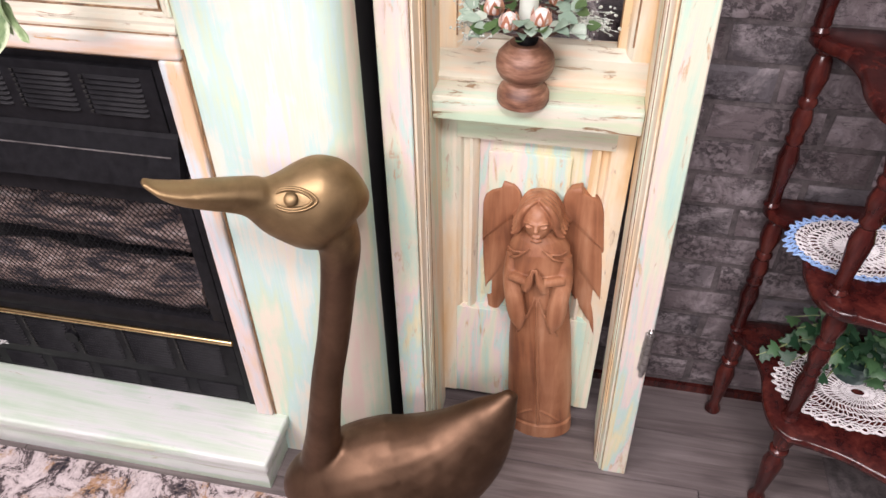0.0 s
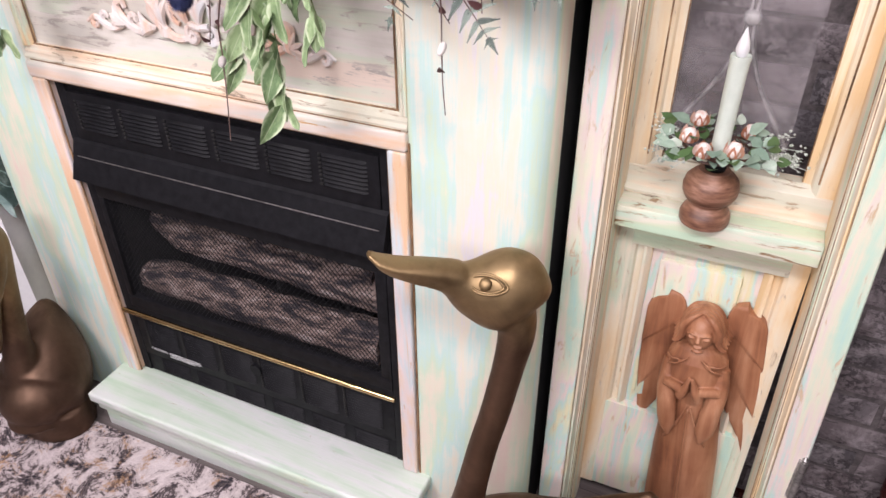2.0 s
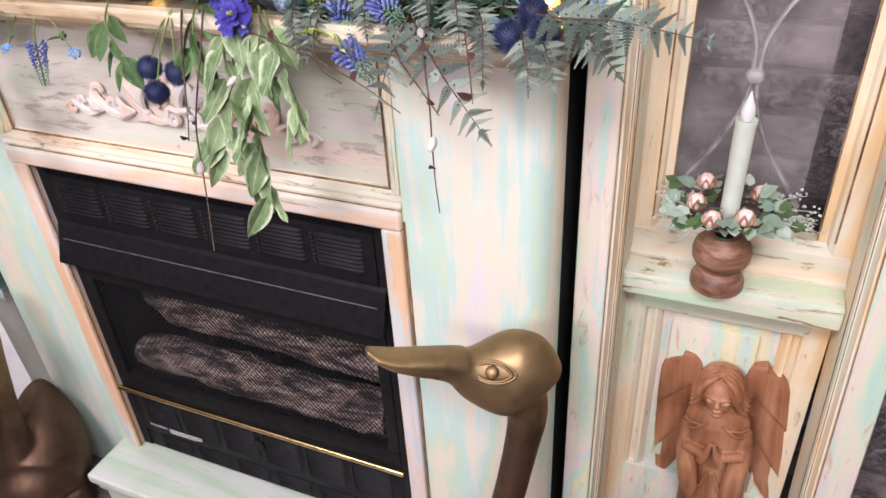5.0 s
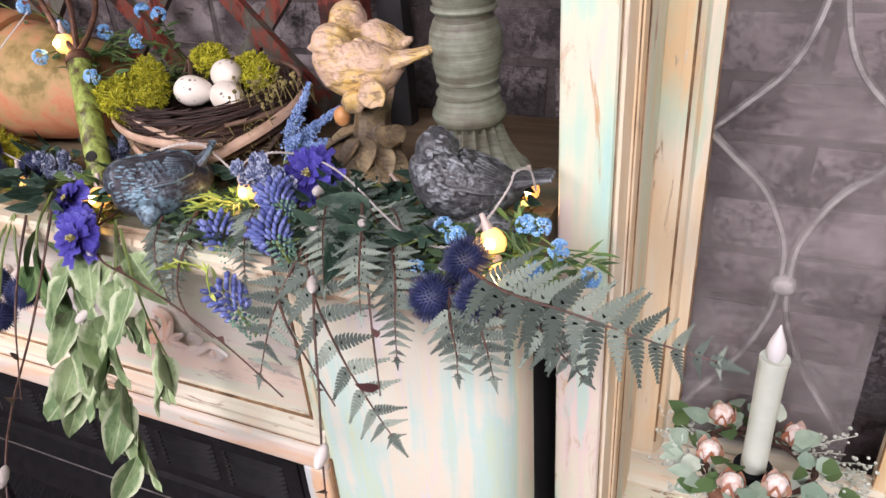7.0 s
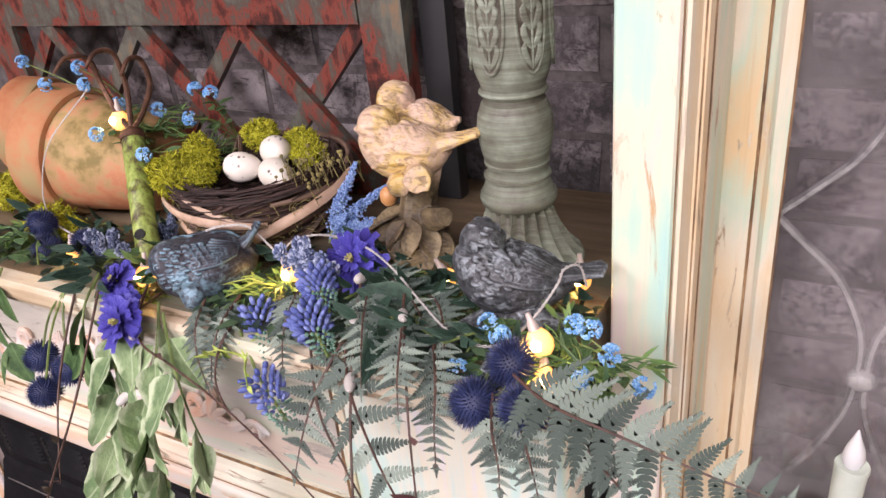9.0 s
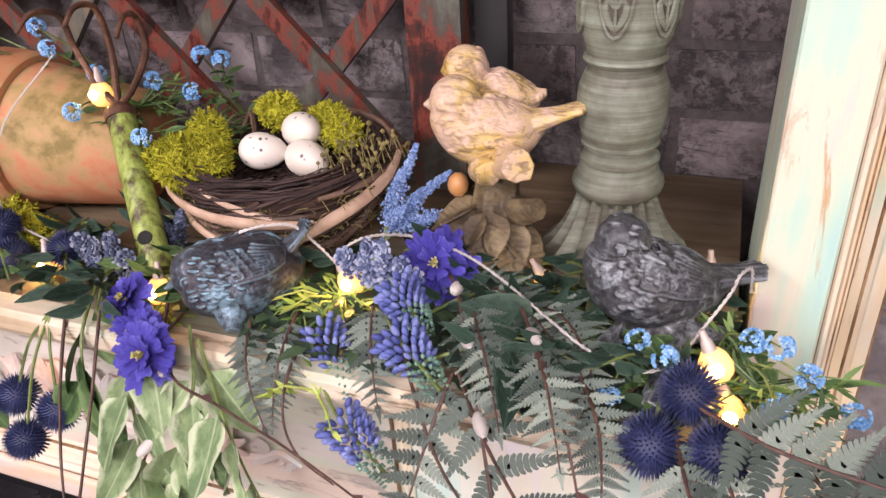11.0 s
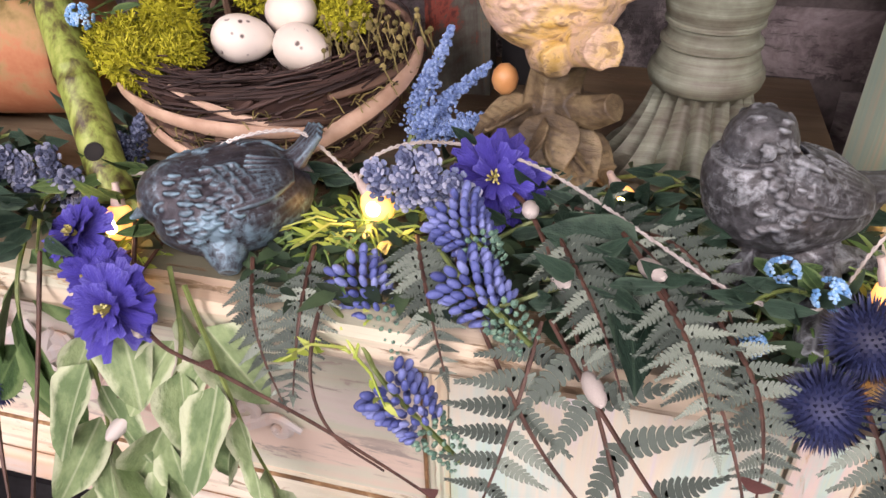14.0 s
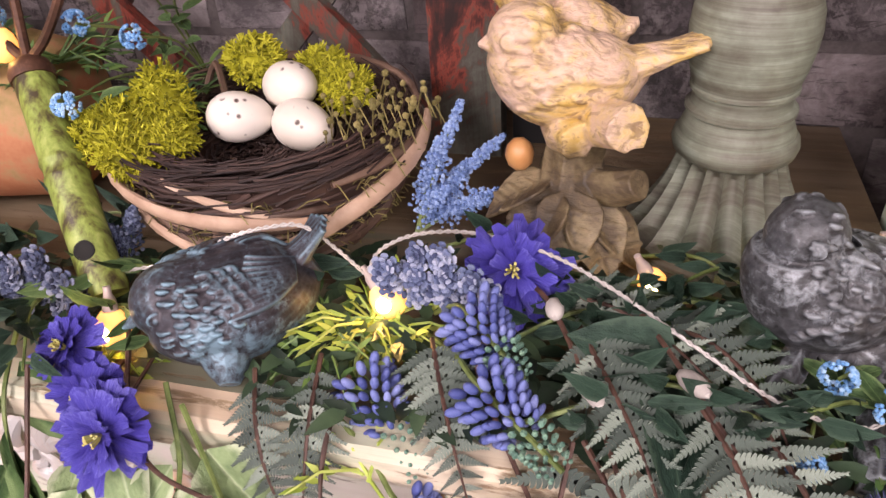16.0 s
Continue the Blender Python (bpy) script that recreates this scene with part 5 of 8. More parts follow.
def resin_birds():
    q = Mat("painted_resin", 0.55)
    h = q.axis(q.coord(), 2)
    n = q.noise(q.coord(), 24, 4, 0.6, 0.6)
    f = q.noise(q.coord(1, 1, 2.0), 110, 4, 0.65, 0.8)
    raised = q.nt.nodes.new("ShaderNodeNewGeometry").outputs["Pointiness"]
    tone = q.calc("ADD", q.calc("MULTIPLY", n, 0.75), q.calc("MULTIPLY", f, 0.25))
    bird = q.ramp(tone, (0.38, (0.60, 0.40, 0.10)), (0.46, (0.66, 0.48, 0.22)), (0.52, (0.62, 0.45, 0.30)), (0.58, (0.66, 0.47, 0.36)), (0.68, (0.70, 0.56, 0.46)))
    # feather grooves and stump creases are darkened in the colour by pointiness
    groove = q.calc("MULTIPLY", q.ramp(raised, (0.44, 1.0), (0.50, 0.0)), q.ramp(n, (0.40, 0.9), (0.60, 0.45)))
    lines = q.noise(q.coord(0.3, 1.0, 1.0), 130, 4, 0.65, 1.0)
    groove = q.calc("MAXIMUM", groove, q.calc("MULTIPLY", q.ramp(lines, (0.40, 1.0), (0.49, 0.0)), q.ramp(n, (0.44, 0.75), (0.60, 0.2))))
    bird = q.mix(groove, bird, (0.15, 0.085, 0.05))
    q.bump(lines, 0.5, 0.003)
    wood = q.ramp(q.punch(tone, 1.5), (0.28, (0.035, 0.025, 0.016)), (0.46, (0.10, 0.072, 0.04)), (0.60, (0.20, 0.155, 0.085)), (0.78, (0.30, 0.23, 0.14)))
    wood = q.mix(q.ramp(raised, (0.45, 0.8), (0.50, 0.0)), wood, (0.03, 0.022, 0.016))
    m = q.ramp(q.calc("ADD", h, q.calc("MULTIPLY", n, 0.02)), (0.100, 0.0), (0.114, 1.0))
    q.colour(q.mix(m, wood, bird))
    q.bump(f, 0.5, 0.002)
    return q.m


def washed_green():
    q = Mat("washed_green_wood", 0.55)
    n = q.noise(q.coord(2.0, 2.0, 60), 2.4, 6, 0.72, 0.25)
    b = q.noise(q.coord(), 24, 5, 0.65)
    k = q.calc("ADD", q.calc("MULTIPLY", n, 0.55), q.calc("MULTIPLY", b, 0.45))
    col = q.ramp(q.punch(k, 1.5), (0.26, (0.055, 0.047, 0.035)), (0.40, (0.125, 0.122, 0.092)), (0.56, (0.20, 0.222, 0.170)), (0.74, (0.36, 0.415, 0.335)))
    # low pointiness darkens the turned recesses in the colour itself
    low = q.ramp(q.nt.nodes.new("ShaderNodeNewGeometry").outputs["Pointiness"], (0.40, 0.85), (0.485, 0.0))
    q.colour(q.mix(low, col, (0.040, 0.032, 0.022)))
    q.bump(n, 0.35, 0.0012)
    return q.m


def old_trellis():
    q = Mat("peeling_trellis", 0.42)
    n = q.noise(q.coord(), 8, 6, 0.7, 0.6)
    b = q.noise(q.coord(3, 3, 0.7), 14, 6, 0.75, 0.6)
    k = q.calc("ADD", q.calc("MULTIPLY", n, 0.6), q.calc("MULTIPLY", b, 0.4))
    q.colour(q.ramp(k, (0.40, (0.020, 0.011, 0.010)), (0.45, (0.080, 0.020, 0.015)), (0.475, (0.20, 0.042, 0.028)), (0.51, (0.07, 0.06, 0.048)), (0.58, (0.115, 0.12, 0.10)), (0.66, (0.24, 0.13, 0.06))))
    q.bump(k, 0.6, 0.002)
    return q.m


def terracotta():
    q = Mat("aged_terracotta", 0.8)
    n = q.noise(q.coord(), 9, 5, 0.6, 0.5)
    b = q.noise(q.coord(), 40, 4)
    k = q.calc("ADD", q.calc("MULTIPLY", n, 0.75), q.calc("MULTIPLY", b, 0.25))
    q.colour(q.ramp(k, (0.33, (0.36, 0.115, 0.045)), (0.46, (0.42, 0.19, 0.085)), (0.55, (0.36, 0.245, 0.115)), (0.66, (0.29, 0.27, 0.12))))
    q.bump(b, 0.3, 0.001)
    return q.m


def bamboo_mat():
    q = Mat("green_bamboo", 0.5)
    v = q.coord(9, 9, 0.9)
    n = q.noise(v, 9, 5, 0.65, 0.3)
    q.colour(q.ramp(n, (0.38, (0.05, 0.035, 0.016)), (0.45, (0.14, 0.15, 0.035)), (0.54, (0.25, 0.33, 0.07)), (0.68, (0.42, 0.47, 0.15))))
    q.bump(n, 0.3, 0.001)
    return q.m


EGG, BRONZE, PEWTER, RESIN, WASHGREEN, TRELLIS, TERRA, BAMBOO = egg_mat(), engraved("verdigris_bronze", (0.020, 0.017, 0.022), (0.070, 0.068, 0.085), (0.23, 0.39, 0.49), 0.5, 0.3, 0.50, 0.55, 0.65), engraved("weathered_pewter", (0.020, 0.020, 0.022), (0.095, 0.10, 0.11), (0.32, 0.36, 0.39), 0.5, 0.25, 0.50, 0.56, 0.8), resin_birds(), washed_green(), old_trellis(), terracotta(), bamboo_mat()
RUST = mottled("rusty_iron", ((0.3, (0.035, 0.016, 0.010)), (0.55, (0.11, 0.05, 0.03)), (0.75, (0.26, 0.14, 0.09))), 30, 0.6, metal=0.3)

# trellis
tr = thing("trellis", 0.03, 0.27, TOP, "weathered wooden trellis, peeling red and green paint", "trellis")
ox, oz = 0.03, TOP


def slat(x0, z0, x1, z1, w, y0, y1, name="slat"):
    d = Vector((x1 - x0, 0, z1 - z0)).normalized()
    s = Vector((-d.z, 0, d.x)) * (w / 2)
    a, b = Vector((x0 - ox, 0, z0 - oz)), Vector((x1 - ox, 0, z1 - oz))
    bm = bmesh.new()
    loft(bm, [[p + s + Vector((0, y0, 0)), p - s + Vector((0, y0, 0)), p - s + Vector((0, y1, 0)), p + s + Vector((0, y1, 0))] for p in (a, a.lerp(b, 0.5), b)])
    return part(name, bm, TRELLIS, tr)


slat(0.3975, TOP, 0.3975, 1.95, 0.060, -0.018, 0.008, "upright")
slat(-0.3475, TOP, -0.3475, 1.95, 0.060, -0.018, 0.008, "upright")
part("backing_post", box(bmesh.new(), 0.402, 0.438, 0.012, 0.035, 0.0, 0.60, 0.002), GAP, tr, "dark stained backing post")
slat(-0.316, 1.606, 0.366, 1.606, 0.060, -0.020, 0.006, "rail")
for k in range(4):
    xv = 0.268 - 0.2 * k
    slat(xv - 0.105, 1.580, xv + 0.095, 1.365, 0.024, -0.016, -0.004)
    slat(xv + 0.095, 1.580, xv - 0.105, 1.365, 0.024, -0.003, 0.008)
slat(-0.316, 1.362, 0.366, 1.362, 0.030, -0.010, 0.010, "rail")

CARVE_DARK = mottled("carve_dark", ((0.3, (0.045, 0.036, 0.024)), (0.7, (0.12, 0.11, 0.08))), 60, 0.6)

# candlestick
prof = [(0.0, 0.0), (0.066, 0.0), (0.0675, 0.004), (0.066, 0.008), (0.060, 0.013), (0.053, 0.022), (0.046, 0.034), (0.040, 0.047), (0.036, 0.059), (0.0335, 0.0655), (0.036, 0.0665), (0.0390, 0.069), (0.0405, 0.0745), (0.0395, 0.0795), (0.0365, 0.082), (0.0365, 0.084), (0.0350, 0.088), (0.0330, 0.093), (0.0330, 0.0955), (0.0348, 0.097), (0.0348, 0.0995), (0.0315, 0.1015), (0.0305, 0.106), (0.0310, 0.110), (0.0335, 0.1115), (0.0335, 0.1135), (0.0325, 0.1145), (0.0355, 0.126), (0.0378, 0.139), (0.0385, 0.150), (0.0372, 0.162), (0.0335, 0.172), (0.0325, 0.1745), (0.0305, 0.1755), (0.0300, 0.180), (0.0325, 0.1825), (0.0345, 0.1845), (0.0340, 0.187), (0.0315, 0.189), (0.0325, 0.194), (0.0360, 0.203), (0.0385, 0.215), (0.0390, 0.24), (0.0390, 0.30), (0.038, 0.34), (0.034, 0.36), (0.030, 0.365), (0.036, 0.372), (0.045, 0.376), (0.045, 0.384), (0.0, 0.385)]
cs = thing("candlestick", 0.604, 0.158, TOP, "turned wooden candlestick, brushed pale green, fluted foot", "candlestick")
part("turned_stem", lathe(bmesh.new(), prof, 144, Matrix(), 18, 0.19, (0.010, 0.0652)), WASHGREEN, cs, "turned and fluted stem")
for k in range(6):
    a = k * math.pi / 3 + 0.4
    bm = bmesh.new()
    c, s = math.cos(a), math.sin(a)

    def on(u, h, r=0.0395):
        b = a + u / r
        return (r * math.cos(b), r * math.sin(b), h)
    tube(bm, [on(0.0155 * math.sin(t * math.pi * 2), 0.262 - 0.054 * math.cos(t * math.pi * 2)) for t in (i / 24 for i in range(25))], 0.0017, 6)
    for i in range(5):
        h = 0.214 + i * 0.017
        for q in (-1, 1):
            tube(bm, [on(q * 0.0008, h), on(q * 0.0065, h + 0.009), on(q * 0.0085, h + 0.018), on(q * 0.004, h + 0.025)], [(0.0018, 0.001), (0.0034, 0.0024), (0.0030, 0.0022), (0.0010, 0.001)], 8, (c, s, 0), n=2)
    tube(bm, [on(0, 0.212), on(0, 0.305)], 0.0014, 5)
    # thin dark patch darkens the gaps between the carved leaves
    ground = bmesh.new()
    rings = [[on(f * 0.0150 * math.sin(t * math.pi / 12), 0.262 - f * 0.053 * math.cos(t * math.pi / 12), 0.0394) for t in range(24)] for f in (1.0, 0.66, 0.33, 0.05)]
    loft(ground, rings, caps=False)
    part("carved_ground", ground, CARVE_DARK, cs, "thin dark patch behind the carving")
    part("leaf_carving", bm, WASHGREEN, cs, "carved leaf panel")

# terracotta pots on their sides
TERRA_MOSS = mottled("stained_terracotta", ((0.32, (0.20, 0.15, 0.045)), (0.44, (0.36, 0.25, 0.10)), (0.52, (0.44, 0.27, 0.13)), (0.60, (0.50, 0.22, 0.11)), (0.72, (0.44, 0.17, 0.08))), 13, 0.7, 6, 0.4, 0.002)


def flower_pot(x, y, r, rz, label):
    t = thing("flower_pot", x, y, TOP, label, "flower pot", "terracotta pots on the mantel")
    m = pose(0, 0, r * 1.0, 0, 97, rz)
    k = r / 0.088
    out = [(0.0, 0.150), (0.058, 0.150), (0.062, 0.146), (0.079, 0.03), (0.0795, 0.022), (0.0755, 0.022), (0.072, 0.04), (0.055, 0.135), (0.0, 0.138)]
    rim = [(0.0802, 0.026), (0.086, 0.025), (0.0885, 0.021), (0.0885, -0.026), (0.086, -0.030), (0.078, -0.030), (0.0753, -0.026), (0.0753, 0.024), (0.0802, 0.026)]
    part("rim", lathe(bmesh.new(), [(a * k, b * k) for a, b in rim], 48, m), TERRA, t)
    part("pot_body", lathe(bmesh.new(), [(a * k, b * k) for a, b in out], 48, m), TERRA_MOSS, t, "clay stained olive and ochre")
    return t


flower_pot(-0.045, 0.115, 0.088, 8, "terracotta flower pot lying on its side, mossy")
flower_pot(-0.245, 0.20, 0.080, 20, "darker terracotta flower pot lying behind")

# hand rake with bamboo handle
rk = thing("garden_rake", 0.219, -0.013, TOP, "small hand rake with green bamboo handle, rusty tines", "garden tool")
p0, p1 = Vector((0.0, 0.0, 0.018)), Vector((-0.081, 0.086, 0.133))
ax = (p1 - p0).normalized()
L = (p1 - p0).length
m = Matrix.Translation(p0) @ ax.to_track_quat("Z", "Y").to_matrix().to_4x4()
prof = [(0.0, 0.0), (0.0130, 0.0), (0.0140, 0.004), (0.0138, 0.05), (0.0138, 0.082), (0.0146, 0.084), (0.0146, 0.087), (0.0134, 0.0885), (0.0134, 0.094), (0.0144, 0.096), (0.0144, 0.099), (0.0134, 0.101), (0.0134, L), (0.0, L)]
h = part("bamboo_handle", lathe(bmesh.new(), prof, 24, m), BAMBOO, rk, "green and brown bamboo handle")
bm = lathe(bmesh.new(), [(0.0, L - 0.006), (0.0148, L - 0.006), (0.0152, L), (0.013, L + 0.006), (0.008, L + 0.010), (0.0, L + 0.011)], 20, m)
part("ferrule", bm, RUST, rk, "dark ferrule")
side = Vector((0.76, 0.65, 0)).normalized()
hole = p0 + ax * 0.030 + (Vector((0.35, -0.85, 0.55)) - ax * Vector((0.35, -0.85, 0.55)).dot(ax)).normalized() * 0.0132
nrm = (hole - (p0 + ax * 0.030)).normalized()
# solid dark disc stands in for the shaded inside of the hole
bm = lathe(bmesh.new(), [(0.0, -0.002), (0.0062, -0.002), (0.0068, 0.0010), (0.0055, 0.0014), (0.0048, 0.0011), (0.0, 0.0010)], 16, Matrix.Translation(hole) @ nrm.to_track_quat("Z", "Y").to_matrix().to_4x4())
part("hanging_hole", bm, SOOT, h, "dark drilled hole")
e = p1 + ax * 0.008
for dx, hgt, hook in ((-0.045, 0.085, -1), (0.0, 0.092, 0), (0.042, 0.085, 1)):
    pts = [e, e + Vector((dx * 0.5, 0.004, 0.020)), e + Vector((dx, 0.010, 0.055)), e + Vector((dx * 1.05, 0.005, hgt)), e + Vector((dx * 1.05 + hook * 0.008, -0.018, hgt + 0.006)), e + Vector((dx * 1.05 + hook * 0.012, -0.036, hgt - 0.008))]
    part("tine", tube(bmesh.new(), pts, [0.0035, 0.0034, 0.0032, 0.0028, 0.002], 8, n=5), RUST, rk, "bent rusty tine")

# nest
nest = thing("bird_nest", 0.282, 0.125, TOP, "twig nest with pale cane rim, holding three eggs", "nest")
rnd = random.Random(12)
bm = lathe(bmesh.new(), [(0.0, 0.004), (0.055, 0.004), (0.082, 0.022), (0.095, 0.052), (0.100, 0.080), (0.095, 0.085), (0.085, 0.076), (0.072, 0.062), (0.045, 0.054), (0.0, 0.052)], 40)
for v in bm.verts:
    v.co += Vector((noise.noise(v.co * 50), noise.noise(v.co * 50 + Vector((9, 0, 0))), noise.noise(v.co * 50 + Vector((0, 9, 0))))) * 0.006
part("nest_bowl", bm, TWIG, nest)
bm = bmesh.new()
for i in range(1500):
    a = rnd.uniform(0, 6.283)
    inner = rnd.random() < 0.62
    r = rnd.uniform(0.006, 0.094) if inner else rnd.uniform(0.094, 0.110)
    z = 0.054 + max(0, r - 0.04) * 0.6 + rnd.uniform(-0.002, 0.008) if inner else rnd.uniform(0.02, 0.092)
    if not inner:
        r *= 0.70 + 0.32 * min(1, z / 0.07)
    sp = rnd.uniform(0.3, 1.0)
    dz = rnd.uniform(-0.016, 0.016)
    pts = [((r + rnd.uniform(-0.003, 0.003)) * math.cos(a + sp * t), (r + rnd.uniform(-0.003, 0.003)) * math.sin(a + sp * t), z + abs(dz) * t * 0.6) for t in (0, 0.33, 0.66, 1)]
    tube(bm, pts, [0.0010, 0.0006], 4)
tw = part("twigs", bm, TWIG, nest)
tw["kind"] = "stuff"


def cane(a0, a1, z0, z1, w, material, bulge=0.0, thin=1.0):
    pts = []
    for i in range(13):
        t = i / 12
        a = radians(a0 + (a1 - a0) * t)
        z = z0 + (z1 - z0) * t + bulge * math.sin(math.pi * t)
        r = 0.062 + 0.043 * min(1, max(0, z / 0.075)) ** 0.6 + (0.003 if thin == 1.0 else 0.010)
        pts.append((r * math.cos(a), r * math.sin(a), z))
    return part("cane", tube(bmesh.new(), pts, [(w * 0.55 * thin, w * 0.55), (w * 0.85 * thin, w * 0.8), (w * 0.9 * thin, w * 0.8), (w * 0.5 * thin, w * 0.5)], 10, wob=0.3), material, nest)


cane(215, 312, 0.078, 0.056, 0.0066, CANE, 0.0, 0.5)
cane(268, 375, 0.012, 0.084, 0.0072, CANE, 0.006, 0.5)
cane(205, 290, 0.062, 0.010, 0.0056, CANE, 0.0, 0.6)
cane(300, 420, 0.030, 0.094, 0.0060, BARK)
cane(195, 330, 0.022, 0.020, 0.0055, BARK)
cane(330, 380, 0.010, 0.085, 0.0055, BARK)
cane(20, 175, 0.090, 0.090, 0.0050, BARK, 0.004)
cane(180, 260, 0.045, 0.022, 0.0042, BARK)
cane(160, 235, 0.030, 0.060, 0.0040, BARK)
cane(270, 345, 0.050, 0.050, 0.0040, BARK)
rnc = random.Random(41)
for i in range(18):
    a0 = rnc.uniform(150, 380)
    cane(a0, a0 + rnc.uniform(40, 90), rnc.uniform(0.006, 0.09), rnc.uniform(0.006, 0.09), rnc.uniform(0.0022, 0.0042), rnc.choice((BARK, BARK, TWIG, CANE)))
part("cane", tube(bmesh.new(), [(-0.075, 0.03, 0.078), (-0.060, 0.038, 0.110), (-0.040, 0.012, 0.092)], 0.0028, 6, n=4), BARK, nest)
bm = bmesh.new()
for i in range(420):
    a = rnd.uniform(2.6, 6.9)
    z = rnd.uniform(0.012, 0.075)
    r = 0.064 + 0.046 * (z / 0.075) ** 0.6 + rnd.uniform(-0.004, 0.006)
    p = Vector((r * math.cos(a), r * math.sin(a), z))
    e = Vector((rnd.uniform(-1, 1), rnd.uniform(-1, 0.4), rnd.uniform(-0.5, 1.0))).normalized() * rnd.uniform(0.008, 0.018)
    tube(bm, [p - e * 0.5, p + Vector((0, 0, 0.002)), p + e * 0.5], [0.0006, 0.0004], 3)
wisp = part("moss_wisp", bm, SEED, nest, "fine olive moss wisps")
wisp["kind"] = "stuff"
bm = bmesh.new()
for i in range(60):
    p = Vector((0.085 + rnd.uniform(-0.035, 0.03), -0.005 + rnd.uniform(-0.04, 0.05), 0.092 + rnd.uniform(-0.006, 0.02)))
    tube(bm, [p - Vector((rnd.uniform(-0.01, 0.01), 0, 0.02)), p], 0.0006, 3)
    ball(bm, p, rnd.uniform(0.0018, 0.0032), 1)
sp = part("seed_sprig", bm, SEED, nest, "tiny olive seed heads")
sp["kind"] = "stuff"

for (x, y, z), rot, tone in (((0.262, 0.118, 1.434), (10, 5, 20), 0), ((0.309, 0.122, 1.428), (-5, 8, -15), 1), ((0.290, 0.150, 1.446), (20, -12, -30), 2)):
    bm = bmesh.new()
    ball(bm, (0, 0, 0), (0.0245, 0.0185, 0.0185), 3)
    for v in bm.verts:
        k = 1 - 0.14 * v.co.x / 0.0245
        v.co.y *= k
        v.co.z *= k
    ob = single("egg", bm, EGG, "cream artificial egg with dark speckles, in the nest", "egg", group="eggs in the nest")
    ob.matrix_world = pose(x, y, z, *rot)


def moss(x, y, z, r, seed, sq=0.8):
    rnd = random.Random(seed)
    bm = bmesh.new()
    ball(bm, (0, 0, 0), (r * 0.72, r * 0.72, r * 0.70 * sq), 3)
    for i in range(int(120 + r * 5200)):
        d = Vector((rnd.gauss(0, 1), rnd.gauss(0, 1), rnd.gauss(0, 0.8) + 0.25)).normalized()
        lump = 1 + 0.22 * noise.noise(d * 2.2 + Vector((seed, 0, 0))) + 0.10 * noise.noise(d * 6 + Vector((0, seed, 0)))
        p = Vector((d.x * r, d.y * r, d.z * r * sq)) * rnd.uniform(0.84, 1.0) * lump
        ball(bm, p, rnd.uniform(0.0010, 0.0022), 1)
        for _ in range(4):
            e = (d * 0.7 + Vector((rnd.gauss(0, 0.7), rnd.gauss(0, 0.7), rnd.gauss(0, 0.7)))).normalized()
            tip = p + e * rnd.uniform(0.004, 0.0075)
            tube(bm, [p, tip], [0.0009, 0.0006], 3)
    return single("moss_clump", bm, MOSS, "bright chartreuse reindeer moss clump", "moss", x, y, z, group="moss clumps on the mantel", angle=80)


moss(0.192, 0.068, 1.440, 0.026, 1)
moss(0.214, 0.052, 1.434, 0.020, 21)
moss(0.214, 0.100, 1.446, 0.020, 2, 1.5)
moss(0.230, 0.072, 1.434, 0.018, 22)
moss(0.252, 0.168, 1.458, 0.021, 3)
moss(0.300, 0.186, 1.446, 0.019, 4)
moss(0.327, 0.164, 1.440, 0.019, 5)
moss(-0.020, 0.030, 1.362, 0.030, 6)
moss(0.030, 0.020, 1.358, 0.022, 7)
moss(-0.165, 0.070, 1.375, 0.036, 8)


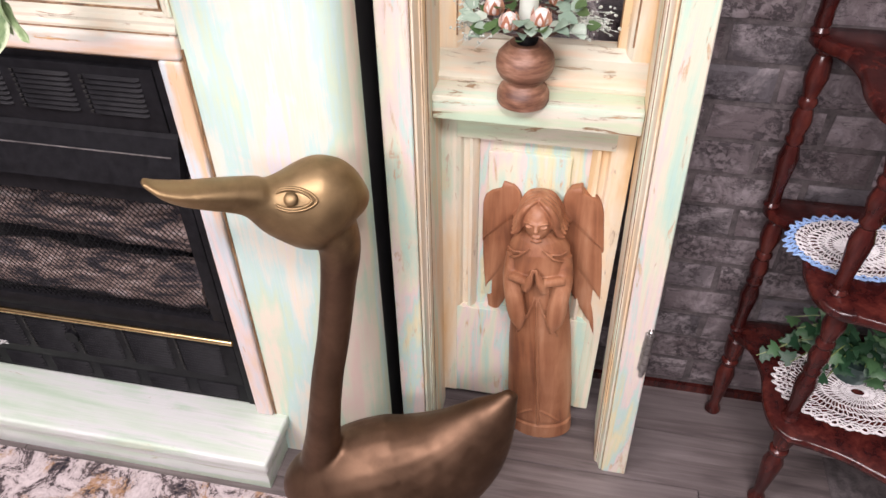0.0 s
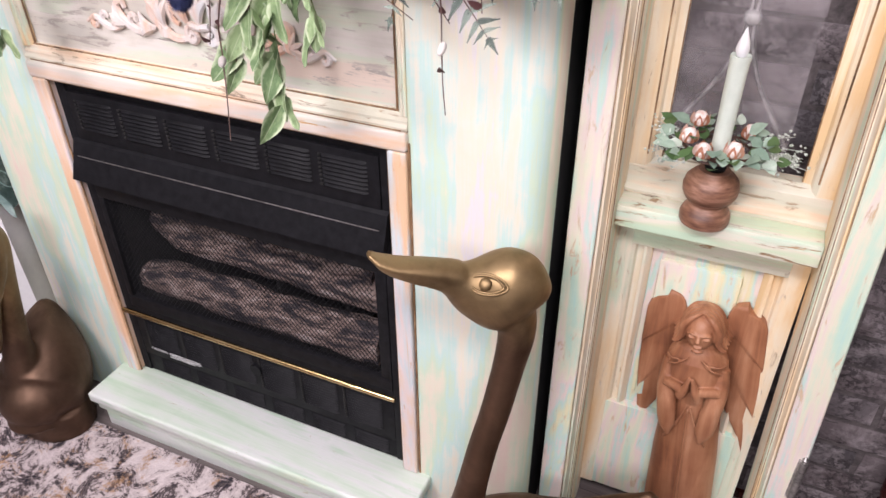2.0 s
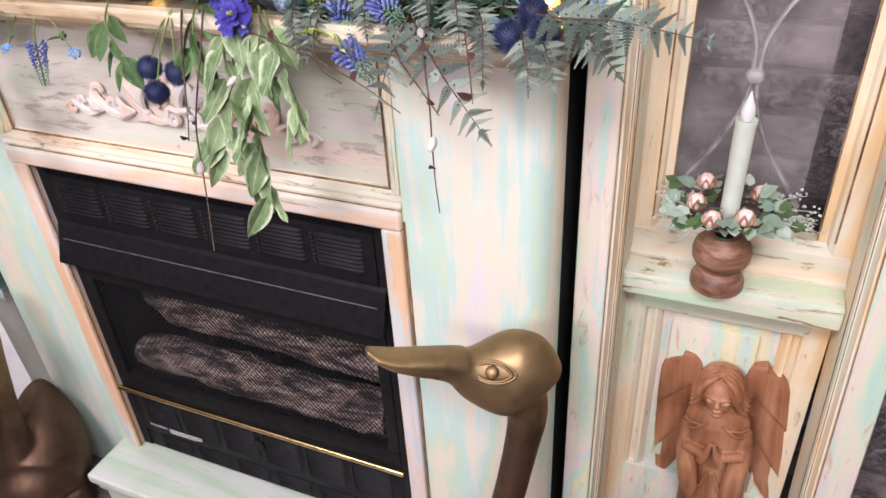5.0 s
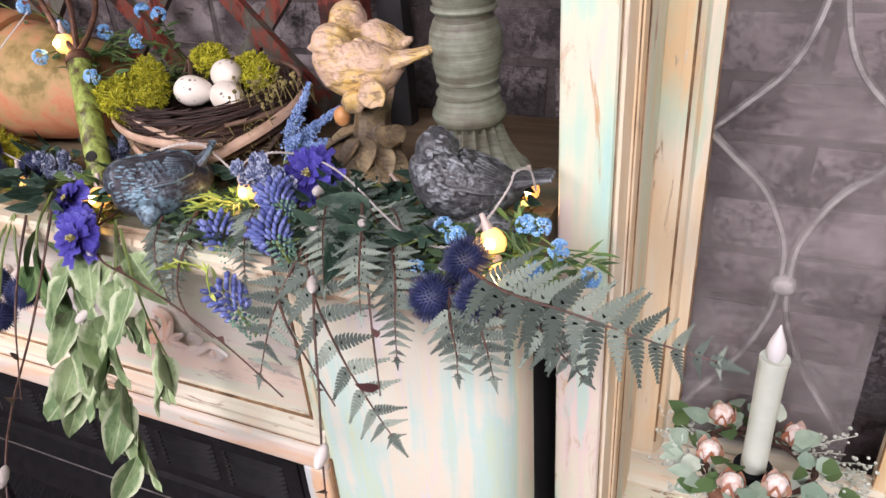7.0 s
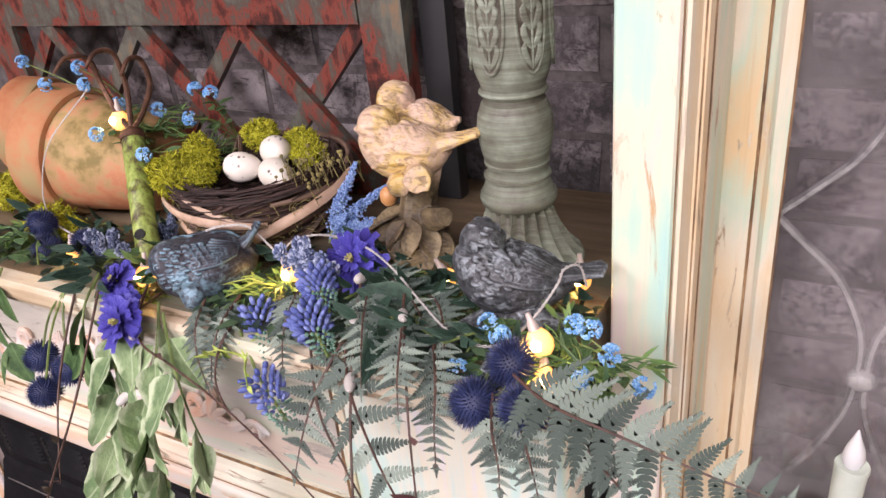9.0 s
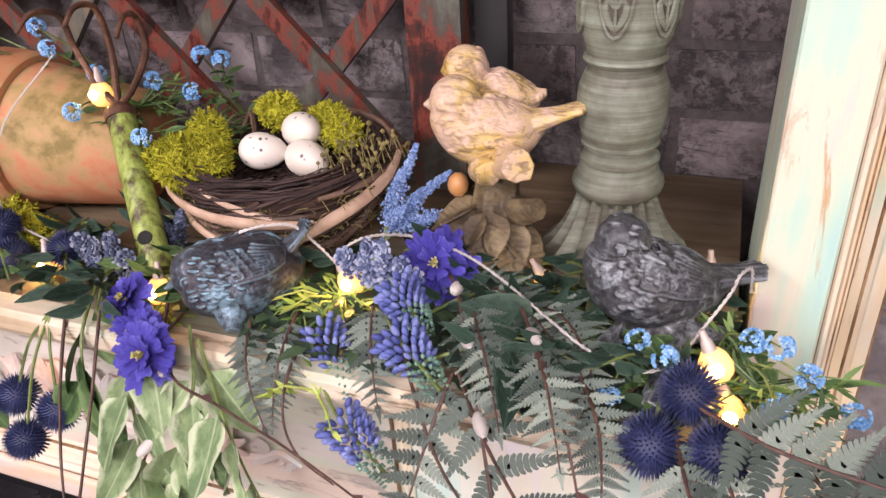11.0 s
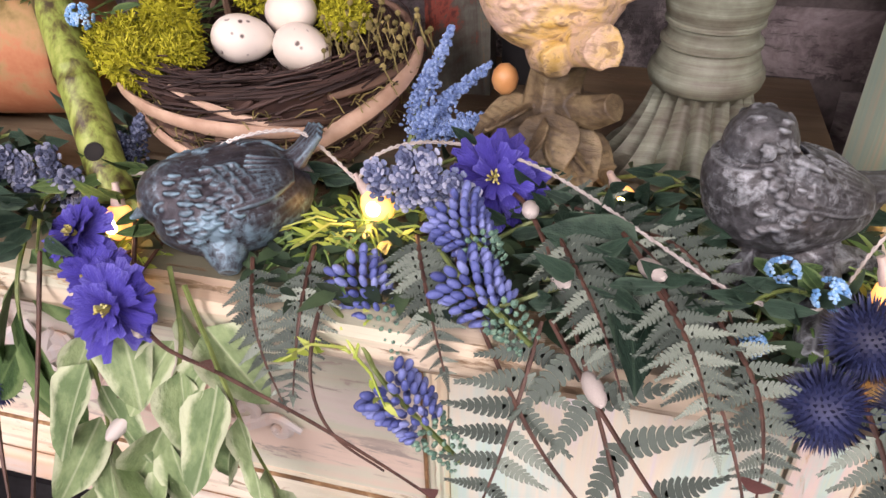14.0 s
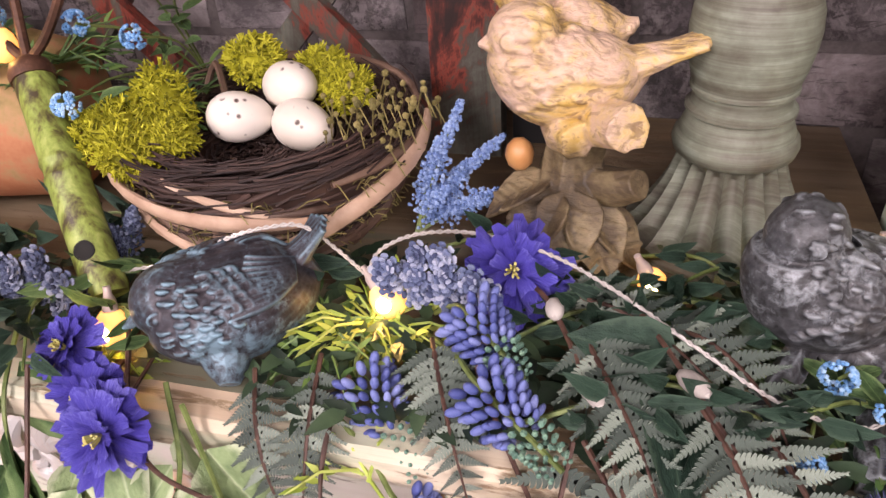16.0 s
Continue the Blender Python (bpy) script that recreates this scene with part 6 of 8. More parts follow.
# ---- bird figurines ----
def bird_shape(body, head, beak, tail, wing, m, tail_w=0.012, fine=1.0):
    """A plump cast bird, facing +x before m: body stations, head ball, beak tip, tail ends, feather relief on the flanks."""
    bm = bmesh.new()
    tube(bm, [(x, 0, z) for x, z, _ in body], [r for _, _, r in body], 32, (0, 0, 1), n=5)
    (hx, hz), hr = head
    ball(bm, (hx, 0, hz), (hr, hr * 0.95, hr), 3)
    tree = BVHTree.FromBMesh(bm)
    bk = Vector(beak)
    b0 = Vector((hx, 0, hz))
    way = (bk - b0).normalized()
    tube(bm, [b0 + way * hr * 0.72, b0 + way * hr * 0.98, bk], [(0.0075, 0.0065), (0.0058, 0.0048), (0.0008, 0.0008)], 12, n=3)

    def on(x, v, q, lift):
        out, up = Vector((0, q * 0.80, 0.60)), Vector((0, -q * 0.60, 0.80))
        hit, _, _, _ = tree.ray_cast(Vector((x, 0, 0)) + up * v + out * 0.2, -out)
        return hit + out * lift if hit else None

    def ridge(pts, q, r):
        found = [p for p in (on(x, z, q, r * 0.45) for x, z in ((v.x, v.z) for v in smooth_path([(a, 0, b) for a, b in pts], 6))) if p]
        if len(found) > 3:
            tube(bm, found, [r * 0.6, r, r, r * 0.5], 8)
    wx, wz, tx, tz, drop = wing
    yaw = math.atan2(way.y, way.x)
    for q in (-1, 1):
        e = b0 + Matrix.Rotation(yaw, 3, "Z") @ Vector((hr * 0.42, q * hr * 0.84, hr * 0.16))
        ball(bm, e, hr * 0.13, 2)
        tube(bm, [e + Matrix.Rotation(yaw, 3, "Z") @ Vector((hr * 0.20 * math.cos(a), 0, hr * 0.17 * math.sin(a))) for a in (i * math.pi / 6 for i in range(13))], 0.0012, 5)
        # long flight feathers, swept to the tail root
        for k in range(11):
            f = k / 10
            x0, z0 = wx - 0.020 * f * fine, wz + 0.010 - (drop + 0.006) * (1 - f) * 1.3
            ridge([(x0, z0), ((x0 + tx) / 2, (z0 + tz) / 2 - 0.008 * (1 - f) - 0.002), (tx + 0.004 * (1 - f), tz - 0.014 * (1 - f))], q, 0.0019 * fine)
        # shoulder coverts in scalloped rows
        for row in range(3):
            for k in range(5):
                cx, cz = wx + 0.006 - 0.007 * row - 0.0025 * k, wz + 0.005 - drop * (k + 0.3) / 4
                ridge([(cx + 0.004, cz + 0.003), (cx - 0.003, cz + 0.002), (cx - 0.004, cz - 0.003), (cx + 0.002, cz - 0.004)], q, 0.0019 * fine)
        # breast and nape tufts
        rnd = random.Random(int(wx * 9000) + q)
        for k in range(46):
            x, z = rnd.uniform(wx - 0.004, hx + hr * 0.6), rnd.uniform(wz - drop - 0.016, hz + hr * 0.4)
            ridge([(x, z), (x - 0.003, z - 0.0015), (x - 0.007, z - 0.002)], q, 0.0017 * fine)
    a, b = Vector(tail[0]), Vector(tail[1])
    for k in range(5):
        o = (k - 2) / 2
        up = -abs(o) * 0.002
        tube(bm, [a + Vector((0, o * tail_w * 0.5, up)), a.lerp(b, 0.5) + Vector((0, o * tail_w * 0.55, up)), b + Vector((abs(o) * 0.004, o * tail_w * 0.75, up))], [(0.0090, 0.0085), (0.0042, 0.0042), (0.0034, 0.0024)], 8, n=3)
    bmesh.ops.transform(bm, matrix=m, verts=bm.verts)
    return bm


def join(bm, other):
    """Add another mesh's shells to bm."""
    me = bpy.data.meshes.new("shell")
    other.to_mesh(me)
    other.free()
    bm.from_mesh(me)
    bpy.data.meshes.remove(me)
    return bm


def heading(x, y):
    return math.degrees(math.atan2(y, x))


BLUE_BODY = [(-0.054, 0.008, (0.010, 0.010)), (-0.038, 0.001, (0.030, 0.025)), (-0.012, -0.003, (0.043, 0.032)), (0.012, -0.003, (0.043, 0.032)), (0.032, 0.002, (0.034, 0.029)), (0.045, 0.006, (0.020, 0.020)), (0.050, 0.007, (0.006, 0.006))]
bm = bird_shape(BLUE_BODY, ((0.032, 0.008), 0.0235), (0.0625, 0.0, -0.001), ((-0.036, 0, 0.008), (-0.066, 0, 0.035)), (0.006, 0.008, -0.042, 0.010, 0.020), pose(0, 0, 0.034, 0, 0, heading(-0.77, -0.64)))
tube(bm, [(0.010, -0.030, 0.018), (0.016, -0.040, 0.010), (0.018, -0.045, 0.006)], [0.018, 0.011, 0.006], 12)
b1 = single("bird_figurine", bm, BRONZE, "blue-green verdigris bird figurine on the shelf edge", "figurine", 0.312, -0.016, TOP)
fuse(b1, 0.00085, 0)

GREY_BODY = [(-0.056, -0.006, (0.010, 0.009)), (-0.038, -0.009, (0.024, 0.021)), (-0.012, -0.007, (0.033, 0.030)), (0.012, -0.002, (0.034, 0.033)), (0.024, 0.014, (0.027, 0.027)), (0.026, 0.026, (0.021, 0.021))]
bm = bird_shape(GREY_BODY, ((0.022, 0.031), 0.0205), (-0.004, 0.024, 0.024), ((-0.042, 0, -0.002), (-0.086, 0, 0.004)), (0.004, 0.006, -0.046, -0.002, 0.018), pose(0, 0, 0.057, 0, 0, heading(-0.94, -0.34)), 0.015)
tube(bm, [(0.006, 0.000, 0.030), (-0.010, -0.016, 0.024), (-0.032, -0.058, 0.018), (-0.055, -0.076, 0.016)], [0.008, 0.008, 0.008, 0.005], 10, n=4, wob=0.4)
tube(bm, [(-0.030, -0.056, 0.018), (-0.037, -0.084, 0.014)], [0.0075, 0.006], 10, wob=0.4)
tube(bm, [(0.026, -0.018, 0.022), (0.024, -0.05, 0.014), (0.017, -0.092, 0.006)], [0.010, 0.011, 0.011], 10, n=3, wob=0.4)
tube(bm, [(-0.002, -0.016, 0.020), (0.026, -0.018, 0.024), (0.062, 0.000, 0.016)], [0.008, 0.010, 0.006], 10, n=4, wob=0.4)
for x in (0.0, 0.016):
    tube(bm, [(x, -0.004, 0.030), (x + 0.002, -0.016, 0.022)], [0.005, 0.0035], 8)
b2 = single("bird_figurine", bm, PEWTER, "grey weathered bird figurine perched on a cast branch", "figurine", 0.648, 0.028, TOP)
fuse(b2, 0.00095, 0)

# two yellow birds on a stump
YELLOW_BODY = [(-0.044, -0.001, (0.010, 0.009)), (-0.028, -0.006, (0.023, 0.021)), (-0.006, -0.008, (0.030, 0.029)), (0.014, -0.004, (0.030, 0.030)), (0.027, 0.008, (0.025, 0.025)), (0.031, 0.018, (0.018, 0.018))]
bm = bird_shape(YELLOW_BODY, ((0.028, 0.019), 0.0215), (0.055, 0.0, 0.016), ((-0.036, 0, 0.002), (-0.083, 0, 0.015)), (0.000, 0.004, -0.040, 0.000, 0.014), pose(-0.006, 0.004, 0.134, 0, 0, heading(-0.977, -0.21)), 0.013)
join(bm, bird_shape([(x * 0.8, z * 0.8, (a * 0.85, b * 0.9)) for x, z, (a, b) in YELLOW_BODY], ((0.028, 0.024), 0.0195), (0.050, 0.0, 0.021), ((-0.030, 0, 0.0), (-0.044, 0, 0.002)), (0.000, 0.004, -0.032, 0.000, 0.012), pose(-0.012, 0.050, 0.144, 0, 0, heading(-0.985, -0.15)), 0.010))
tube(bm, [(0.0, 0.002, 0.0), (0.0, 0.002, 0.03), (-0.002, 0.008, 0.065), (0.002, 0.012, 0.090), (-0.002, 0.014, 0.114)], [(0.046, 0.040), (0.032, 0.030), (0.018, 0.018), (0.019, 0.019), (0.026, 0.024)], 18, n=4, wob=0.35)
tube(bm, [(-0.004, 0.02, 0.100), (0.016, -0.016, 0.108), (0.033, -0.044, 0.116)], [0.016, 0.0135, 0.0125], 14, wob=0.3)
tube(bm, [(-0.010, 0.006, 0.098), (-0.004, -0.022, 0.100), (0.004, -0.034, 0.102)], [0.014, 0.0115, 0.010], 12, wob=0.3)
tube(bm, [(0.008, 0.006, 0.050), (0.032, -0.010, 0.060), (0.042, -0.016, 0.066)], [0.014, 0.011, 0.009], 10, wob=0.3)
for a, z, L, w, dz in ((3.5, 0.060, 0.052, 0.040, -0.35), (4.1, 0.056, 0.058, 0.046, -0.7), (4.75, 0.058, 0.055, 0.044, -0.8), (5.3, 0.048, 0.056, 0.044, -0.8), (4.4, 0.034, 0.052, 0.046, -0.6), (5.8, 0.040, 0.052, 0.040, -0.6), (3.0, 0.050, 0.045, 0.036, -0.5), (3.75, 0.036, 0.050, 0.042, -0.5)):
    b0, d = Vector((0.014 * math.cos(a), 0.014 * math.sin(a), z)), Vector((math.cos(a), math.sin(a), dz)).normalized()
    leaf(bm, b0, d, (0, 0, 1), L, w, 0.18, 0.30, 7)
    side = d.cross(Vector((0, 0, 1))).normalized()
    n = side.cross(d).normalized()
    tube(bm, [b0, b0 + d * L * 0.5 - n * 0.002, b0 + d * L * 0.95 - n * 0.008], 0.0012, 5)
    for k in (0.25, 0.45, 0.65):
        for q in (-1, 1):
            p = b0 + d * (L * k) - n * (0.18 * L * k * k - 0.0008)
            tube(bm, [p, p + d * 0.006 + side * (q * w * 0.30) + n * 0.003], 0.0008, 4)
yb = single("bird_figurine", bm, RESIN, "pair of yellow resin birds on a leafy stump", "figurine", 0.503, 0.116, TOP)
md = yb.modifiers.new("shell", "SOLIDIFY")
md.thickness, md.offset = 0.0024, 0
fuse(yb, 0.00105, 0)
ball(bm := bmesh.new(), (0, 0, 0), (0.010, 0.010, 0.012), 2)
single("acorn", bm, rgb("acorn", (0.28, 0.10, 0.03), (0.46, 0.20, 0.07), (0.54, 0.28, 0.11), rough=0.4), "small orange-brown acorn ornament against the stump", "acorn", 0.466, 0.120, 1.418)

# ---- garland of artificial flowers and leaves ----
def unit_leaf(n=5, shape=0.45, curl=0.2, fold=0.18, wave=0.0):
    """Leaf blade of length 1 and width 1 along +x, facing +z."""
    bm = bmesh.new()
    rows = []
    for i in range(n + 1):
        t = i / n
        w = 0.5 * math.sin(math.pi * t ** (shape + 0.25)) ** 0.85 if 0 < i < n else 0
        z = -curl * t * t
        if not w:
            rows.append([bm.verts.new((t, 0, z))])
        else:
            k = wave * math.sin(t * 9)
            rows.append([bm.verts.new((t, -w, z + fold * w + k)), bm.verts.new((t, 0, z)), bm.verts.new((t, w, z + fold * w - k))])
    for a, b in zip(rows, rows[1:]):
        if len(a) == 1:
            bm.faces.new((a[0], b[0], b[1])), bm.faces.new((a[0], b[1], b[2]))
        elif len(b) == 1:
            bm.faces.new((a[0], b[0], a[1])), bm.faces.new((a[1], b[0], a[2]))
        else:
            bm.faces.new((a[0], b[0], b[1], a[1])), bm.faces.new((a[1], b[1], b[2], a[2]))
    return bm


def unit_pinna(n=11):
    """A deeply lobed fern leaflet of length 1 and width 1 along +x."""
    bm = bmesh.new()
    mid = [bm.verts.new((i / n, 0, -0.14 * (i / n) ** 2)) for i in range(n + 1)]
    for s in (-1, 1):
        for i in range(n):
            t0, t1 = i / n, (i + 1) / n
            w = 0.5 * (0.55 + 0.45 * math.sin(math.pi * min(1, t0 + 0.30))) * (1 - 0.72 * t0 ** 1.6)
            z = -0.14 * t1 * t1
            a = bm.verts.new((t0 + 0.08 / n, s * w * 0.50, z + 0.03))
            b = bm.verts.new((t0 + 1.02 / n, s * w * 0.52, z + 0.03))
            c = bm.verts.new((t0 + 1.30 / n, s * w * 0.86, z + 0.05))
            d = bm.verts.new((t0 + 0.98 / n, s * w * 1.06, z + 0.02 * (i % 3)))
            e = bm.verts.new((t0 + 0.46 / n, s * w * 0.88, z + 0.045))
            for ve in ((mid[i], mid[i + 1], b, a), (a, b, c, d), (a, d, e)):
                bm.faces.new(ve if s > 0 else ve[::-1])
    return bm


def shared(bm, material):
    me = mesh_of(bm, material)
    return me


def place(name, me, parent, base, way, normal, sx, sy, sz=None):
    way, normal = Vector(way).normalized(), Vector(normal)
    y = normal.cross(way)
    if y.length < 1e-4:
        y = Vector((0.3, 0.8, 0.5)).cross(way)
    y.normalize()
    z = way.cross(y)
    m = Matrix((way, y, z)).transposed().to_4x4()
    m.translation = Vector(base)
    ob = new(name, me)
    ob.parent = parent
    ob.matrix_basis = m @ Matrix.Diagonal((sx, sy, sz or (sx + sy) / 2, 1))
    return ob


PINNA = shared(unit_pinna(), FERN)
VLEAF = [shared(unit_leaf(8, 0.42, c, f, w), LEAF_VAR) for c, f, w in ((0.12, 0.25, 0.04), (0.38, 0.45, 0.05), (-0.15, 0.3, 0.06), (0.25, -0.25, 0.05))]
GLEAF = [shared(unit_leaf(5, 0.5, c, 0.2), LEAF_GREEN) for c in (0.1, 0.3)]
DLEAF = [shared(unit_leaf(5, 0.42, c, 0.25), LEAF_DARK) for c in (0.1, 0.25)]
REDLEAF = shared(unit_leaf(5, 0.45, 0.1, 0.2), rgb("maroon_leaf", (0.05, 0.015, 0.016), (0.10, 0.04, 0.038), (0.15, 0.07, 0.06)))


def along(pts, n=10):
    p = smooth_path(pts, n)
    return p


def sample(path, t):
    f = t * (len(path) - 1)
    i = min(int(f), len(path) - 2)
    return path[i].lerp(path[i + 1], f - i), (path[i + 1] - path[i]).normalized()


def local(pts):
    """Points relative to the first one."""
    b = Vector(pts[0])
    return b, [Vector(p) - b for p in pts]


FERN_LABEL = "grey-green fabric fern frond in the garland"


def fern(pts, n, size, face=(0.1, -0.8, 0.7), seed=0, start=0.12, wid=0.34):
    size *= 0.92
    n = max(8, int(n * 0.86))
    b, rel = local(pts)
    t = thing("fern_frond", *b, FERN_LABEL, "fern", "fern fronds in the garland")
    path = along(rel)
    part("stem", tube(bmesh.new(), path, [0.0016, 0.0006], 5), STEM, t)
    rnd = random.Random(seed)
    face = Vector(face)
    for i in range(n):
        f = start + (1 - start) * i / (n - 1)
        p, d = sample(path, min(f, 0.999))
        s = d.cross(face).normalized()
        k = size * (0.45 + 0.55 * math.sin(math.pi * min(1, 0.25 + 0.62 * f))) * (1 - 0.62 * f ** 2.5)
        for q in (-1, 1):
            way = (s * q + d * rnd.uniform(0.28, 0.55) + face * rnd.uniform(-0.25, 0.12)).normalized()
            place("leaflet", PINNA, t, p, way, face + s * q * 0.2, k * rnd.uniform(0.85, 1.1), k * wid)
    place("leaflet", PINNA, t, path[-1] - (path[-1] - path[-3]) * 0.5, path[-1] - path[-3], face, size * 0.5, size * 0.2)
    return t


# right frond reaching over the door post
fern([(0.690, -0.070, 1.372), (0.735, -0.105, 1.380), (0.795, -0.128, 1.387), (0.845, -0.136, 1.383), (0.893, -0.134, 1.374)], 16, 0.056, (0.05, -0.55, 0.85), 1, 0.16)
# sprays hanging over the front
fern([(0.530, -0.070, 1.362), (0.560, -0.110, 1.345), (0.600, -0.140, 1.310), (0.635, -0.158, 1.280), (0.656, -0.165, 1.258)], 11, 0.052, (0.1, -0.9, 0.5), 2)
fern([(0.525, -0.070, 1.360), (0.520, -0.105, 1.335), (0.512, -0.125, 1.300), (0.500, -0.135, 1.255)], 9, 0.044, (0.0, -0.95, 0.4), 3)
fern([(0.695, -0.080, 1.362), (0.712, -0.105, 1.350), (0.724, -0.118, 1.330), (0.731, -0.124, 1.308)], 9, 0.036, (0.0, -0.95, 0.4), 5)
fern([(0.680, -0.085, 1.360), (0.690, -0.110, 1.345), (0.698, -0.120, 1.325), (0.700, -0.124, 1.302)], 9, 0.034, (0.0, -0.95, 0.4), 6)
fern([(0.745, -0.105, 1.380), (0.768, -0.122, 1.365), (0.786, -0.126, 1.348), (0.803, -0.124, 1.328)], 9, 0.036, (0.0, -0.9, 0.5), 7)
fern([(0.345, -0.055, 1.362), (0.358, -0.085, 1.350), (0.368, -0.100, 1.328), (0.380, -0.108, 1.300)], 14, 0.025, (0.1, -0.8, 0.6), 8)
fern([(0.380, -0.040, 1.366), (0.388, -0.080, 1.356), (0.390, -0.100, 1.335), (0.388, -0.108, 1.308)], 15, 0.027, (0.1, -0.8, 0.6), 9)
fern([(0.440, -0.020, 1.370), (0.452, -0.050, 1.368), (0.466, -0.080, 1.358), (0.478, -0.100, 1.340)], 15, 0.030, (0.1, -0.6, 0.8), 10)
fern([(0.520, -0.010, 1.385), (0.540, -0.050, 1.382), (0.556, -0.080, 1.374), (0.572, -0.110, 1.352)], 16, 0.033, (0.1, -0.5, 0.85), 11)
fern([(0.575, -0.040, 1.382), (0.595, -0.080, 1.378), (0.606, -0.105, 1.368), (0.616, -0.125, 1.345)], 15, 0.031, (0.1, -0.6, 0.8), 12)
fern([(0.610, -0.050, 1.372), (0.632, -0.090, 1.360), (0.640, -0.112, 1.335), (0.642, -0.120, 1.300)], 14, 0.030, (0.1, -0.85, 0.5), 17)


fern([(0.500, 0.030, 1.372), (0.535, 0.010, 1.384), (0.570, -0.015, 1.382), (0.600, -0.040, 1.368)], 14, 0.030, (0.1, -0.5, 0.85), 21)
fern([(0.560, 0.020, 1.368), (0.590, -0.005, 1.378), (0.615, -0.040, 1.374), (0.630, -0.075, 1.356)], 14, 0.030, (0.1, -0.55, 0.8), 22)


def vine(pts, leaves, size, label, seed, meshes=VLEAF, stem=STEM_GREEN, width=0.60, group="hanging vines of the garland", droop=0.9, name="leaf_vine", category="vine", spread_out=1.0):
    b, rel = local(pts)
    t = thing(name, *b, label, category, group)
    path = along(rel)
    part("stem", tube(bmesh.new(), path, [0.0017, 0.0009], 5), stem, t)
    rnd = random.Random(seed)
    for i in range(leaves):
        f = 0.08 + 0.92 * (i + rnd.uniform(0, 0.6)) / leaves
        p, d = sample(path, min(f, 0.999))
        a = i * 2.4 + rnd.uniform(-0.5, 0.5)
        out = Vector((math.cos(a), -abs(math.sin(a)) * 0.7 - 0.15, 0)) * spread_out
        way = (out * 0.75 + Vector((0, 0, -droop)) + d * 0.4 + Vector((rnd.uniform(-0.3, 0.3), 0, rnd.uniform(-0.2, 0.3)))).normalized()
        k = size * rnd.uniform(0.80, 1.30)
        q = p + way * 0.008
        part_way = Vector((rnd.uniform(-1.1, 1.1), -1, rnd.uniform(0.0, 0.7)))
        place("leaf", rnd.choice(meshes), t, q, way, part_way, k, k * width * rnd.uniform(0.7, 1.05))
    return t


VL = "hanging vine of pale green ivory-edged leaves"
vine([(0.300, -0.075, 1.362), (0.318, -0.105, 1.330), (0.305, -0.125, 1.270), (0.300, -0.130, 1.210), (0.312, -0.140, 1.150), (0.318, -0.155, 1.105)], 15, 0.062, VL, 31)
vine([(0.270, -0.080, 1.360), (0.258, -0.110, 1.325), (0.262, -0.125, 1.270), (0.250, -0.132, 1.215), (0.232, -0.135, 1.165)], 11, 0.064, VL, 32)
vine([(0.315, -0.085, 1.358), (0.345, -0.112, 1.320), (0.365, -0.125, 1.275), (0.385, -0.130, 1.225)], 8, 0.055, VL, 33)
vine([(0.180, -0.050, 1.365), (0.195, -0.090, 1.345), (0.200, -0.105, 1.315), (0.205, -0.110, 1.285)], 6, 0.060, "spray of broad green leaves over the shelf edge", 34, GLEAF)
vine([(-0.360, -0.080, 1.350), (-0.350, -0.115, 1.310), (-0.345, -0.125, 1.240), (-0.330, -0.128, 1.170), (-0.318, -0.125, 1.110)], 10, 0.058, VL, 35)
vine([(-0.370, -0.080, 1.352), (-0.395, -0.112, 1.310), (-0.415, -0.122, 1.240), (-0.440, -0.125, 1.170), (-0.425, -0.125, 1.110)], 10, 0.056, VL, 36)
vine([(-0.300, -0.080, 1.352), (-0.285, -0.110, 1.320), (-0.278, -0.122, 1.270), (-0.270, -0.122, 1.225)], 6, 0.050, VL, 37)
vine([(0.02, -0.07, 1.352), (0.04, -0.105, 1.33), (0.06, -0.115, 1.30), (0.075, -0.115, 1.28)], 7, 0.045, "small trailing green leaf spray", 38, GLEAF)

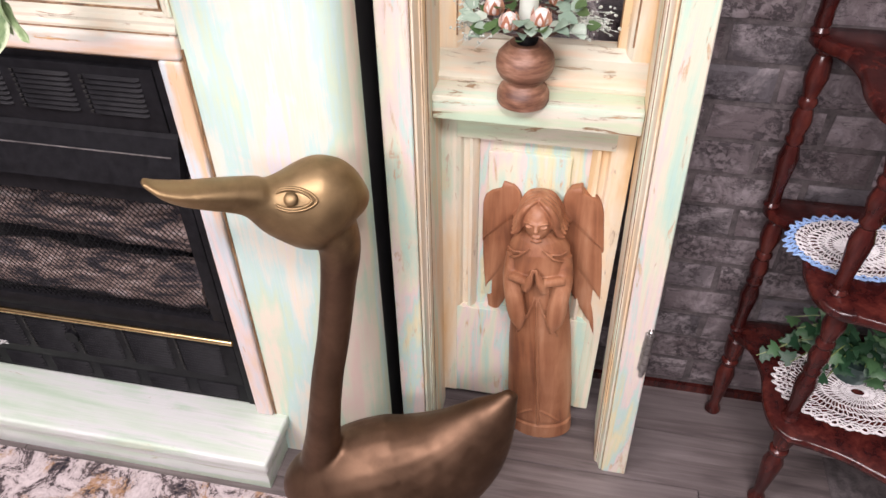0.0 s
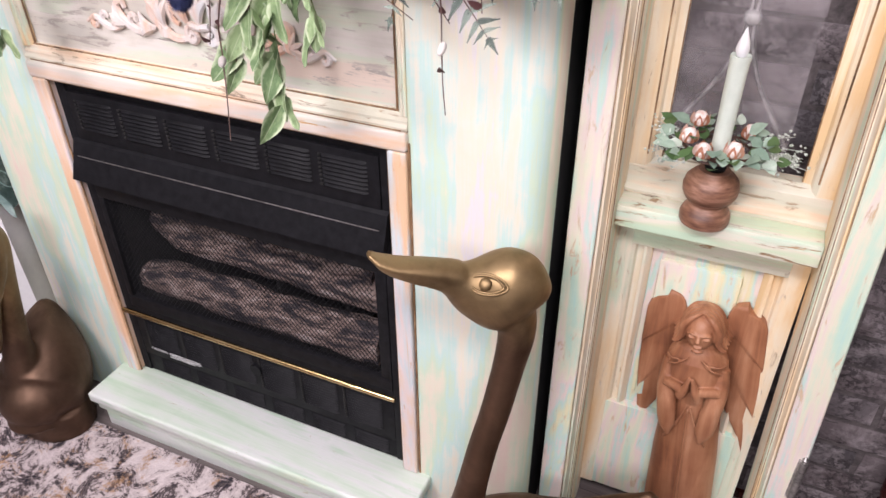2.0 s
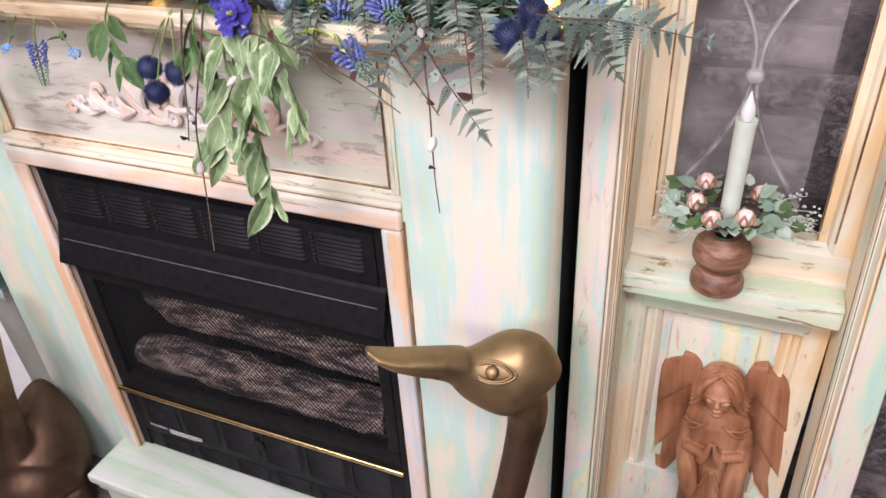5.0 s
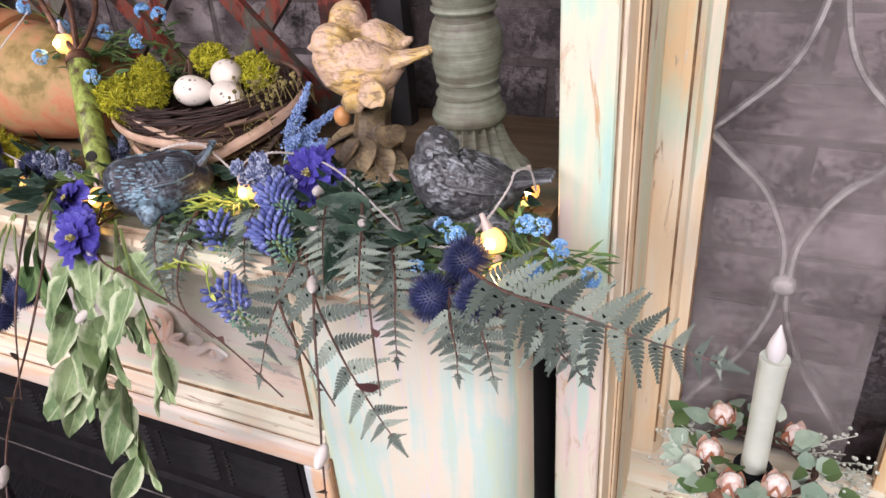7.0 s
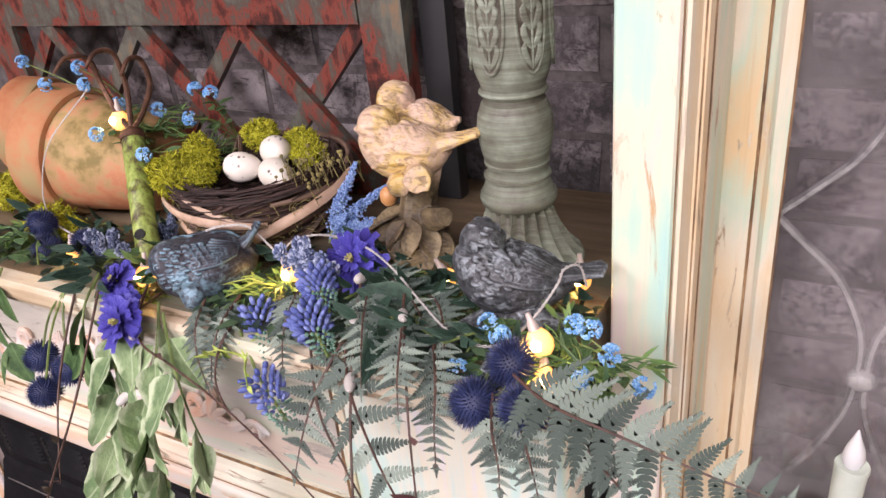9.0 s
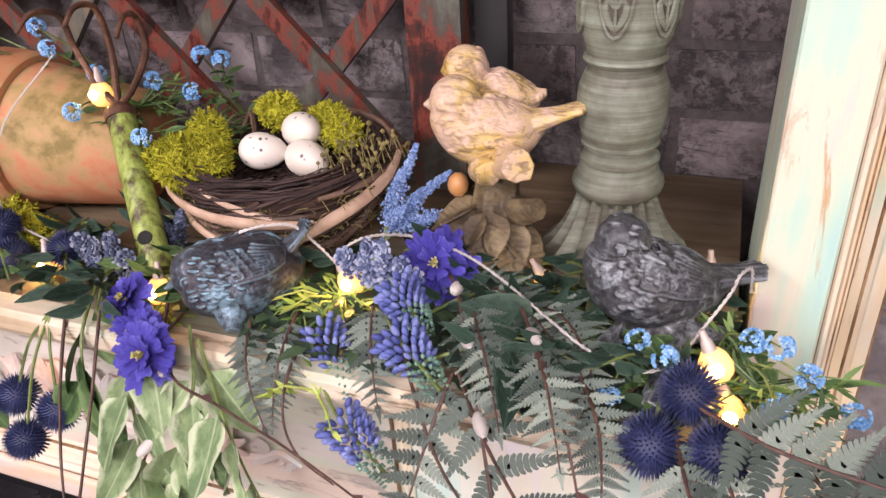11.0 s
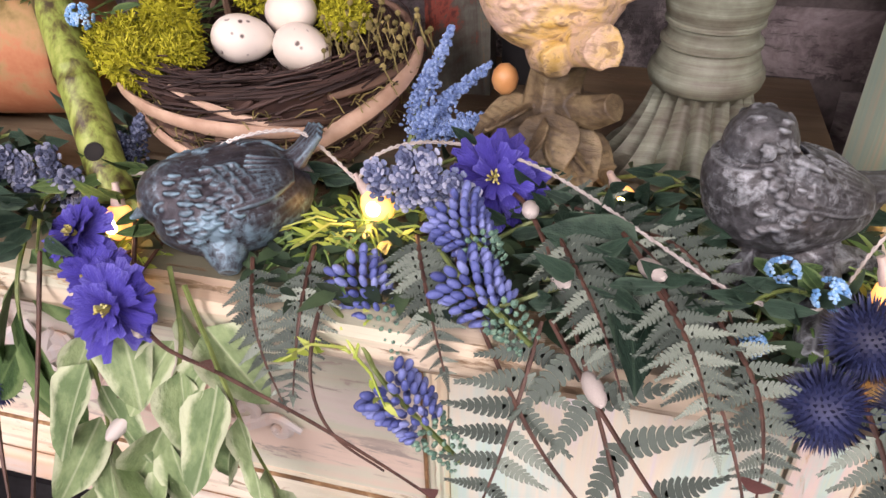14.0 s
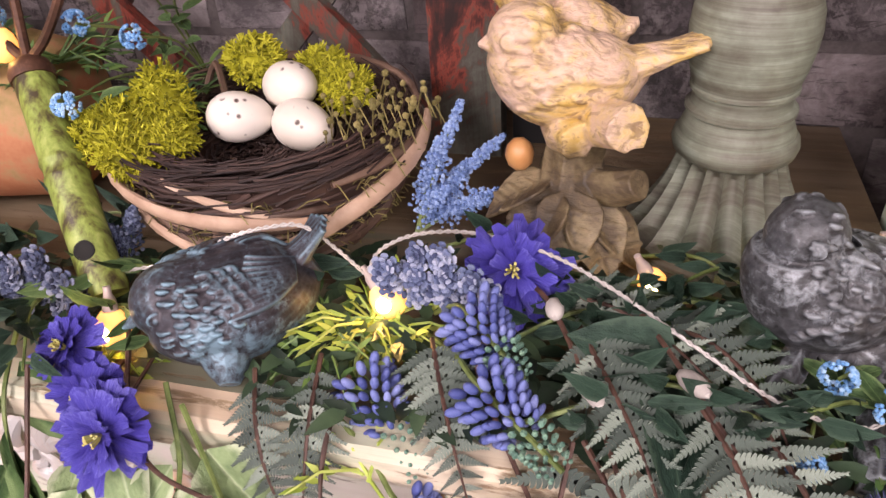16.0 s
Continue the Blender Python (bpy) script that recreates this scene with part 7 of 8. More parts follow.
# greenery lying along the shelf
GL = "sprig of green fabric leaves lying on the shelf"
for i, (x, y, dx, dy, kind) in enumerate((
        (-0.60, -0.02, 0.10, -0.04, 0), (-0.48, -0.04, 0.10, -0.03, 1), (-0.38, -0.02, -0.06, -0.06, 0), (-0.26, -0.03, 0.10, -0.04, 0), (-0.16, 0.0, 0.09, -0.06, 1), (-0.08, -0.02, -0.05, -0.07, 0),
        (0.02, -0.01, 0.08, -0.06, 0), (0.10, 0.00, 0.07, -0.07, 1), (0.17, -0.01, 0.05, -0.08, 1), (0.25, 0.03, -0.06, -0.06, 0), (0.46, 0.05, 0.10, -0.03, 0),
        (0.54, 0.04, 0.09, -0.02, 0), (0.60, 0.06, -0.09, -0.03, 0), (0.62, -0.04, -0.09, 0.01, 1), (0.52, -0.03, 0.10, -0.02, 1), (0.68, -0.02, -0.06, -0.03, 0), (0.14, 0.17, 0.06, 0.03, 0), (0.20, 0.16, -0.05, 0.05, 0),
        (0.42, 0.09, 0.08, -0.02, 1), (0.48, 0.0, 0.08, 0.02, 0), (0.55, 0.10, 0.07, -0.05, 1), (0.63, 0.09, -0.07, -0.05, 1), (0.58, 0.01, -0.08, 0.02, 1), (0.70, 0.04, -0.07, 0.03, 0), (0.22, -0.02, 0.07, -0.03, 0), (0.06, 0.03, 0.08, 0.0, 1), (-0.06, 0.04, 0.07, -0.03, 1), (0.14, 0.05, 0.06, 0.02, 1), (0.66, 0.12, 0.04, -0.06, 1), (0.50, -0.06, 0.09, 0.01, 1), (0.30, 0.02, 0.06, 0.01, 1))):
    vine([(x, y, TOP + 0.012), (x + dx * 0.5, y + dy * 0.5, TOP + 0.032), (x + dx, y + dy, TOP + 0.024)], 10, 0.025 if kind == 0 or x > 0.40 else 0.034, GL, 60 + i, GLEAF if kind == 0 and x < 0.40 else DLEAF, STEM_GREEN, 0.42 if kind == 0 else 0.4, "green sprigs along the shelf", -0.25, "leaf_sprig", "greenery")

# low filler leaves in the gaps, with gap shade put into their near-black green
def filler(x0, x1, y0, y1, n, seed):
    rnd = random.Random(seed)
    bm = bmesh.new()
    for i in range(n):
        x, y = rnd.uniform(x0, x1), rnd.uniform(y0, y1)
        a = rnd.uniform(0, 6.283)
        L = rnd.uniform(0.012, 0.026)
        leaf(bm, (x, y, rnd.uniform(0.003, 0.014)), (math.cos(a), math.sin(a), rnd.uniform(0.0, 0.5)), (0, -0.3, 1), L, L * rnd.uniform(0.3, 0.5), rnd.uniform(0, 0.35), 0.2, 4)
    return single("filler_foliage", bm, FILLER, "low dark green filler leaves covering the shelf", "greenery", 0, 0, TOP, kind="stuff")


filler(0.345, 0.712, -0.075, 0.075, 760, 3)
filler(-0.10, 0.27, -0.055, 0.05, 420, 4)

# two large dark leaves
dl = thing("leaf_spray", 0.585, -0.02, TOP + 0.022, "two large dark green leaves among the ferns", "greenery")
part("stem", tube(bmesh.new(), [(0.05, 0.01, 0), (0.0, 0.0, 0.0), (-0.04, -0.01, 0.008)], 0.0018, 5, n=4), STEM_GREEN, dl)
place("leaf", DLEAF[0], dl, (-0.01, 0.0, 0.004), (-0.85, -0.1, 0.30), (0.1, -0.6, 0.8), 0.062, 0.040)
place("leaf", DLEAF[1], dl, (-0.02, -0.01, 0.004), (0.15, -0.9, 0.02), (0.2, -0.2, 1), 0.085, 0.034)
place("leaf", DLEAF[1], dl, (-0.05, 0.0, 0.004), (0.3, -0.8, 0.0), (-0.2, -0.2, 1), 0.075, 0.03)


# bundle of long green stalks lying towards the grey bird
sb = thing("stem_bundle", 0.50, 0.045, TOP + 0.014, "bundle of long dark green stalks lying on the shelf", "greenery")
STALK = mottled("dark_stalk", ((0.3, (0.018, 0.040, 0.014)), (0.7, (0.060, 0.105, 0.030))), 60, 0.45)
rnd = random.Random(19)
for i in range(16):
    o = Vector((rnd.uniform(-0.03, 0.01), rnd.uniform(-0.03, 0.03), rnd.uniform(-0.004, 0.014)))
    e = Vector((rnd.uniform(0.09, 0.17), rnd.uniform(-0.10, -0.02), rnd.uniform(-0.004, 0.012)))
    part("stalk", tube(bmesh.new(), [o, o.lerp(e, 0.5) + Vector((0, rnd.uniform(-0.006, 0.012), rnd.uniform(0.002, 0.012))), e], [0.0015, 0.0019, 0.0011], 6, n=4), STALK, sb)


# fine lime tufts round the little lamps
def tuft(x, y, z, n, r, seed, material=LEAF_LIME, label="tuft of fine lime-green feathery leaves"):
    rnd = random.Random(seed)
    bm = bmesh.new()
    for i in range(n):
        a = rnd.uniform(0, 6.283)
        d = Vector((math.cos(a), math.sin(a) * 0.8 - 0.25, rnd.uniform(-0.05, 0.55))).normalized()
        L = r * rnd.uniform(0.6, 1.1)
        p0 = Vector((rnd.uniform(-0.005, 0.005), rnd.uniform(-0.005, 0.005), 0.0))
        mid, end = p0 + d * L * 0.55 + Vector((0, 0, 0.004)), p0 + d * L - Vector((0, 0, 0.008))
        tube(bm, [p0, mid, end], [0.0012, 0.0010, 0.0005], 4)
        for k in range(4):
            f = rnd.uniform(0.35, 0.95)
            p = p0.lerp(end, f)
            e = (d + Vector((rnd.uniform(-0.8, 0.8), rnd.uniform(-0.8, 0.8), rnd.uniform(-0.3, 0.5)))).normalized()
            leaf(bm, p, e, (0, -0.3, 1), L * 0.32, 0.0042, 0.2, 0.1, 3)
    ob = single("leaf_tuft", bm, material, label, "greenery", x, y, z, group="fine tufts in the garland")
    ob["kind"] = "stuff"
    return ob


tuft(0.395, 0.005, 1.352, 34, 0.055, 1)
tuft(0.372, -0.015, 1.352, 22, 0.05, 2, TUFT_GREEN, "tuft of fine green feathery leaves")
tuft(0.705, -0.030, 1.352, 30, 0.045, 3)
tuft(0.730, -0.020, 1.355, 26, 0.06, 4, TUFT_GREEN, "tuft of fine green feathery leaves")
tuft(0.240, -0.050, 1.348, 16, 0.035, 5)
tuft(0.095, -0.005, 1.350, 20, 0.040, 6)
tuft(0.660, -0.030, 1.352, 22, 0.05, 7, TUFT_GREEN, "tuft of fine green feathery leaves")
tuft(0.420, -0.088, 1.330, 9, 0.050, 8)
tuft(0.180, 0.145, 1.430, 30, 0.06, 9, TUFT_GREEN, "tuft of fine green feathery leaves")
tuft(0.120, 0.120, 1.470, 22, 0.05, 10, TUFT_GREEN, "tuft of fine green feathery leaves")
tuft(-0.03, 0.0, 1.352, 26, 0.055, 11, TUFT_GREEN, "tuft of fine green feathery leaves")
tuft(-0.20, -0.06, 1.350, 26, 0.06, 12, TUFT_GREEN, "tuft of fine green feathery leaves")


# globe thistles
def thistle_head(bm, c, r, seed):
    rnd = random.Random(seed)
    for i in range(420):
        z = 1 - 2 * (i + 0.5) / 420
        a = i * 2.39996
        q = math.sqrt(1 - z * z)
        d = Vector((q * math.cos(a), q * math.sin(a), z))
        s = d.cross(Vector((0.3, 0.5, 0.8))).normalized() * r * 0.042
        u = d.cross(s).normalized() * r * 0.042
        b0 = Vector(c) + d * r * 0.66
        tip = bm.verts.new(Vector(c) + d * r * rnd.uniform(0.95, 1.06))
        vs = [bm.verts.new(b0 + s), bm.verts.new(b0 - s * 0.5 + u), bm.verts.new(b0 - s * 0.5 - u)]
        for k in range(3):
            bm.faces.new((vs[k], vs[(k + 1) % 3], tip))


def thistles(heads, root, label, seed):
    b = Vector(root)
    t = thing("thistle_spray", *b, label, "thistle", "navy thistles in the garland")
    for i, (x, y, z, r) in enumerate(heads):
        c = Vector((x, y, z)) - b
        bm = bmesh.new()
        thistle_head(bm, c, r, seed + i)
        head = part("thistle_head", ball(bmesh.new(), c, r * 0.74, 2), NAVY, t)
        spines = part("spine_mass", bm, NAVY, head, angle=20)
        spines["kind"] = "stuff"
        part("stem", tube(bmesh.new(), [(0, 0, 0), c * 0.5 + Vector((0, 0, 0.012)), c], 0.0014, 5, n=4), STEM_GREEN, t)


thistles([(0.686, -0.058, 1.371, 0.0235), (0.666, -0.090, 1.350, 0.0235), (0.708, -0.090, 1.355, 0.0235)], (0.67, -0.03, 1.352), "three navy globe thistles at the shelf end", 1)
thistles([(0.105, -0.108, 1.268, 0.0215), (0.158, -0.111, 1.266, 0.0215), (0.128, -0.130, 1.240, 0.0215)], (0.150, -0.080, 1.350), "three navy globe thistles hanging below the shelf", 5)
thistles([(0.030, -0.010, 1.385, 0.0205), (0.050, -0.025, 1.362, 0.0205), (0.112, -0.012, 1.372, 0.0205)], (0.05, 0.0, 1.350), "three navy globe thistles beside the pot", 9)


# grape hyacinths
def unit_ball(k=(1, 1, 1), sub=2):
    return ball(bmesh.new(), (0, 0, 0), k, sub)


FLORET = shared(unit_ball((1.6, 0.82, 0.82)), MUSCARI)
FLORETG = shared(unit_ball((1.1, 0.9, 0.9), 1), MUSGREEN)


def hyacinth(a, b, r, seed, root):
    a, b = Vector(a), Vector(b)
    t = thing("hyacinth_spray", *Vector(root), "blue grape hyacinth with green tip", "flower", "grape hyacinths in the garland")
    o = Vector(root)
    ax = (b - a).normalized()
    L = (b - a).length
    s = ax.cross(Vector((0, -0.5, 0.85))).normalized()
    u = s.cross(ax)
    part("stem", tube(bmesh.new(), [Vector((0, 0, 0)), (a - o) * 0.6 + Vector((0, 0, 0.006)), a - o, b - o], 0.0016, 5, n=4), STEM_GREEN, t)
    rnd = random.Random(seed)
    n = 140
    for i in range(n):
        f = i / (n - 1)
        ang = i * 2.39996
        d = s * math.cos(ang) + u * math.sin(ang)
        green = f > 0.56
        rr = r * (1 - 0.62 * f) * rnd.uniform(0.9, 1.1)
        k = 0.0028 * (1.15 - 0.72 * f) * (r / 0.017)
        p = a + ax * (L * f) + d * rr - o
        way = (d * 1.0 - ax * rnd.uniform(0.2, 0.7) * (0.4 if green else 1)).normalized()
        place("floret", FLORETG if green else FLORET, t, p, way, ax, k, k, k)
    return t


hyacinth((0.460, -0.014, 1.386), (0.496, -0.044, 1.372), 0.018, 1, (0.43, 0.02, 1.355))
hyacinth((0.474, -0.050, 1.368), (0.522, -0.086, 1.356), 0.019, 2, (0.43, 0.0, 1.355))
hyacinth((0.404, -0.045, 1.356), (0.452, -0.086, 1.332), 0.018, 3, (0.39, 0.0, 1.352))
hyacinth((0.440, -0.095, 1.318), (0.492, -0.118, 1.290), 0.018, 4, (0.40, -0.07, 1.350))
hyacinth((-0.136, -0.095, 1.285), (-0.136, -0.105, 1.215), 0.014, 5, (-0.13, -0.07, 1.350))


# violet cornflowers
def unit_petal(curl):
    """A ruffled petal with a notched, blunt end."""
    bm = bmesh.new()
    rows = []
    for i in range(5):
        t = i / 4
        w = 0.12 + 0.42 * t ** 0.7
        z = -curl * t * t
        rows.append([bm.verts.new((t + (0.0 if k in (-1, 1) else (-0.10 if i == 4 and k == 0 else 0.06 * t)), w * k, z + 0.10 * t * math.sin(k * 5 + i))) for k in (-1, -0.5, 0, 0.5, 1)])
    for a, b in zip(rows, rows[1:]):
        for k in range(4):
            bm.faces.new((a[k], b[k], b[k + 1], a[k + 1]))
    return bm


PETAL = [shared(unit_petal(c), VIOLET) for c in (0.15, 0.4)]
YELLOW = rgb("stamen", (0.30, 0.25, 0.06), (0.46, 0.42, 0.12), (0.5, 0.5, 0.2))


def cornflower(c, face, r, root, seed, label="deep violet cornflower in the garland"):
    c, face = Vector(c), Vector(face).normalized()
    o = Vector(root)
    t = thing("cornflower", *o, label, "flower", "violet cornflowers")
    part("stem", tube(bmesh.new(), [Vector((0, 0, 0)), (c - o) * 0.5 + Vector((0, 0.004, 0)), c - o], 0.0013, 5, n=4), STEM, t)
    s = face.cross(Vector((0.2, 0.3, 0.9))).normalized()
    u = face.cross(s)
    rnd = random.Random(seed)
    for ring, (n, k, lift) in enumerate(((11, 1.0, 0.15), (9, 0.82, 0.55), (7, 0.58, 1.1))):
        for i in range(n):
            a = 2 * math.pi * (i + ring * 0.4) / n + rnd.uniform(-0.15, 0.15)
            d = s * math.cos(a) + u * math.sin(a)
            way = d + face * (lift + rnd.uniform(-0.2, 0.2))
            place("petal", rnd.choice(PETAL), t, c - o + face * 0.002 * ring, way, face - d * 0.4, r * k * rnd.uniform(0.85, 1.15), r * k * rnd.uniform(0.44, 0.62))
    bm = bmesh.new()
    for i in range(14):
        d = (s * rnd.uniform(-1, 1) + u * rnd.uniform(-1, 1)) * 0.3 + face
        tube(bm, [c - o, c - o + d.normalized() * r * 0.5], [0.0006, 0.0008], 4)
    tuft_of = part("stamen_mass", bm, YELLOW, t)
    tuft_of["kind"] = "stuff"
    return t


cornflower((0.478, 0.028, 1.388), (0.15, -0.75, 0.6), 0.030, (0.455, 0.05, 1.352), 1)
cornflower((0.236, -0.070, 1.372), (-0.25, -0.6, 0.75), 0.022, (0.25, -0.03, 1.352), 2)
cornflower((0.256, -0.088, 1.356), (0.0, -0.75, 0.65), 0.022, (0.26, -0.03, 1.352), 3)
cornflower((0.286, -0.112, 1.358), (0.1, -0.85, 0.5), 0.028, (0.27, -0.04, 1.352), 4)


# dusty blue rosebuds
def bud_mat(name, deep, mid, rim):
    """Petals dark in the heart with paler rims."""
    q = Mat(name, 0.7)
    n = q.noise(q.coord(jitter=9.0), 3, 3, 0.6)
    k = q.calc("ADD", q.calc("MULTIPLY", q.rnd(), 0.55), q.calc("MULTIPLY", n, 0.45))
    q.colour(q.ramp(k, (0.25, deep), (0.5, mid), (0.72, rim)))
    return q.m


BUDMATS = (bud_mat("dusty_blue_bud_petal", (0.05, 0.065, 0.14), (0.13, 0.17, 0.30), (0.38, 0.42, 0.54)), bud_mat("dark_blue_bud_petal", (0.02, 0.027, 0.06), (0.06, 0.08, 0.15), (0.24, 0.27, 0.36)))
ROSE, ROSED = [(shared(ball(bmesh.new(), (0, 0, 0.05), (0.62, 0.62, 0.36), 2), q), shared(unit_ball((1, 1, 1), 1), q)) for q in BUDMATS]



def rosebuds(c, n, r, me, seed, label):
    rnd = random.Random(seed)
    o = Vector((c[0], c[1] + 0.02, TOP + 0.006))
    t = thing("rosebud_spray", *o, label, "flower", "rosebud sprays in the garland")
    bm = bmesh.new()
    for i in range(n):
        a = i * 2.4
        q = 0.030 * math.sqrt((i + 0.3) / n)
        p = Vector(c) + Vector((q * math.cos(a) * 1.15, -0.006 + rnd.uniform(-0.006, 0.006) - 0.2 * q * math.sin(a), q * math.sin(a) * 0.8)) - o
        face = Vector((rnd.uniform(-0.4, 0.5), -0.8, rnd.uniform(0.3, 0.9)))
        sdir = face.orthogonal().normalized()
        bud = place("rosebud", me[0], t, p, sdir, face, r, r, r)
        for ring, (count, far, h) in enumerate(((8, 0.80, 0.12), (7, 0.58, 0.34), (5, 0.34, 0.50), (1, 0.0, 0.56))):
            for j in range(count):
                b = 2 * math.pi * (j + 0.5 * ring) / count
                petal = new("petal", me[1])
                petal.parent = bud
                petal.matrix_basis = Matrix.Translation((far * math.cos(b), far * math.sin(b), h)) @ Matrix.Rotation(b, 4, "Z") @ Matrix.Rotation(-0.5 - 0.25 * ring, 4, "Y") @ Matrix.Diagonal((0.26 - 0.03 * ring, 0.30 - 0.04 * ring, 0.09, 1))
        tube(bm, [Vector((0, 0, 0)), p * 0.6 + Vector((0, 0.008, 0)), p], 0.0007, 4)
    part("stalk", bm, STEM, t)
    return t


rosebuds((0.434, 0.012, 1.392), 14, 0.0096, ROSE, 1, "spray of dusty blue rosebuds")
rosebuds((0.178, -0.020, 1.378), 15, 0.0096, ROSED, 2, "spray of dark slate-blue rosebuds")


# fine powder-blue spray
def powder(tips, root, material, seed, label):
    rnd = random.Random(seed)
    o = Vector(root)
    t = thing("flower_spray", *o, label, "flower", "fine flower sprays")
    bs, bb = bmesh.new(), bmesh.new()
    for tip in tips:
        e = Vector(tip) - o
        path = along([(0, 0, 0), e * 0.5 + Vector((0, 0.004, 0.006)), e], 6)
        tube(bs, path, [0.0011, 0.0006], 4)
        for i in range(420):
            p, d = sample(path, rnd.uniform(0.2, 1) ** 0.8 * 0.999)
            f = (p - path[0]).length / max(1e-6, e.length)
            q = Vector((rnd.gauss(0, 1), rnd.gauss(0, 1), rnd.gauss(0, 1))).normalized() * 0.016 * (1.15 - f) * rnd.uniform(0.2, 1)
            ball(bb, p + q, rnd.uniform(0.0010, 0.0018), 1)
    part("stalk", bs, STEM_GREEN, t)
    ob = part("floret_mass", bb, material, t)
    ob["kind"] = "stuff"


powder([(0.426, 0.124, 1.452), (0.412, 0.116, 1.428), (0.451, 0.142, 1.420), (0.434, 0.128, 1.408), (0.465, 0.127, 1.386), (0.446, 0.112, 1.384), (0.420, 0.100, 1.398)], (0.398, 0.088, TOP + 0.02), SPRAY, 1, "feathery powder-blue flower spray beside the nest")
powder([(0.205, 0.02, 1.395), (0.222, 0.03, 1.405), (0.19, 0.01, 1.398)], (0.20, 0.03, TOP + 0.006), DUSKBLUE, 2, "feathery dark blue flower spray")


# forget-me-nots
def forget(cluster, root, label, seed):
    rnd = random.Random(seed)
    o = Vector(root)
    t = thing("forget_me_not", *o, label, "flower", "forget-me-nots in the garland")
    for k, c in enumerate(cluster):
        e = Vector(c) - o
        part("stem", tube(bmesh.new(), [(0, 0, 0), e * 0.55 + Vector((rnd.uniform(-0.01, 0.01), 0, 0.012)), e], 0.0010, 4, n=4), STEM_GREEN, t)
        bm = bmesh.new()
        for i in range(22):
            d = Vector((rnd.gauss(0, 1), rnd.gauss(0, 1) - 0.4, rnd.gauss(0, 1) + 0.4)).normalized()
            p = e + d * 0.0085
            s = d.orthogonal().normalized()
            u = d.cross(s)
            for j in range(5):
                a = 1.2566 * j
                ball(bm, p + (s * math.cos(a) + u * math.sin(a)) * 0.0019, (0.0013, 0.0013, 0.0013), 1)
        part("flower_head", bm, FORGET, t)
        for j in range(3):
            f = rnd.uniform(0.35, 0.85)
            a = rnd.uniform(0, 6.28)
            place("leaf", GLEAF[j % 2], t, e * f, (math.cos(a), math.sin(a), 0.3), (0, -0.5, 1), rnd.uniform(0.016, 0.026), 0.010)
    return t


forget([(-0.04, 0.10, 1.529), (0.04, 0.10, 1.532), (0.094, 0.10, 1.509), (-0.105, 0.12, 1.553), (0.01, 0.12, 1.548), (0.098, 0.055, 1.485)], (0.06, 0.17, 1.44), "sky-blue forget-me-nots trailing over the pot", 1)
forget([(0.163, 0.10, 1.505), (0.206, 0.125, 1.525), (0.179, 0.05, 1.467), (0.225, 0.13, 1.520), (0.19, 0.12, 1.49)], (0.19, 0.20, 1.43), "sky-blue forget-me-nots behind the nest", 2)
forget([(0.722, -0.010, 1.386), (0.738, -0.020, 1.392), (0.757, -0.030, 1.378), (0.786, -0.040, 1.362), (0.740, -0.045, 1.362)], (0.70, 0.01, 1.354), "sky-blue forget-me-nots at the shelf end", 3)
forget([(0.634, -0.056, 1.352), (0.668, -0.040, 1.382), (0.648, -0.02, 1.378)], (0.66, 0.0, 1.352), "sky-blue forget-me-nots below the grey bird", 4)
forget([(-0.20, -0.10, 1.27), (-0.05, -0.10, 1.275), (-0.28, -0.1, 1.29)], (-0.15, -0.07, 1.352), "sky-blue forget-me-nots hanging over the edge", 5)


# willow twigs
CATKIN = shared(unit_ball((1.9, 0.72, 0.72), 2), WILLOW)


def willow(pts, catkins, reds, label, seed):
    b, rel = local(pts)
    t = thing("willow_twig", *b, label, "twig", "brown twigs in the garland")
    path = along(rel)
    part("stem", tube(bmesh.new(), path, [0.0016, 0.0012, 0.0007], 6, wob=0.25), STEM, t)
    rnd = random.Random(seed)
    for f in catkins:
        p, d = sample(path, f)
        place("catkin", CATKIN, t, p + Vector((0.002, -0.004, 0.002)), d + Vector((rnd.uniform(-0.4, 0.4), -0.3, 0.4)), (0, -1, 0.2), 0.0062, 0.0075, 0.0075)
    for f in reds:
        p, d = sample(path, f)
        a = rnd.uniform(-0.6, 0.6)
        place("leaf", REDLEAF, t, p, d * 0.4 + Vector((a, -0.3, 0.7)), (0.2, -1, 0.2), rnd.uniform(0.017, 0.024), 0.010)
    return t


WL = "thin brown willow twig with pale catkins"
willow([(0.480, 0.035, 1.380), (0.505, 0.000, 1.386), (0.535, -0.060, 1.372), (0.565, -0.120, 1.335), (0.590, -0.165, 1.290), (0.602, -0.190, 1.255), (0.612, -0.210, 1.215), (0.622, -0.224, 1.174)], (0.14, 0.26, 0.38, 0.74), (0.83,), WL, 1)
willow([(0.545, 0.020, 1.384), (0.570, -0.030, 1.386), (0.605, -0.090, 1.372), (0.628, -0.130, 1.335), (0.640, -0.150, 1.285)], (0.3,), (0.75, 0.97), WL, 2)
willow([(0.258, -0.045, 1.370), (0.286, -0.095, 1.350), (0.312, -0.115, 1.338), (0.355, -0.124, 1.332), (0.420, -0.134, 1.315), (0.490, -0.150, 1.295), (0.550, -0.165, 1.270)], (0.24,), (0.47, 0.8), "arching brown twig with maroon leaves", 3)
willow([(0.262, -0.070, 1.360), (0.270, -0.110, 1.320), (0.272, -0.125, 1.270), (0.245, -0.140, 1.215), (0.235, -0.155, 1.150)], (0.5,), (0.9,), WL, 4)
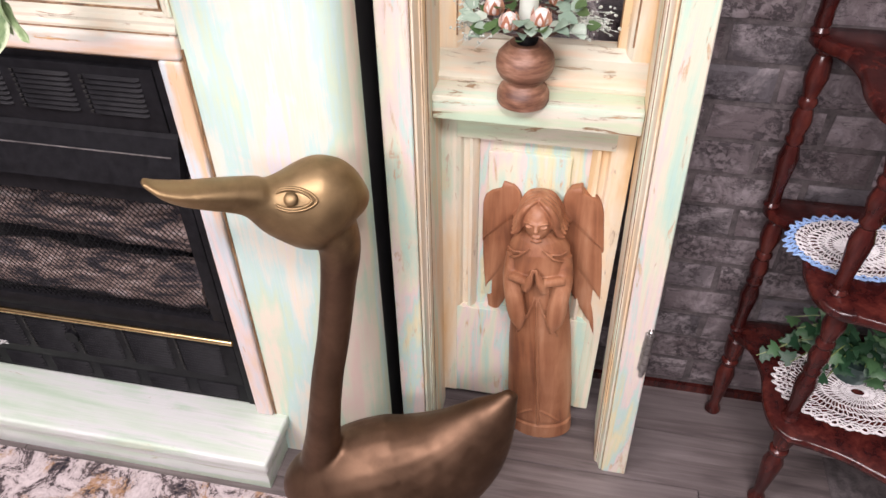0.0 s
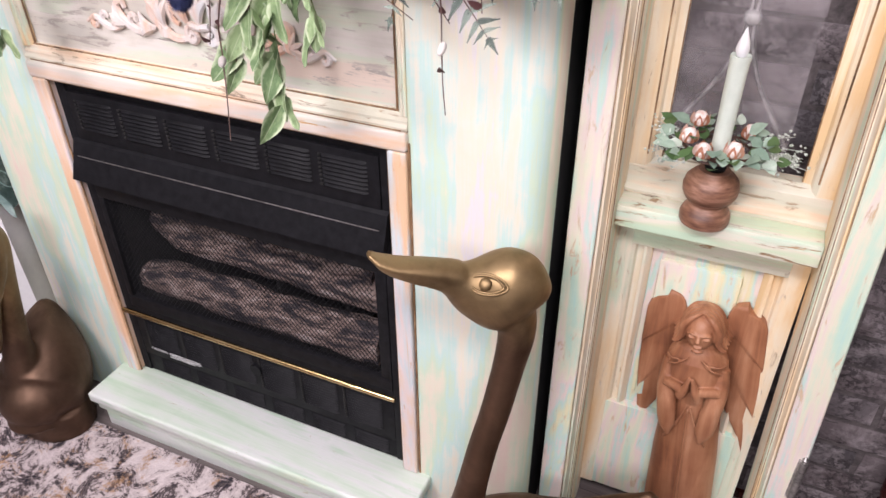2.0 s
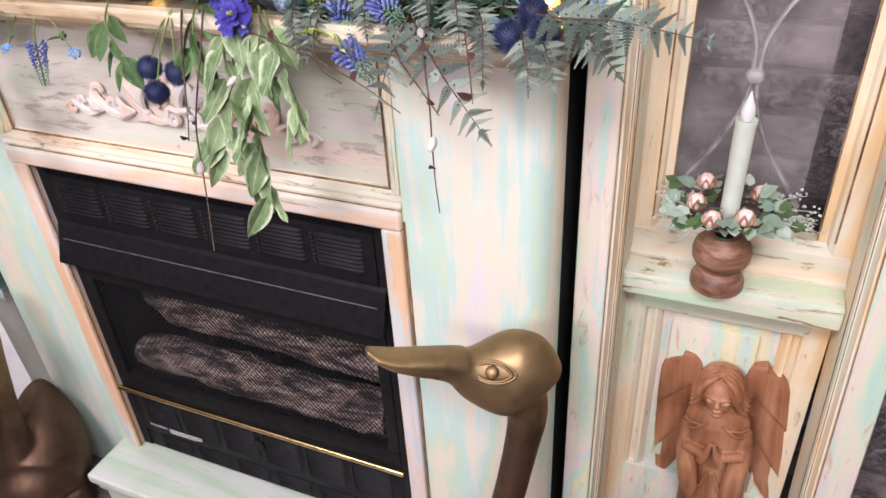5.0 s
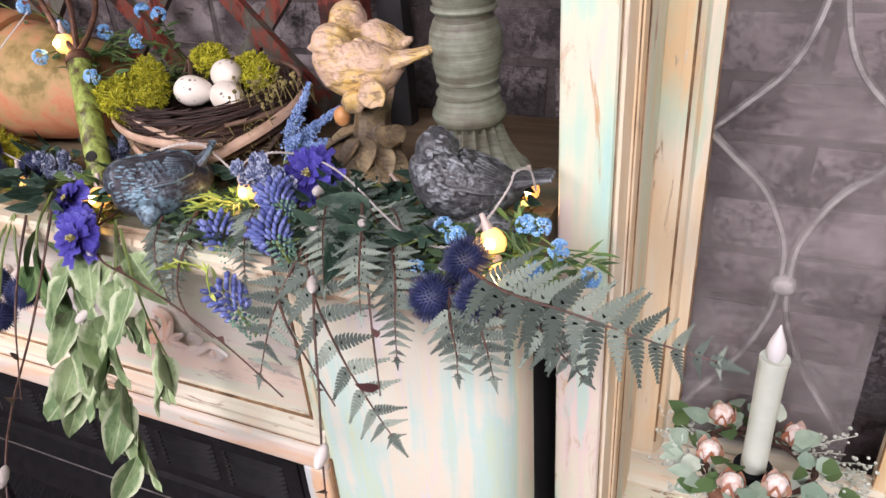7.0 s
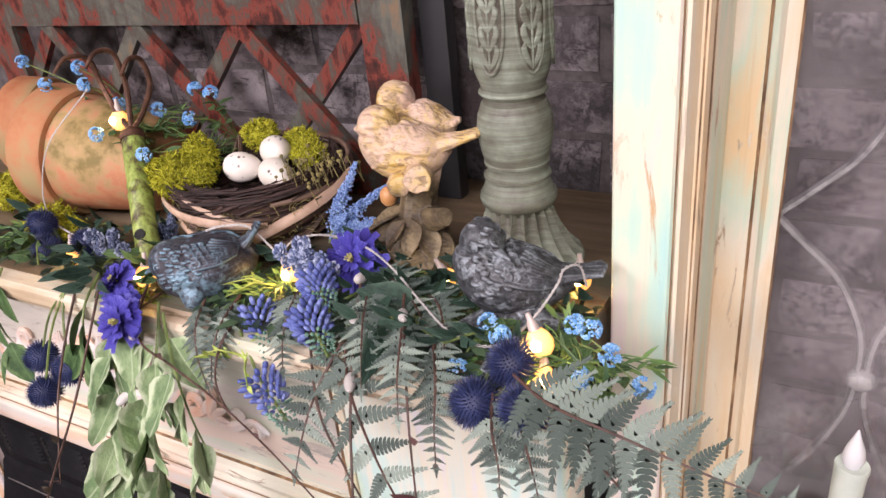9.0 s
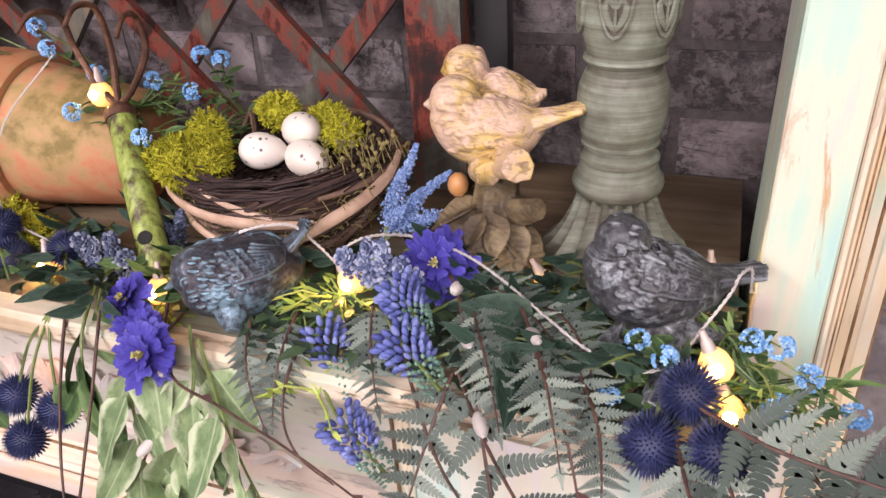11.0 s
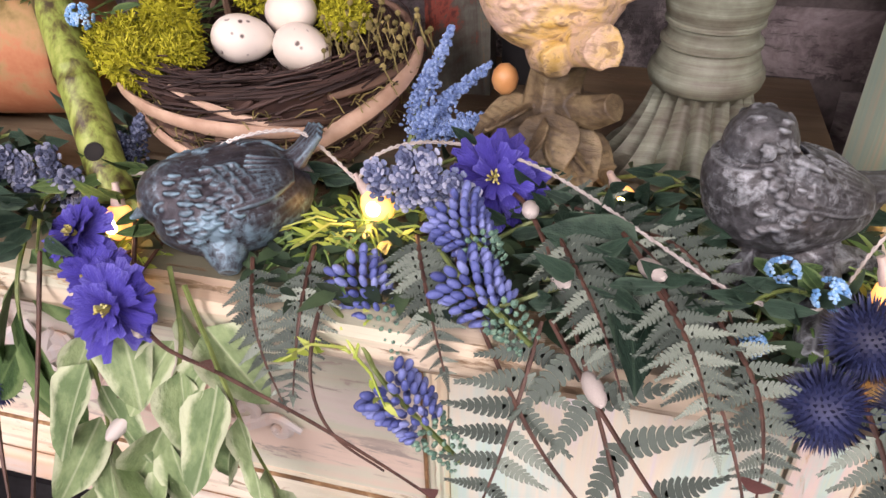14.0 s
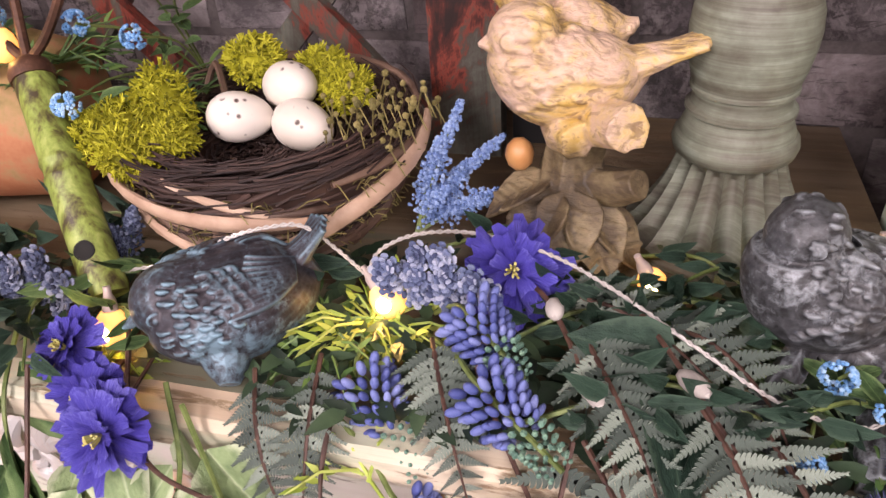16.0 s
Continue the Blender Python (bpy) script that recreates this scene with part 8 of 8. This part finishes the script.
willow([(0.205, -0.075, 1.358), (0.225, -0.120, 1.318), (0.246, -0.170, 1.275), (0.288, -0.235, 1.250), (0.330, -0.285, 1.232), (0.352, -0.315, 1.190), (0.365, -0.338, 1.138)], (0.70,), (0.5,), WL, 5)
willow([(0.168, -0.080, 1.350), (0.195, -0.125, 1.318), (0.222, -0.165, 1.285), (0.236, -0.190, 1.245), (0.239, -0.204, 1.208)], (), (0.7, 0.98), "thin brown hanging twig", 6)
willow([(0.46, -0.02, 1.372), (0.49, -0.07, 1.355), (0.53, -0.12, 1.325), (0.57, -0.145, 1.295), (0.60, -0.16, 1.27)], (), (0.9,), "thin brown twig among the ferns", 7)
willow([(0.40, -0.05, 1.362), (0.40, -0.09, 1.35), (0.405, -0.115, 1.325), (0.42, -0.125, 1.30), (0.45, -0.13, 1.285)], (), (), "thin bent stem below the shelf", 8)

# ---- string of fairy lights ----
def glow(name, colour, strength):
    m = bpy.data.materials.new(name)
    m.use_nodes = True
    b = m.node_tree.nodes["Principled BSDF"]
    b.inputs["Base Color"].default_value = (0.9, 0.7, 0.3, 1)
    b.inputs["Roughness"].default_value = 0.2
    b.inputs["Emission Color"].default_value = (*colour, 1)
    b.inputs["Emission Strength"].default_value = strength
    return m


CAPMAT = mottled("milky_cap", ((0.3, (0.42, 0.34, 0.31)), (0.7, (0.52, 0.44, 0.41))), 30, 0.35)
AMBER, HOT = glow("amber_globe", (1.0, 0.42, 0.09), 1.5), glow("lamp_core", (1.0, 0.58, 0.17), 170.0)
sl = thing("string_lights", 0.35, 0.03, TOP + 0.02, "fairy light string with warm globe bulbs on twisted wire", "lights")
so = Vector((0.35, 0.03, TOP + 0.02))


def wire(pts):
    path = along([Vector(p) - so for p in pts], 14)
    for ph in (0.0, math.pi):
        bm = bmesh.new()
        dist, twisted = 0.0, []
        for i, p in enumerate(path):
            if i:
                dist += (p - path[i - 1]).length
            a = dist * 620 + ph
            twisted.append(p + Vector((0.0006 * math.cos(a), 0.0004 * math.sin(a), 0.0008 * math.sin(a))))
        part("wire", tube(bm, twisted, 0.00075, 5), WIRE, sl)


wire([(0.050, 0.095, 1.528), (0.012, 0.045, 1.470), (-0.004, 0.025, 1.410), (0.002, 0.020, 1.374), (0.040, 0.005, 1.376), (0.095, -0.004, 1.370), (0.150, -0.008, 1.372), (0.200, -0.012, 1.376), (0.240, 0.010, 1.374), (0.272, 0.004, 1.384), (0.292, -0.002, 1.400), (0.312, 0.002, 1.411), (0.334, 0.010, 1.415), (0.352, 0.018, 1.412), (0.370, 0.022, 1.394), (0.386, 0.022, 1.378)])
wire([(0.386, 0.022, 1.378), (0.396, 0.028, 1.394), (0.420, 0.036, 1.403), (0.455, 0.040, 1.404), (0.500, 0.028, 1.402), (0.540, 0.008, 1.395), (0.580, -0.018, 1.386), (0.620, -0.040, 1.376), (0.655, -0.045, 1.372), (0.675, -0.030, 1.376), (0.690, -0.010, 1.392), (0.704, 0.000, 1.416), (0.708, 0.004, 1.428), (0.716, 0.02, 1.425), (0.719, 0.03, 1.40)])
for (x, y, z), d, r in (((0.389, 0.022, 1.376), (0.6, -0.30, -0.55), 0.0115), ((0.692, -0.030, 1.394), (0.45, -0.2, -0.85), 0.0115), ((0.240, -0.034, 1.380), (0.1, -0.3, -0.8), 0.0115), ((0.088, -0.016, 1.372), (0.3, -0.3, -0.9), 0.0115), ((0.110, 0.085, 1.512), (0.1, -0.2, -1), 0.0115), ((0.552, 0.070, 1.372), (0.3, 0.1, -0.6), 0.0095), ((0.690, 0.098, 1.384), (0.1, -0.2, -1), 0.0105), ((0.706, -0.040, 1.366), (0.3, -0.7, -0.4), 0.0105)):
    d = Vector(d).normalized()
    p = Vector((x, y, z)) - so
    m = Matrix.Translation(p) @ d.to_track_quat("Z", "Y").to_matrix().to_4x4()
    b = part("bulb", lathe(bmesh.new(), [(0.0, 0.006), (r * 0.55, 0.007), (r * 0.85, 0.007 + r * 0.4), (r, 0.007 + r), (r * 0.86, 0.007 + r * 1.55), (r * 0.5, 0.007 + r * 1.9), (0.0, 0.007 + r * 2)], 18, m), AMBER, sl, "glowing amber globe bulb")
    part("cap", lathe(bmesh.new(), [(0.0, -0.009), (0.0022, -0.0085), (0.0026, -0.003), (0.0040, 0.0), (0.0050, 0.0075), (0.0, 0.008)], 12, m), CAPMAT, b, "milky plastic cap")
    part("filament", ball(bmesh.new(), m @ Vector((0.0, -0.0, 0.007 + r * 1.0)) + Vector((0.0, -r * 0.74, r * 0.25)), r * 0.44, 2), HOT, b)


# ---- corner whatnot stand on the right ----
st = thing("whatnot_stand", 1.63, 0.17, 0, "dark mahogany tiered stand with turned posts", "stand")
sx0, sy0 = 1.60, 0.17


def turned_post(x, y, z0, z1, foot):
    h = z1 - z0
    s = [(0.013, 0.0), (0.016, 0.008), (0.012, 0.016), (0.014, 0.022), (0.0125, 0.05), (0.017, 0.10), (0.019, 0.13), (0.0125, 0.16), (0.0165, 0.168), (0.0165, 0.176), (0.013, 0.186), (0.0165, 0.20), (0.0185, 0.215), (0.0165, 0.23), (0.013, 0.244), (0.0165, 0.252), (0.0165, 0.26), (0.0125, 0.268), (0.020, 0.31), (0.0165, 0.345), (0.012, 0.355), (0.016, 0.363), (0.013, 0.37)]
    if foot:
        s = [(0.0, 0.0), (0.013, 0.0), (0.018, 0.008), (0.018, 0.02), (0.011, 0.04), (0.012, 0.06), (0.019, 0.16), (0.021, 0.20), (0.014, 0.24), (0.019, 0.25), (0.019, 0.262), (0.014, 0.27), (0.021, 0.31), (0.021, 0.36), (0.014, 0.37)]
    bm = lathe(bmesh.new(), [(r, z0 + z / 0.37 * h) for r, z in s] + [(0.0, z1)], 20, Matrix.Translation((x - sx0, y - sy0, 0)))
    part("turned_post", bm, MAHOGANY, st)


TIERS = (0.285, 0.62, 0.965, 1.30)
POSTS = ((1.415, 0.302), (1.490, 0.074), (1.86, -0.02), (1.92, 0.30))
for k, z in enumerate(TIERS[:3]):
    pts = []
    sh = -0.018 * k
    left = smooth_path([(1.425, 0.335), (1.398, 0.318), (1.400, 0.288), (1.432, 0.250), (1.446, 0.190), (1.440, 0.120), (1.448, 0.060), (1.475, 0.028), (1.520, 0.018), (1.575, 0.000), (1.640, -0.035), (1.72, -0.075), (1.80, -0.09), (1.88, -0.07), (1.93, -0.01), (1.95, 0.10), (1.96, 0.34)], 5)
    ring0 = [Vector((p[0] + sh - sx0, p[1] - sy0, 0)) for p in left]
    bm = bmesh.new()
    c = Vector((0.10, 0.04, 0))
    loft(bm, [[c + (p - c) * f + Vector((0, 0, z + dz)) for p in ring0] for f, dz in ((0.985, -0.020), (1.0, -0.016), (1.0, -0.004), (0.985, 0.0))])
    part("shelf", bm, MAHOGANY, st, "shaped mahogany shelf", angle=50)
for i, (x, y) in enumerate(POSTS):
    for k in range(4):
        z0 = 0.0 if k == 0 else TIERS[k - 1]
        z1 = TIERS[k] - 0.02 if k < 3 else 1.28
        turned_post(x - 0.018 * max(0, k - 0.5) * (1 if i < 2 else 0.5), y, z0, z1, k == 0)

LACE = rgb("white_cotton", (0.62, 0.60, 0.60), (0.74, 0.72, 0.72), (0.8, 0.79, 0.78), rough=0.9)
LACEBLUE = rgb("blue_cotton", (0.16, 0.28, 0.55), (0.26, 0.42, 0.70), (0.38, 0.54, 0.78), rough=0.9)


def doily(cx, cy, z, rx, ry, edge, material2, label, seed, n=34):
    t = thing("lace_doily", cx, cy, z, label, "doily", "doilies on the stand")

    def at(a, f):
        x, y = rx * f * math.cos(a), ry * f * math.sin(a)
        over = max(0.0, edge(cx + x, cy + y))
        return Vector((x, y, 0.0025 - over * 0.85 + 0.0015 * math.sin(a * n)))
    bm = bmesh.new()
    for ring in (0.18, 0.30, 0.42, 0.54, 0.66, 0.78, 0.84):
        m = n * 4
        tube(bm, [at(2 * math.pi * i / m, ring + 0.018 * (1 if i % 4 < 2 else -1)) for i in range(m + 1)], 0.0013, 4)
    for i in range(n * 2):
        a = math.pi * i / n
        tube(bm, [at(a + 0.10 * math.sin(f * 12), f) for f in (0.08, 0.2, 0.32, 0.44, 0.56, 0.68, 0.80, 0.85)], 0.0011, 4)
    part("net", bm, LACE, t, "white crochet net")
    bm = bmesh.new()
    m = n * 8
    for w, q in ((0.92, 0.05), (0.90, -0.045), (0.96, 0.04)):
        tube(bm, [at(2 * math.pi * i / m, w + q * math.sin(i * math.pi / 4)) for i in range(m + 1)], 0.0017, 4)
    part("edging", bm, material2, t, "scalloped crochet edging")


doily(1.548, 0.200, TIERS[1], 0.120, 0.090, lambda x, y: max(0, 1.444 - x), LACEBLUE, "white crochet doily with a blue scalloped edge", 1)
doily(1.655, 0.165, TIERS[0], 0.165, 0.105, lambda x, y: 0.0, LACE, "white scalloped lace doily", 2)

# ivy on the lower tier
IVYMAT = leafy("ivy_leaf", (0.012, 0.045, 0.022), (0.035, 0.10, 0.045), (0.09, 0.18, 0.07), 0.4)


def ivy_leaf():
    bm = bmesh.new()
    pts = [(0.0, 0.0), (-0.05, 0.30), (0.15, 0.52), (0.35, 0.30), (0.62, 0.34), (0.62, 0.16), (1.0, 0.0), (0.62, -0.16), (0.62, -0.34), (0.35, -0.30), (0.15, -0.52), (-0.05, -0.30)]
    c = bm.verts.new((0.3, 0, 0.04))
    vs = [bm.verts.new((x, y, -0.14 * abs(y) - 0.10 * x * x)) for x, y in pts]
    for i in range(len(vs)):
        bm.faces.new((c, vs[i], vs[(i + 1) % len(vs)]))
    return bm


IVY = shared(ivy_leaf(), IVYMAT)
iv = thing("ivy_plant", 1.65, 0.215, TIERS[0] + 0.004, "trailing green ivy in a low pot on lace", "plant")
bm = lathe(bmesh.new(), [(0.0, 0.0), (0.035, 0.0), (0.042, 0.05), (0.038, 0.05), (0.0, 0.045)], 20)
part("pot", bm, DARKTIN, iv)
rnd = random.Random(77)
for s in range(30):
    a = rnd.uniform(0, 6.283)
    L = rnd.uniform(0.07, 0.20)
    e = Vector((math.cos(a) * L * 1.15, -abs(math.sin(a)) * L * 0.62 + 0.04, rnd.uniform(-0.01, 0.10)))
    e.y = min(e.y, 0.11)
    e.z = max(e.z, 0.012)
    path = along([(0, 0, 0.04), e * 0.5 + Vector((0, 0, 0.075)), e], 5)
    part("stem", tube(bmesh.new(), path, 0.0012, 4), STEM_GREEN, iv)
    for j in range(6):
        p, d = sample(path, (j + 1) / 6.2)
        b = rnd.uniform(0, 6.283)
        place("leaf", IVY, iv, p, (math.cos(b), math.sin(b) * 0.8 - 0.4, rnd.uniform(-0.3, 0.35)), (rnd.uniform(-0.4, 0.4), -0.7, 0.8), rnd.uniform(0.024, 0.042), rnd.uniform(0.026, 0.042))

# little pale green flower on the middle tier
fl = thing("fabric_flower", 1.655, 0.17, TIERS[1] + 0.003, "pale green and cream fabric flower on the doily", "flower")
PALE = rgb("pale_green_petal", (0.30, 0.34, 0.08), (0.48, 0.50, 0.20), (0.66, 0.62, 0.42))
PALELEAF = shared(unit_leaf(4, 0.6, 0.2, 0.4), PALE)
part("stem", tube(bmesh.new(), [(0, 0, 0), (0, 0, 0.03)], 0.004, 6), STEM_GREEN, fl)
for i in range(22):
    a = i * 2.4
    h = i / 22
    place("petal", PALELEAF, fl, (0, 0, 0.012 + 0.045 * h), (math.cos(a), math.sin(a), 0.2 + h), (0, 0, 1), 0.055 * (1.1 - 0.5 * h), 0.036)

# ---- left corner: birdhouse, table, palm ----
bh = thing("birdhouse", -0.897, 0.045, 0, "tall white birdhouse with embossed green tin roof", "birdhouse", rz=24)
bh.scale = (1.08, 1.08, 1.08)


def rbox(name, x0, x1, y0, y1, z0, z1, material, label="", bev=0.002, parent=None):
    return part(name, box(bmesh.new(), x0, x1, y0, y1, z0, z1, bev), material, parent or bh, label)


bm = bmesh.new()
prof = [(-0.100, 0.016), (0.100, 0.016), (0.085, 0.60), (0.0, 0.745), (-0.085, 0.60)]
loft(bm, [[(x, y, z) for x, z in prof] for y in (-0.085, 0.085)])
part("body", bm, WHITE, bh, "white painted tapered body", angle=20)
rbox("base_plate", -0.125, 0.125, -0.11, 0.11, 0.0, 0.0155, WHITE)
for s in (-1, 1):
    bm = bmesh.new()
    a, b = Vector((s * 0.004, 0, 0.775)), Vector((s * 0.150, 0, 0.545))
    n = Vector((0.23 * s, 0, 0.146)).normalized() * 0.008
    loft(bm, [[p + n + Vector((0, -0.115, 0)), p + n + Vector((0, 0.105, 0)), p - n * 0.2 + Vector((0, 0.105, 0)), p - n * 0.2 + Vector((0, -0.115, 0))] for p in (a, b)])
    roof = part("roof", bm, DARKTIN, bh, "embossed dark green tin roof")
    for u in range(3):
        for w in range(3):
            p = a.lerp(b, 0.22 + 0.28 * w) + n + Vector((0, -0.07 + 0.065 * u, 0))
            q = n.normalized().to_track_quat("Z", "Y").to_matrix().to_4x4()
            part("embossed_ring", tube(bmesh.new(), [Matrix.Translation(p) @ q @ Vector((0.018 * math.cos(t), 0.024 * math.sin(t), 0.001)) for t in (i * math.pi / 8 for i in range(17))], 0.0016, 5), GREENTIN, roof)
    bm = bmesh.new()
    ed = [a.lerp(b, i / 24) for i in range(25)]
    loft(bm, [[p + Vector((0, -0.116, 0.010)), p + Vector((0, -0.116, -0.026 - 0.010 * abs(math.sin(i * math.pi / 4)))), p + Vector((0, -0.112, -0.026 - 0.010 * abs(math.sin(i * math.pi / 4)))), p + Vector((0, -0.112, 0.010))] for i, p in enumerate(ed)])
    part("scalloped_trim", bm, GREENTIN, bh, "scalloped pale green tin edging")
rbox("ridge_board", -0.028, 0.028, -0.125, 0.115, 0.772, 0.790, WHITE)
part("finial", lathe(bmesh.new(), [(0.0, 0.79), (0.018, 0.79), (0.012, 0.80), (0.016, 0.815), (0.009, 0.835), (0.012, 0.845), (0.004, 0.862), (0.0, 0.875)], 14, Matrix.Translation((0, -0.09, 0))), GREENTIN, bh)
# dark disc on the front, painted as the unlit opening
part("entrance_hole", lathe(bmesh.new(), [(0.0, 0.0), (0.021, 0.0), (0.021, 0.003), (0.0, 0.003)], 20, pose(0.0, -0.0855, 0.545, 90, 0, 0)), SOOT, bh, "round dark entrance hole")
# lower side house
rbox("side_box", -0.255, -0.101, -0.105, 0.03, 0.205, 0.415, GREENTIN, "small green tin house front")
rbox("side_ledge", -0.270, -0.097, -0.120, 0.045, 0.4155, 0.432, WHITE)
rbox("side_leg", -0.160, -0.102, -0.06, 0.0, 0.0, 0.2045, WHITE)
bm = bmesh.new()
for p in ([(-0.178, -0.108, 0.40), (-0.115, -0.108, 0.31), (-0.178, -0.108, 0.22), (-0.242, -0.108, 0.31), (-0.178, -0.108, 0.40)], [(-0.178, -0.108, 0.38), (-0.178, -0.108, 0.24)], [(-0.23, -0.108, 0.31), (-0.125, -0.108, 0.31)], [(-0.215, -0.108, 0.35), (-0.14, -0.108, 0.27)], [(-0.215, -0.108, 0.27), (-0.14, -0.108, 0.35)]):
    tube(bm, p, 0.0028, 5)
part("relief_star", bm, HINGE, bh, "pale raised star pattern")
part("finial", lathe(bmesh.new(), [(0.0, 0.432), (0.016, 0.432), (0.010, 0.442), (0.015, 0.455), (0.008, 0.475), (0.004, 0.49), (0.0, 0.495)], 12, Matrix.Translation((-0.20, -0.09, 0))), GREENTIN, bh)
rbox("side_box", -0.135, -0.104, -0.14, -0.09, 0.10, 0.33, GREENTIN, "narrow green tin strip")

# white side table with turned legs
tb = thing("side_table", -1.55, 0.08, 0, "white painted side table with turned tapered legs", "table")
for x, y in ((0.17, -0.21), (0.17, -0.59), (-0.33, -0.21), (-0.33, -0.59)):
    bm = lathe(bmesh.new(), [(r, z * 1.22) for r, z in ((0.0, 0.0), (0.012, 0.0), (0.015, 0.10), (0.020, 0.15), (0.016, 0.16), (0.020, 0.168), (0.017, 0.176), (0.026, 0.40), (0.021, 0.41), (0.028, 0.42), (0.028, 0.432), (0.021, 0.442), (0.027, 0.47), (0.023, 0.50), (0.027, 0.51), (0.025, 0.60), (0.0, 0.60))], 18, Matrix.Translation((x, y, 0)))
    part("leg", bm, WHITE, tb)
part("tabletop", box(bmesh.new(), -0.37, 0.20, -0.63, -0.18, 0.7325, 0.755, 0.006), WHITE, tb)

# palm in an urn
pl = thing("palm_plant", -1.37, 0.16, 0, "dark green palm in a grey footed urn", "plant")
part("urn", lathe(bmesh.new(), [(0.0, 0.0), (0.05, 0.0), (0.055, 0.01), (0.03, 0.04), (0.03, 0.30), (0.04, 0.33), (0.075, 0.38), (0.085, 0.42), (0.09, 0.425), (0.08, 0.43), (0.0, 0.42)], 24), STONE_URN, pl, "grey footed urn")
PALM = leafy("palm_leaf", (0.012, 0.04, 0.014), (0.03, 0.09, 0.025), (0.09, 0.16, 0.05), 0.35)
PALMLEAF = shared(unit_leaf(4, 0.5, 0.25, 0.3), PALM)
rnd = random.Random(5)
for i in range(9):
    a = i * 0.7 + 0.3
    e = Vector((math.cos(a) * 0.21, math.sin(a) * 0.13 - 0.02, rnd.uniform(0.42, 0.70)))
    path = along([(0, 0, 0.42), e * 0.55 + Vector((0, 0, 0.34)), e], 6)
    part("stem", tube(bmesh.new(), path, [0.0035, 0.0015], 5), STEM_GREEN, pl)
    for j in range(9):
        p, d = sample(path, 0.3 + 0.7 * j / 9)
        s = d.cross(Vector((0, -0.4, 0.9))).normalized()
        for q in (-1, 1):
            place("leaf", PALMLEAF, pl, p, s * q + d * 0.8 + Vector((0, 0, -0.25)), (0, -0.4, 0.9), rnd.uniform(0.10, 0.14), 0.026)

bb = thing("storage_box", -1.60, 0.10, 0, "dark blue plastic storage box on the floor", "box")
part("box_body", box(bmesh.new(), -0.10, 0.10, -0.07, 0.07, 0.0, 0.13, 0.008), BLUEBOX, bb)
part("lid", box(bmesh.new(), -0.105, 0.105, -0.075, 0.075, 0.131, 0.15, 0.005), BLUEBOX, bb)

# ---- bricks of the wall, planks of the floor ----
def brick_mesh(w, h, d, seed):
    bm = bmesh.new()
    rnd = random.Random(seed)
    b = 0.010
    pts = [(-w / 2, -h / 2), (w / 2, -h / 2), (w / 2, h / 2), (-w / 2, h / 2)]
    pts = [(x + rnd.uniform(-0.003, 0.003), z + rnd.uniform(-0.002, 0.002)) for x, z in pts]
    back = [bm.verts.new((x, 0, z)) for x, z in pts]
    mid = [bm.verts.new((x, -d * 0.55, z)) for x, z in pts]
    top = [bm.verts.new((x - math.copysign(b, x), -d + rnd.uniform(-0.0015, 0.0015), z - math.copysign(b, z))) for x, z in pts]
    for a, c in ((back, mid), (mid, top)):
        for i in range(4):
            j = (i + 1) % 4
            bm.faces.new((a[i], a[j], c[j], c[i]))
    bm.faces.new(top)
    bmesh.ops.recalc_face_normals(bm, faces=bm.faces)
    me = bpy.data.meshes.new("brick")
    bm.to_mesh(me)
    bm.free()
    me.materials.append(BRICK)
    return me


COURSE, PITCH = 0.077, 0.212
bricks = [brick_mesh(0.200, 0.066, 0.004, s) for s in range(9)]
rnd = random.Random(4)
for row in range(24):
    z = 0.03 + COURSE * (row + 0.5)
    shift = (row % 2) * PITCH / 2
    for i in range(-9, 10):
        x = i * PITCH + shift
        near = (1.13 < x < 1.95 and z < 1.15) or (-0.25 < x < 0.80 and 1.33 < z < 1.86) or (0.80 < x < 1.13 and 0.9 < z < 1.6) or (-1.95 < x < -1.15 and z < 1.0)
        if not near:
            continue
        ob = new("brick", rnd.choice(bricks))
        ob.parent = wall_north
        ob.matrix_basis = pose(x, WALL_Y, z, 0, rnd.choice((0, 180)), 0)

# floor planks
def plank_mesh(l, w, seed):
    bm = bmesh.new()
    box(bm, -l / 2, l / 2, -w / 2, w / 2, -0.004, 0.0)
    for v in bm.verts:
        if v.co.z > -0.001:
            v.co.x -= math.copysign(0.0012, v.co.x)
            v.co.y -= math.copysign(0.0012, v.co.y)
    me = bpy.data.meshes.new("plank")
    bm.to_mesh(me)
    bm.free()
    me.materials.append(PLANK)
    return me


PW, PL = 0.145, 1.22
planks = [plank_mesh(PL - 0.001, PW - 0.001, s) for s in range(2)]
rnd = random.Random(9)
row = 0
y = 0.36 - PW / 2
while y > -2.4:
    off = rnd.uniform(0, PL)
    for i in range(-3, 4):
        x = i * PL + off - 0.6
        if -2.9 < x - PL / 2 and x + PL / 2 < 2.9:
            ob = new("plank", planks[0])
            ob.parent = floor
            ob.location = (x, y, 0)
    y -= PW
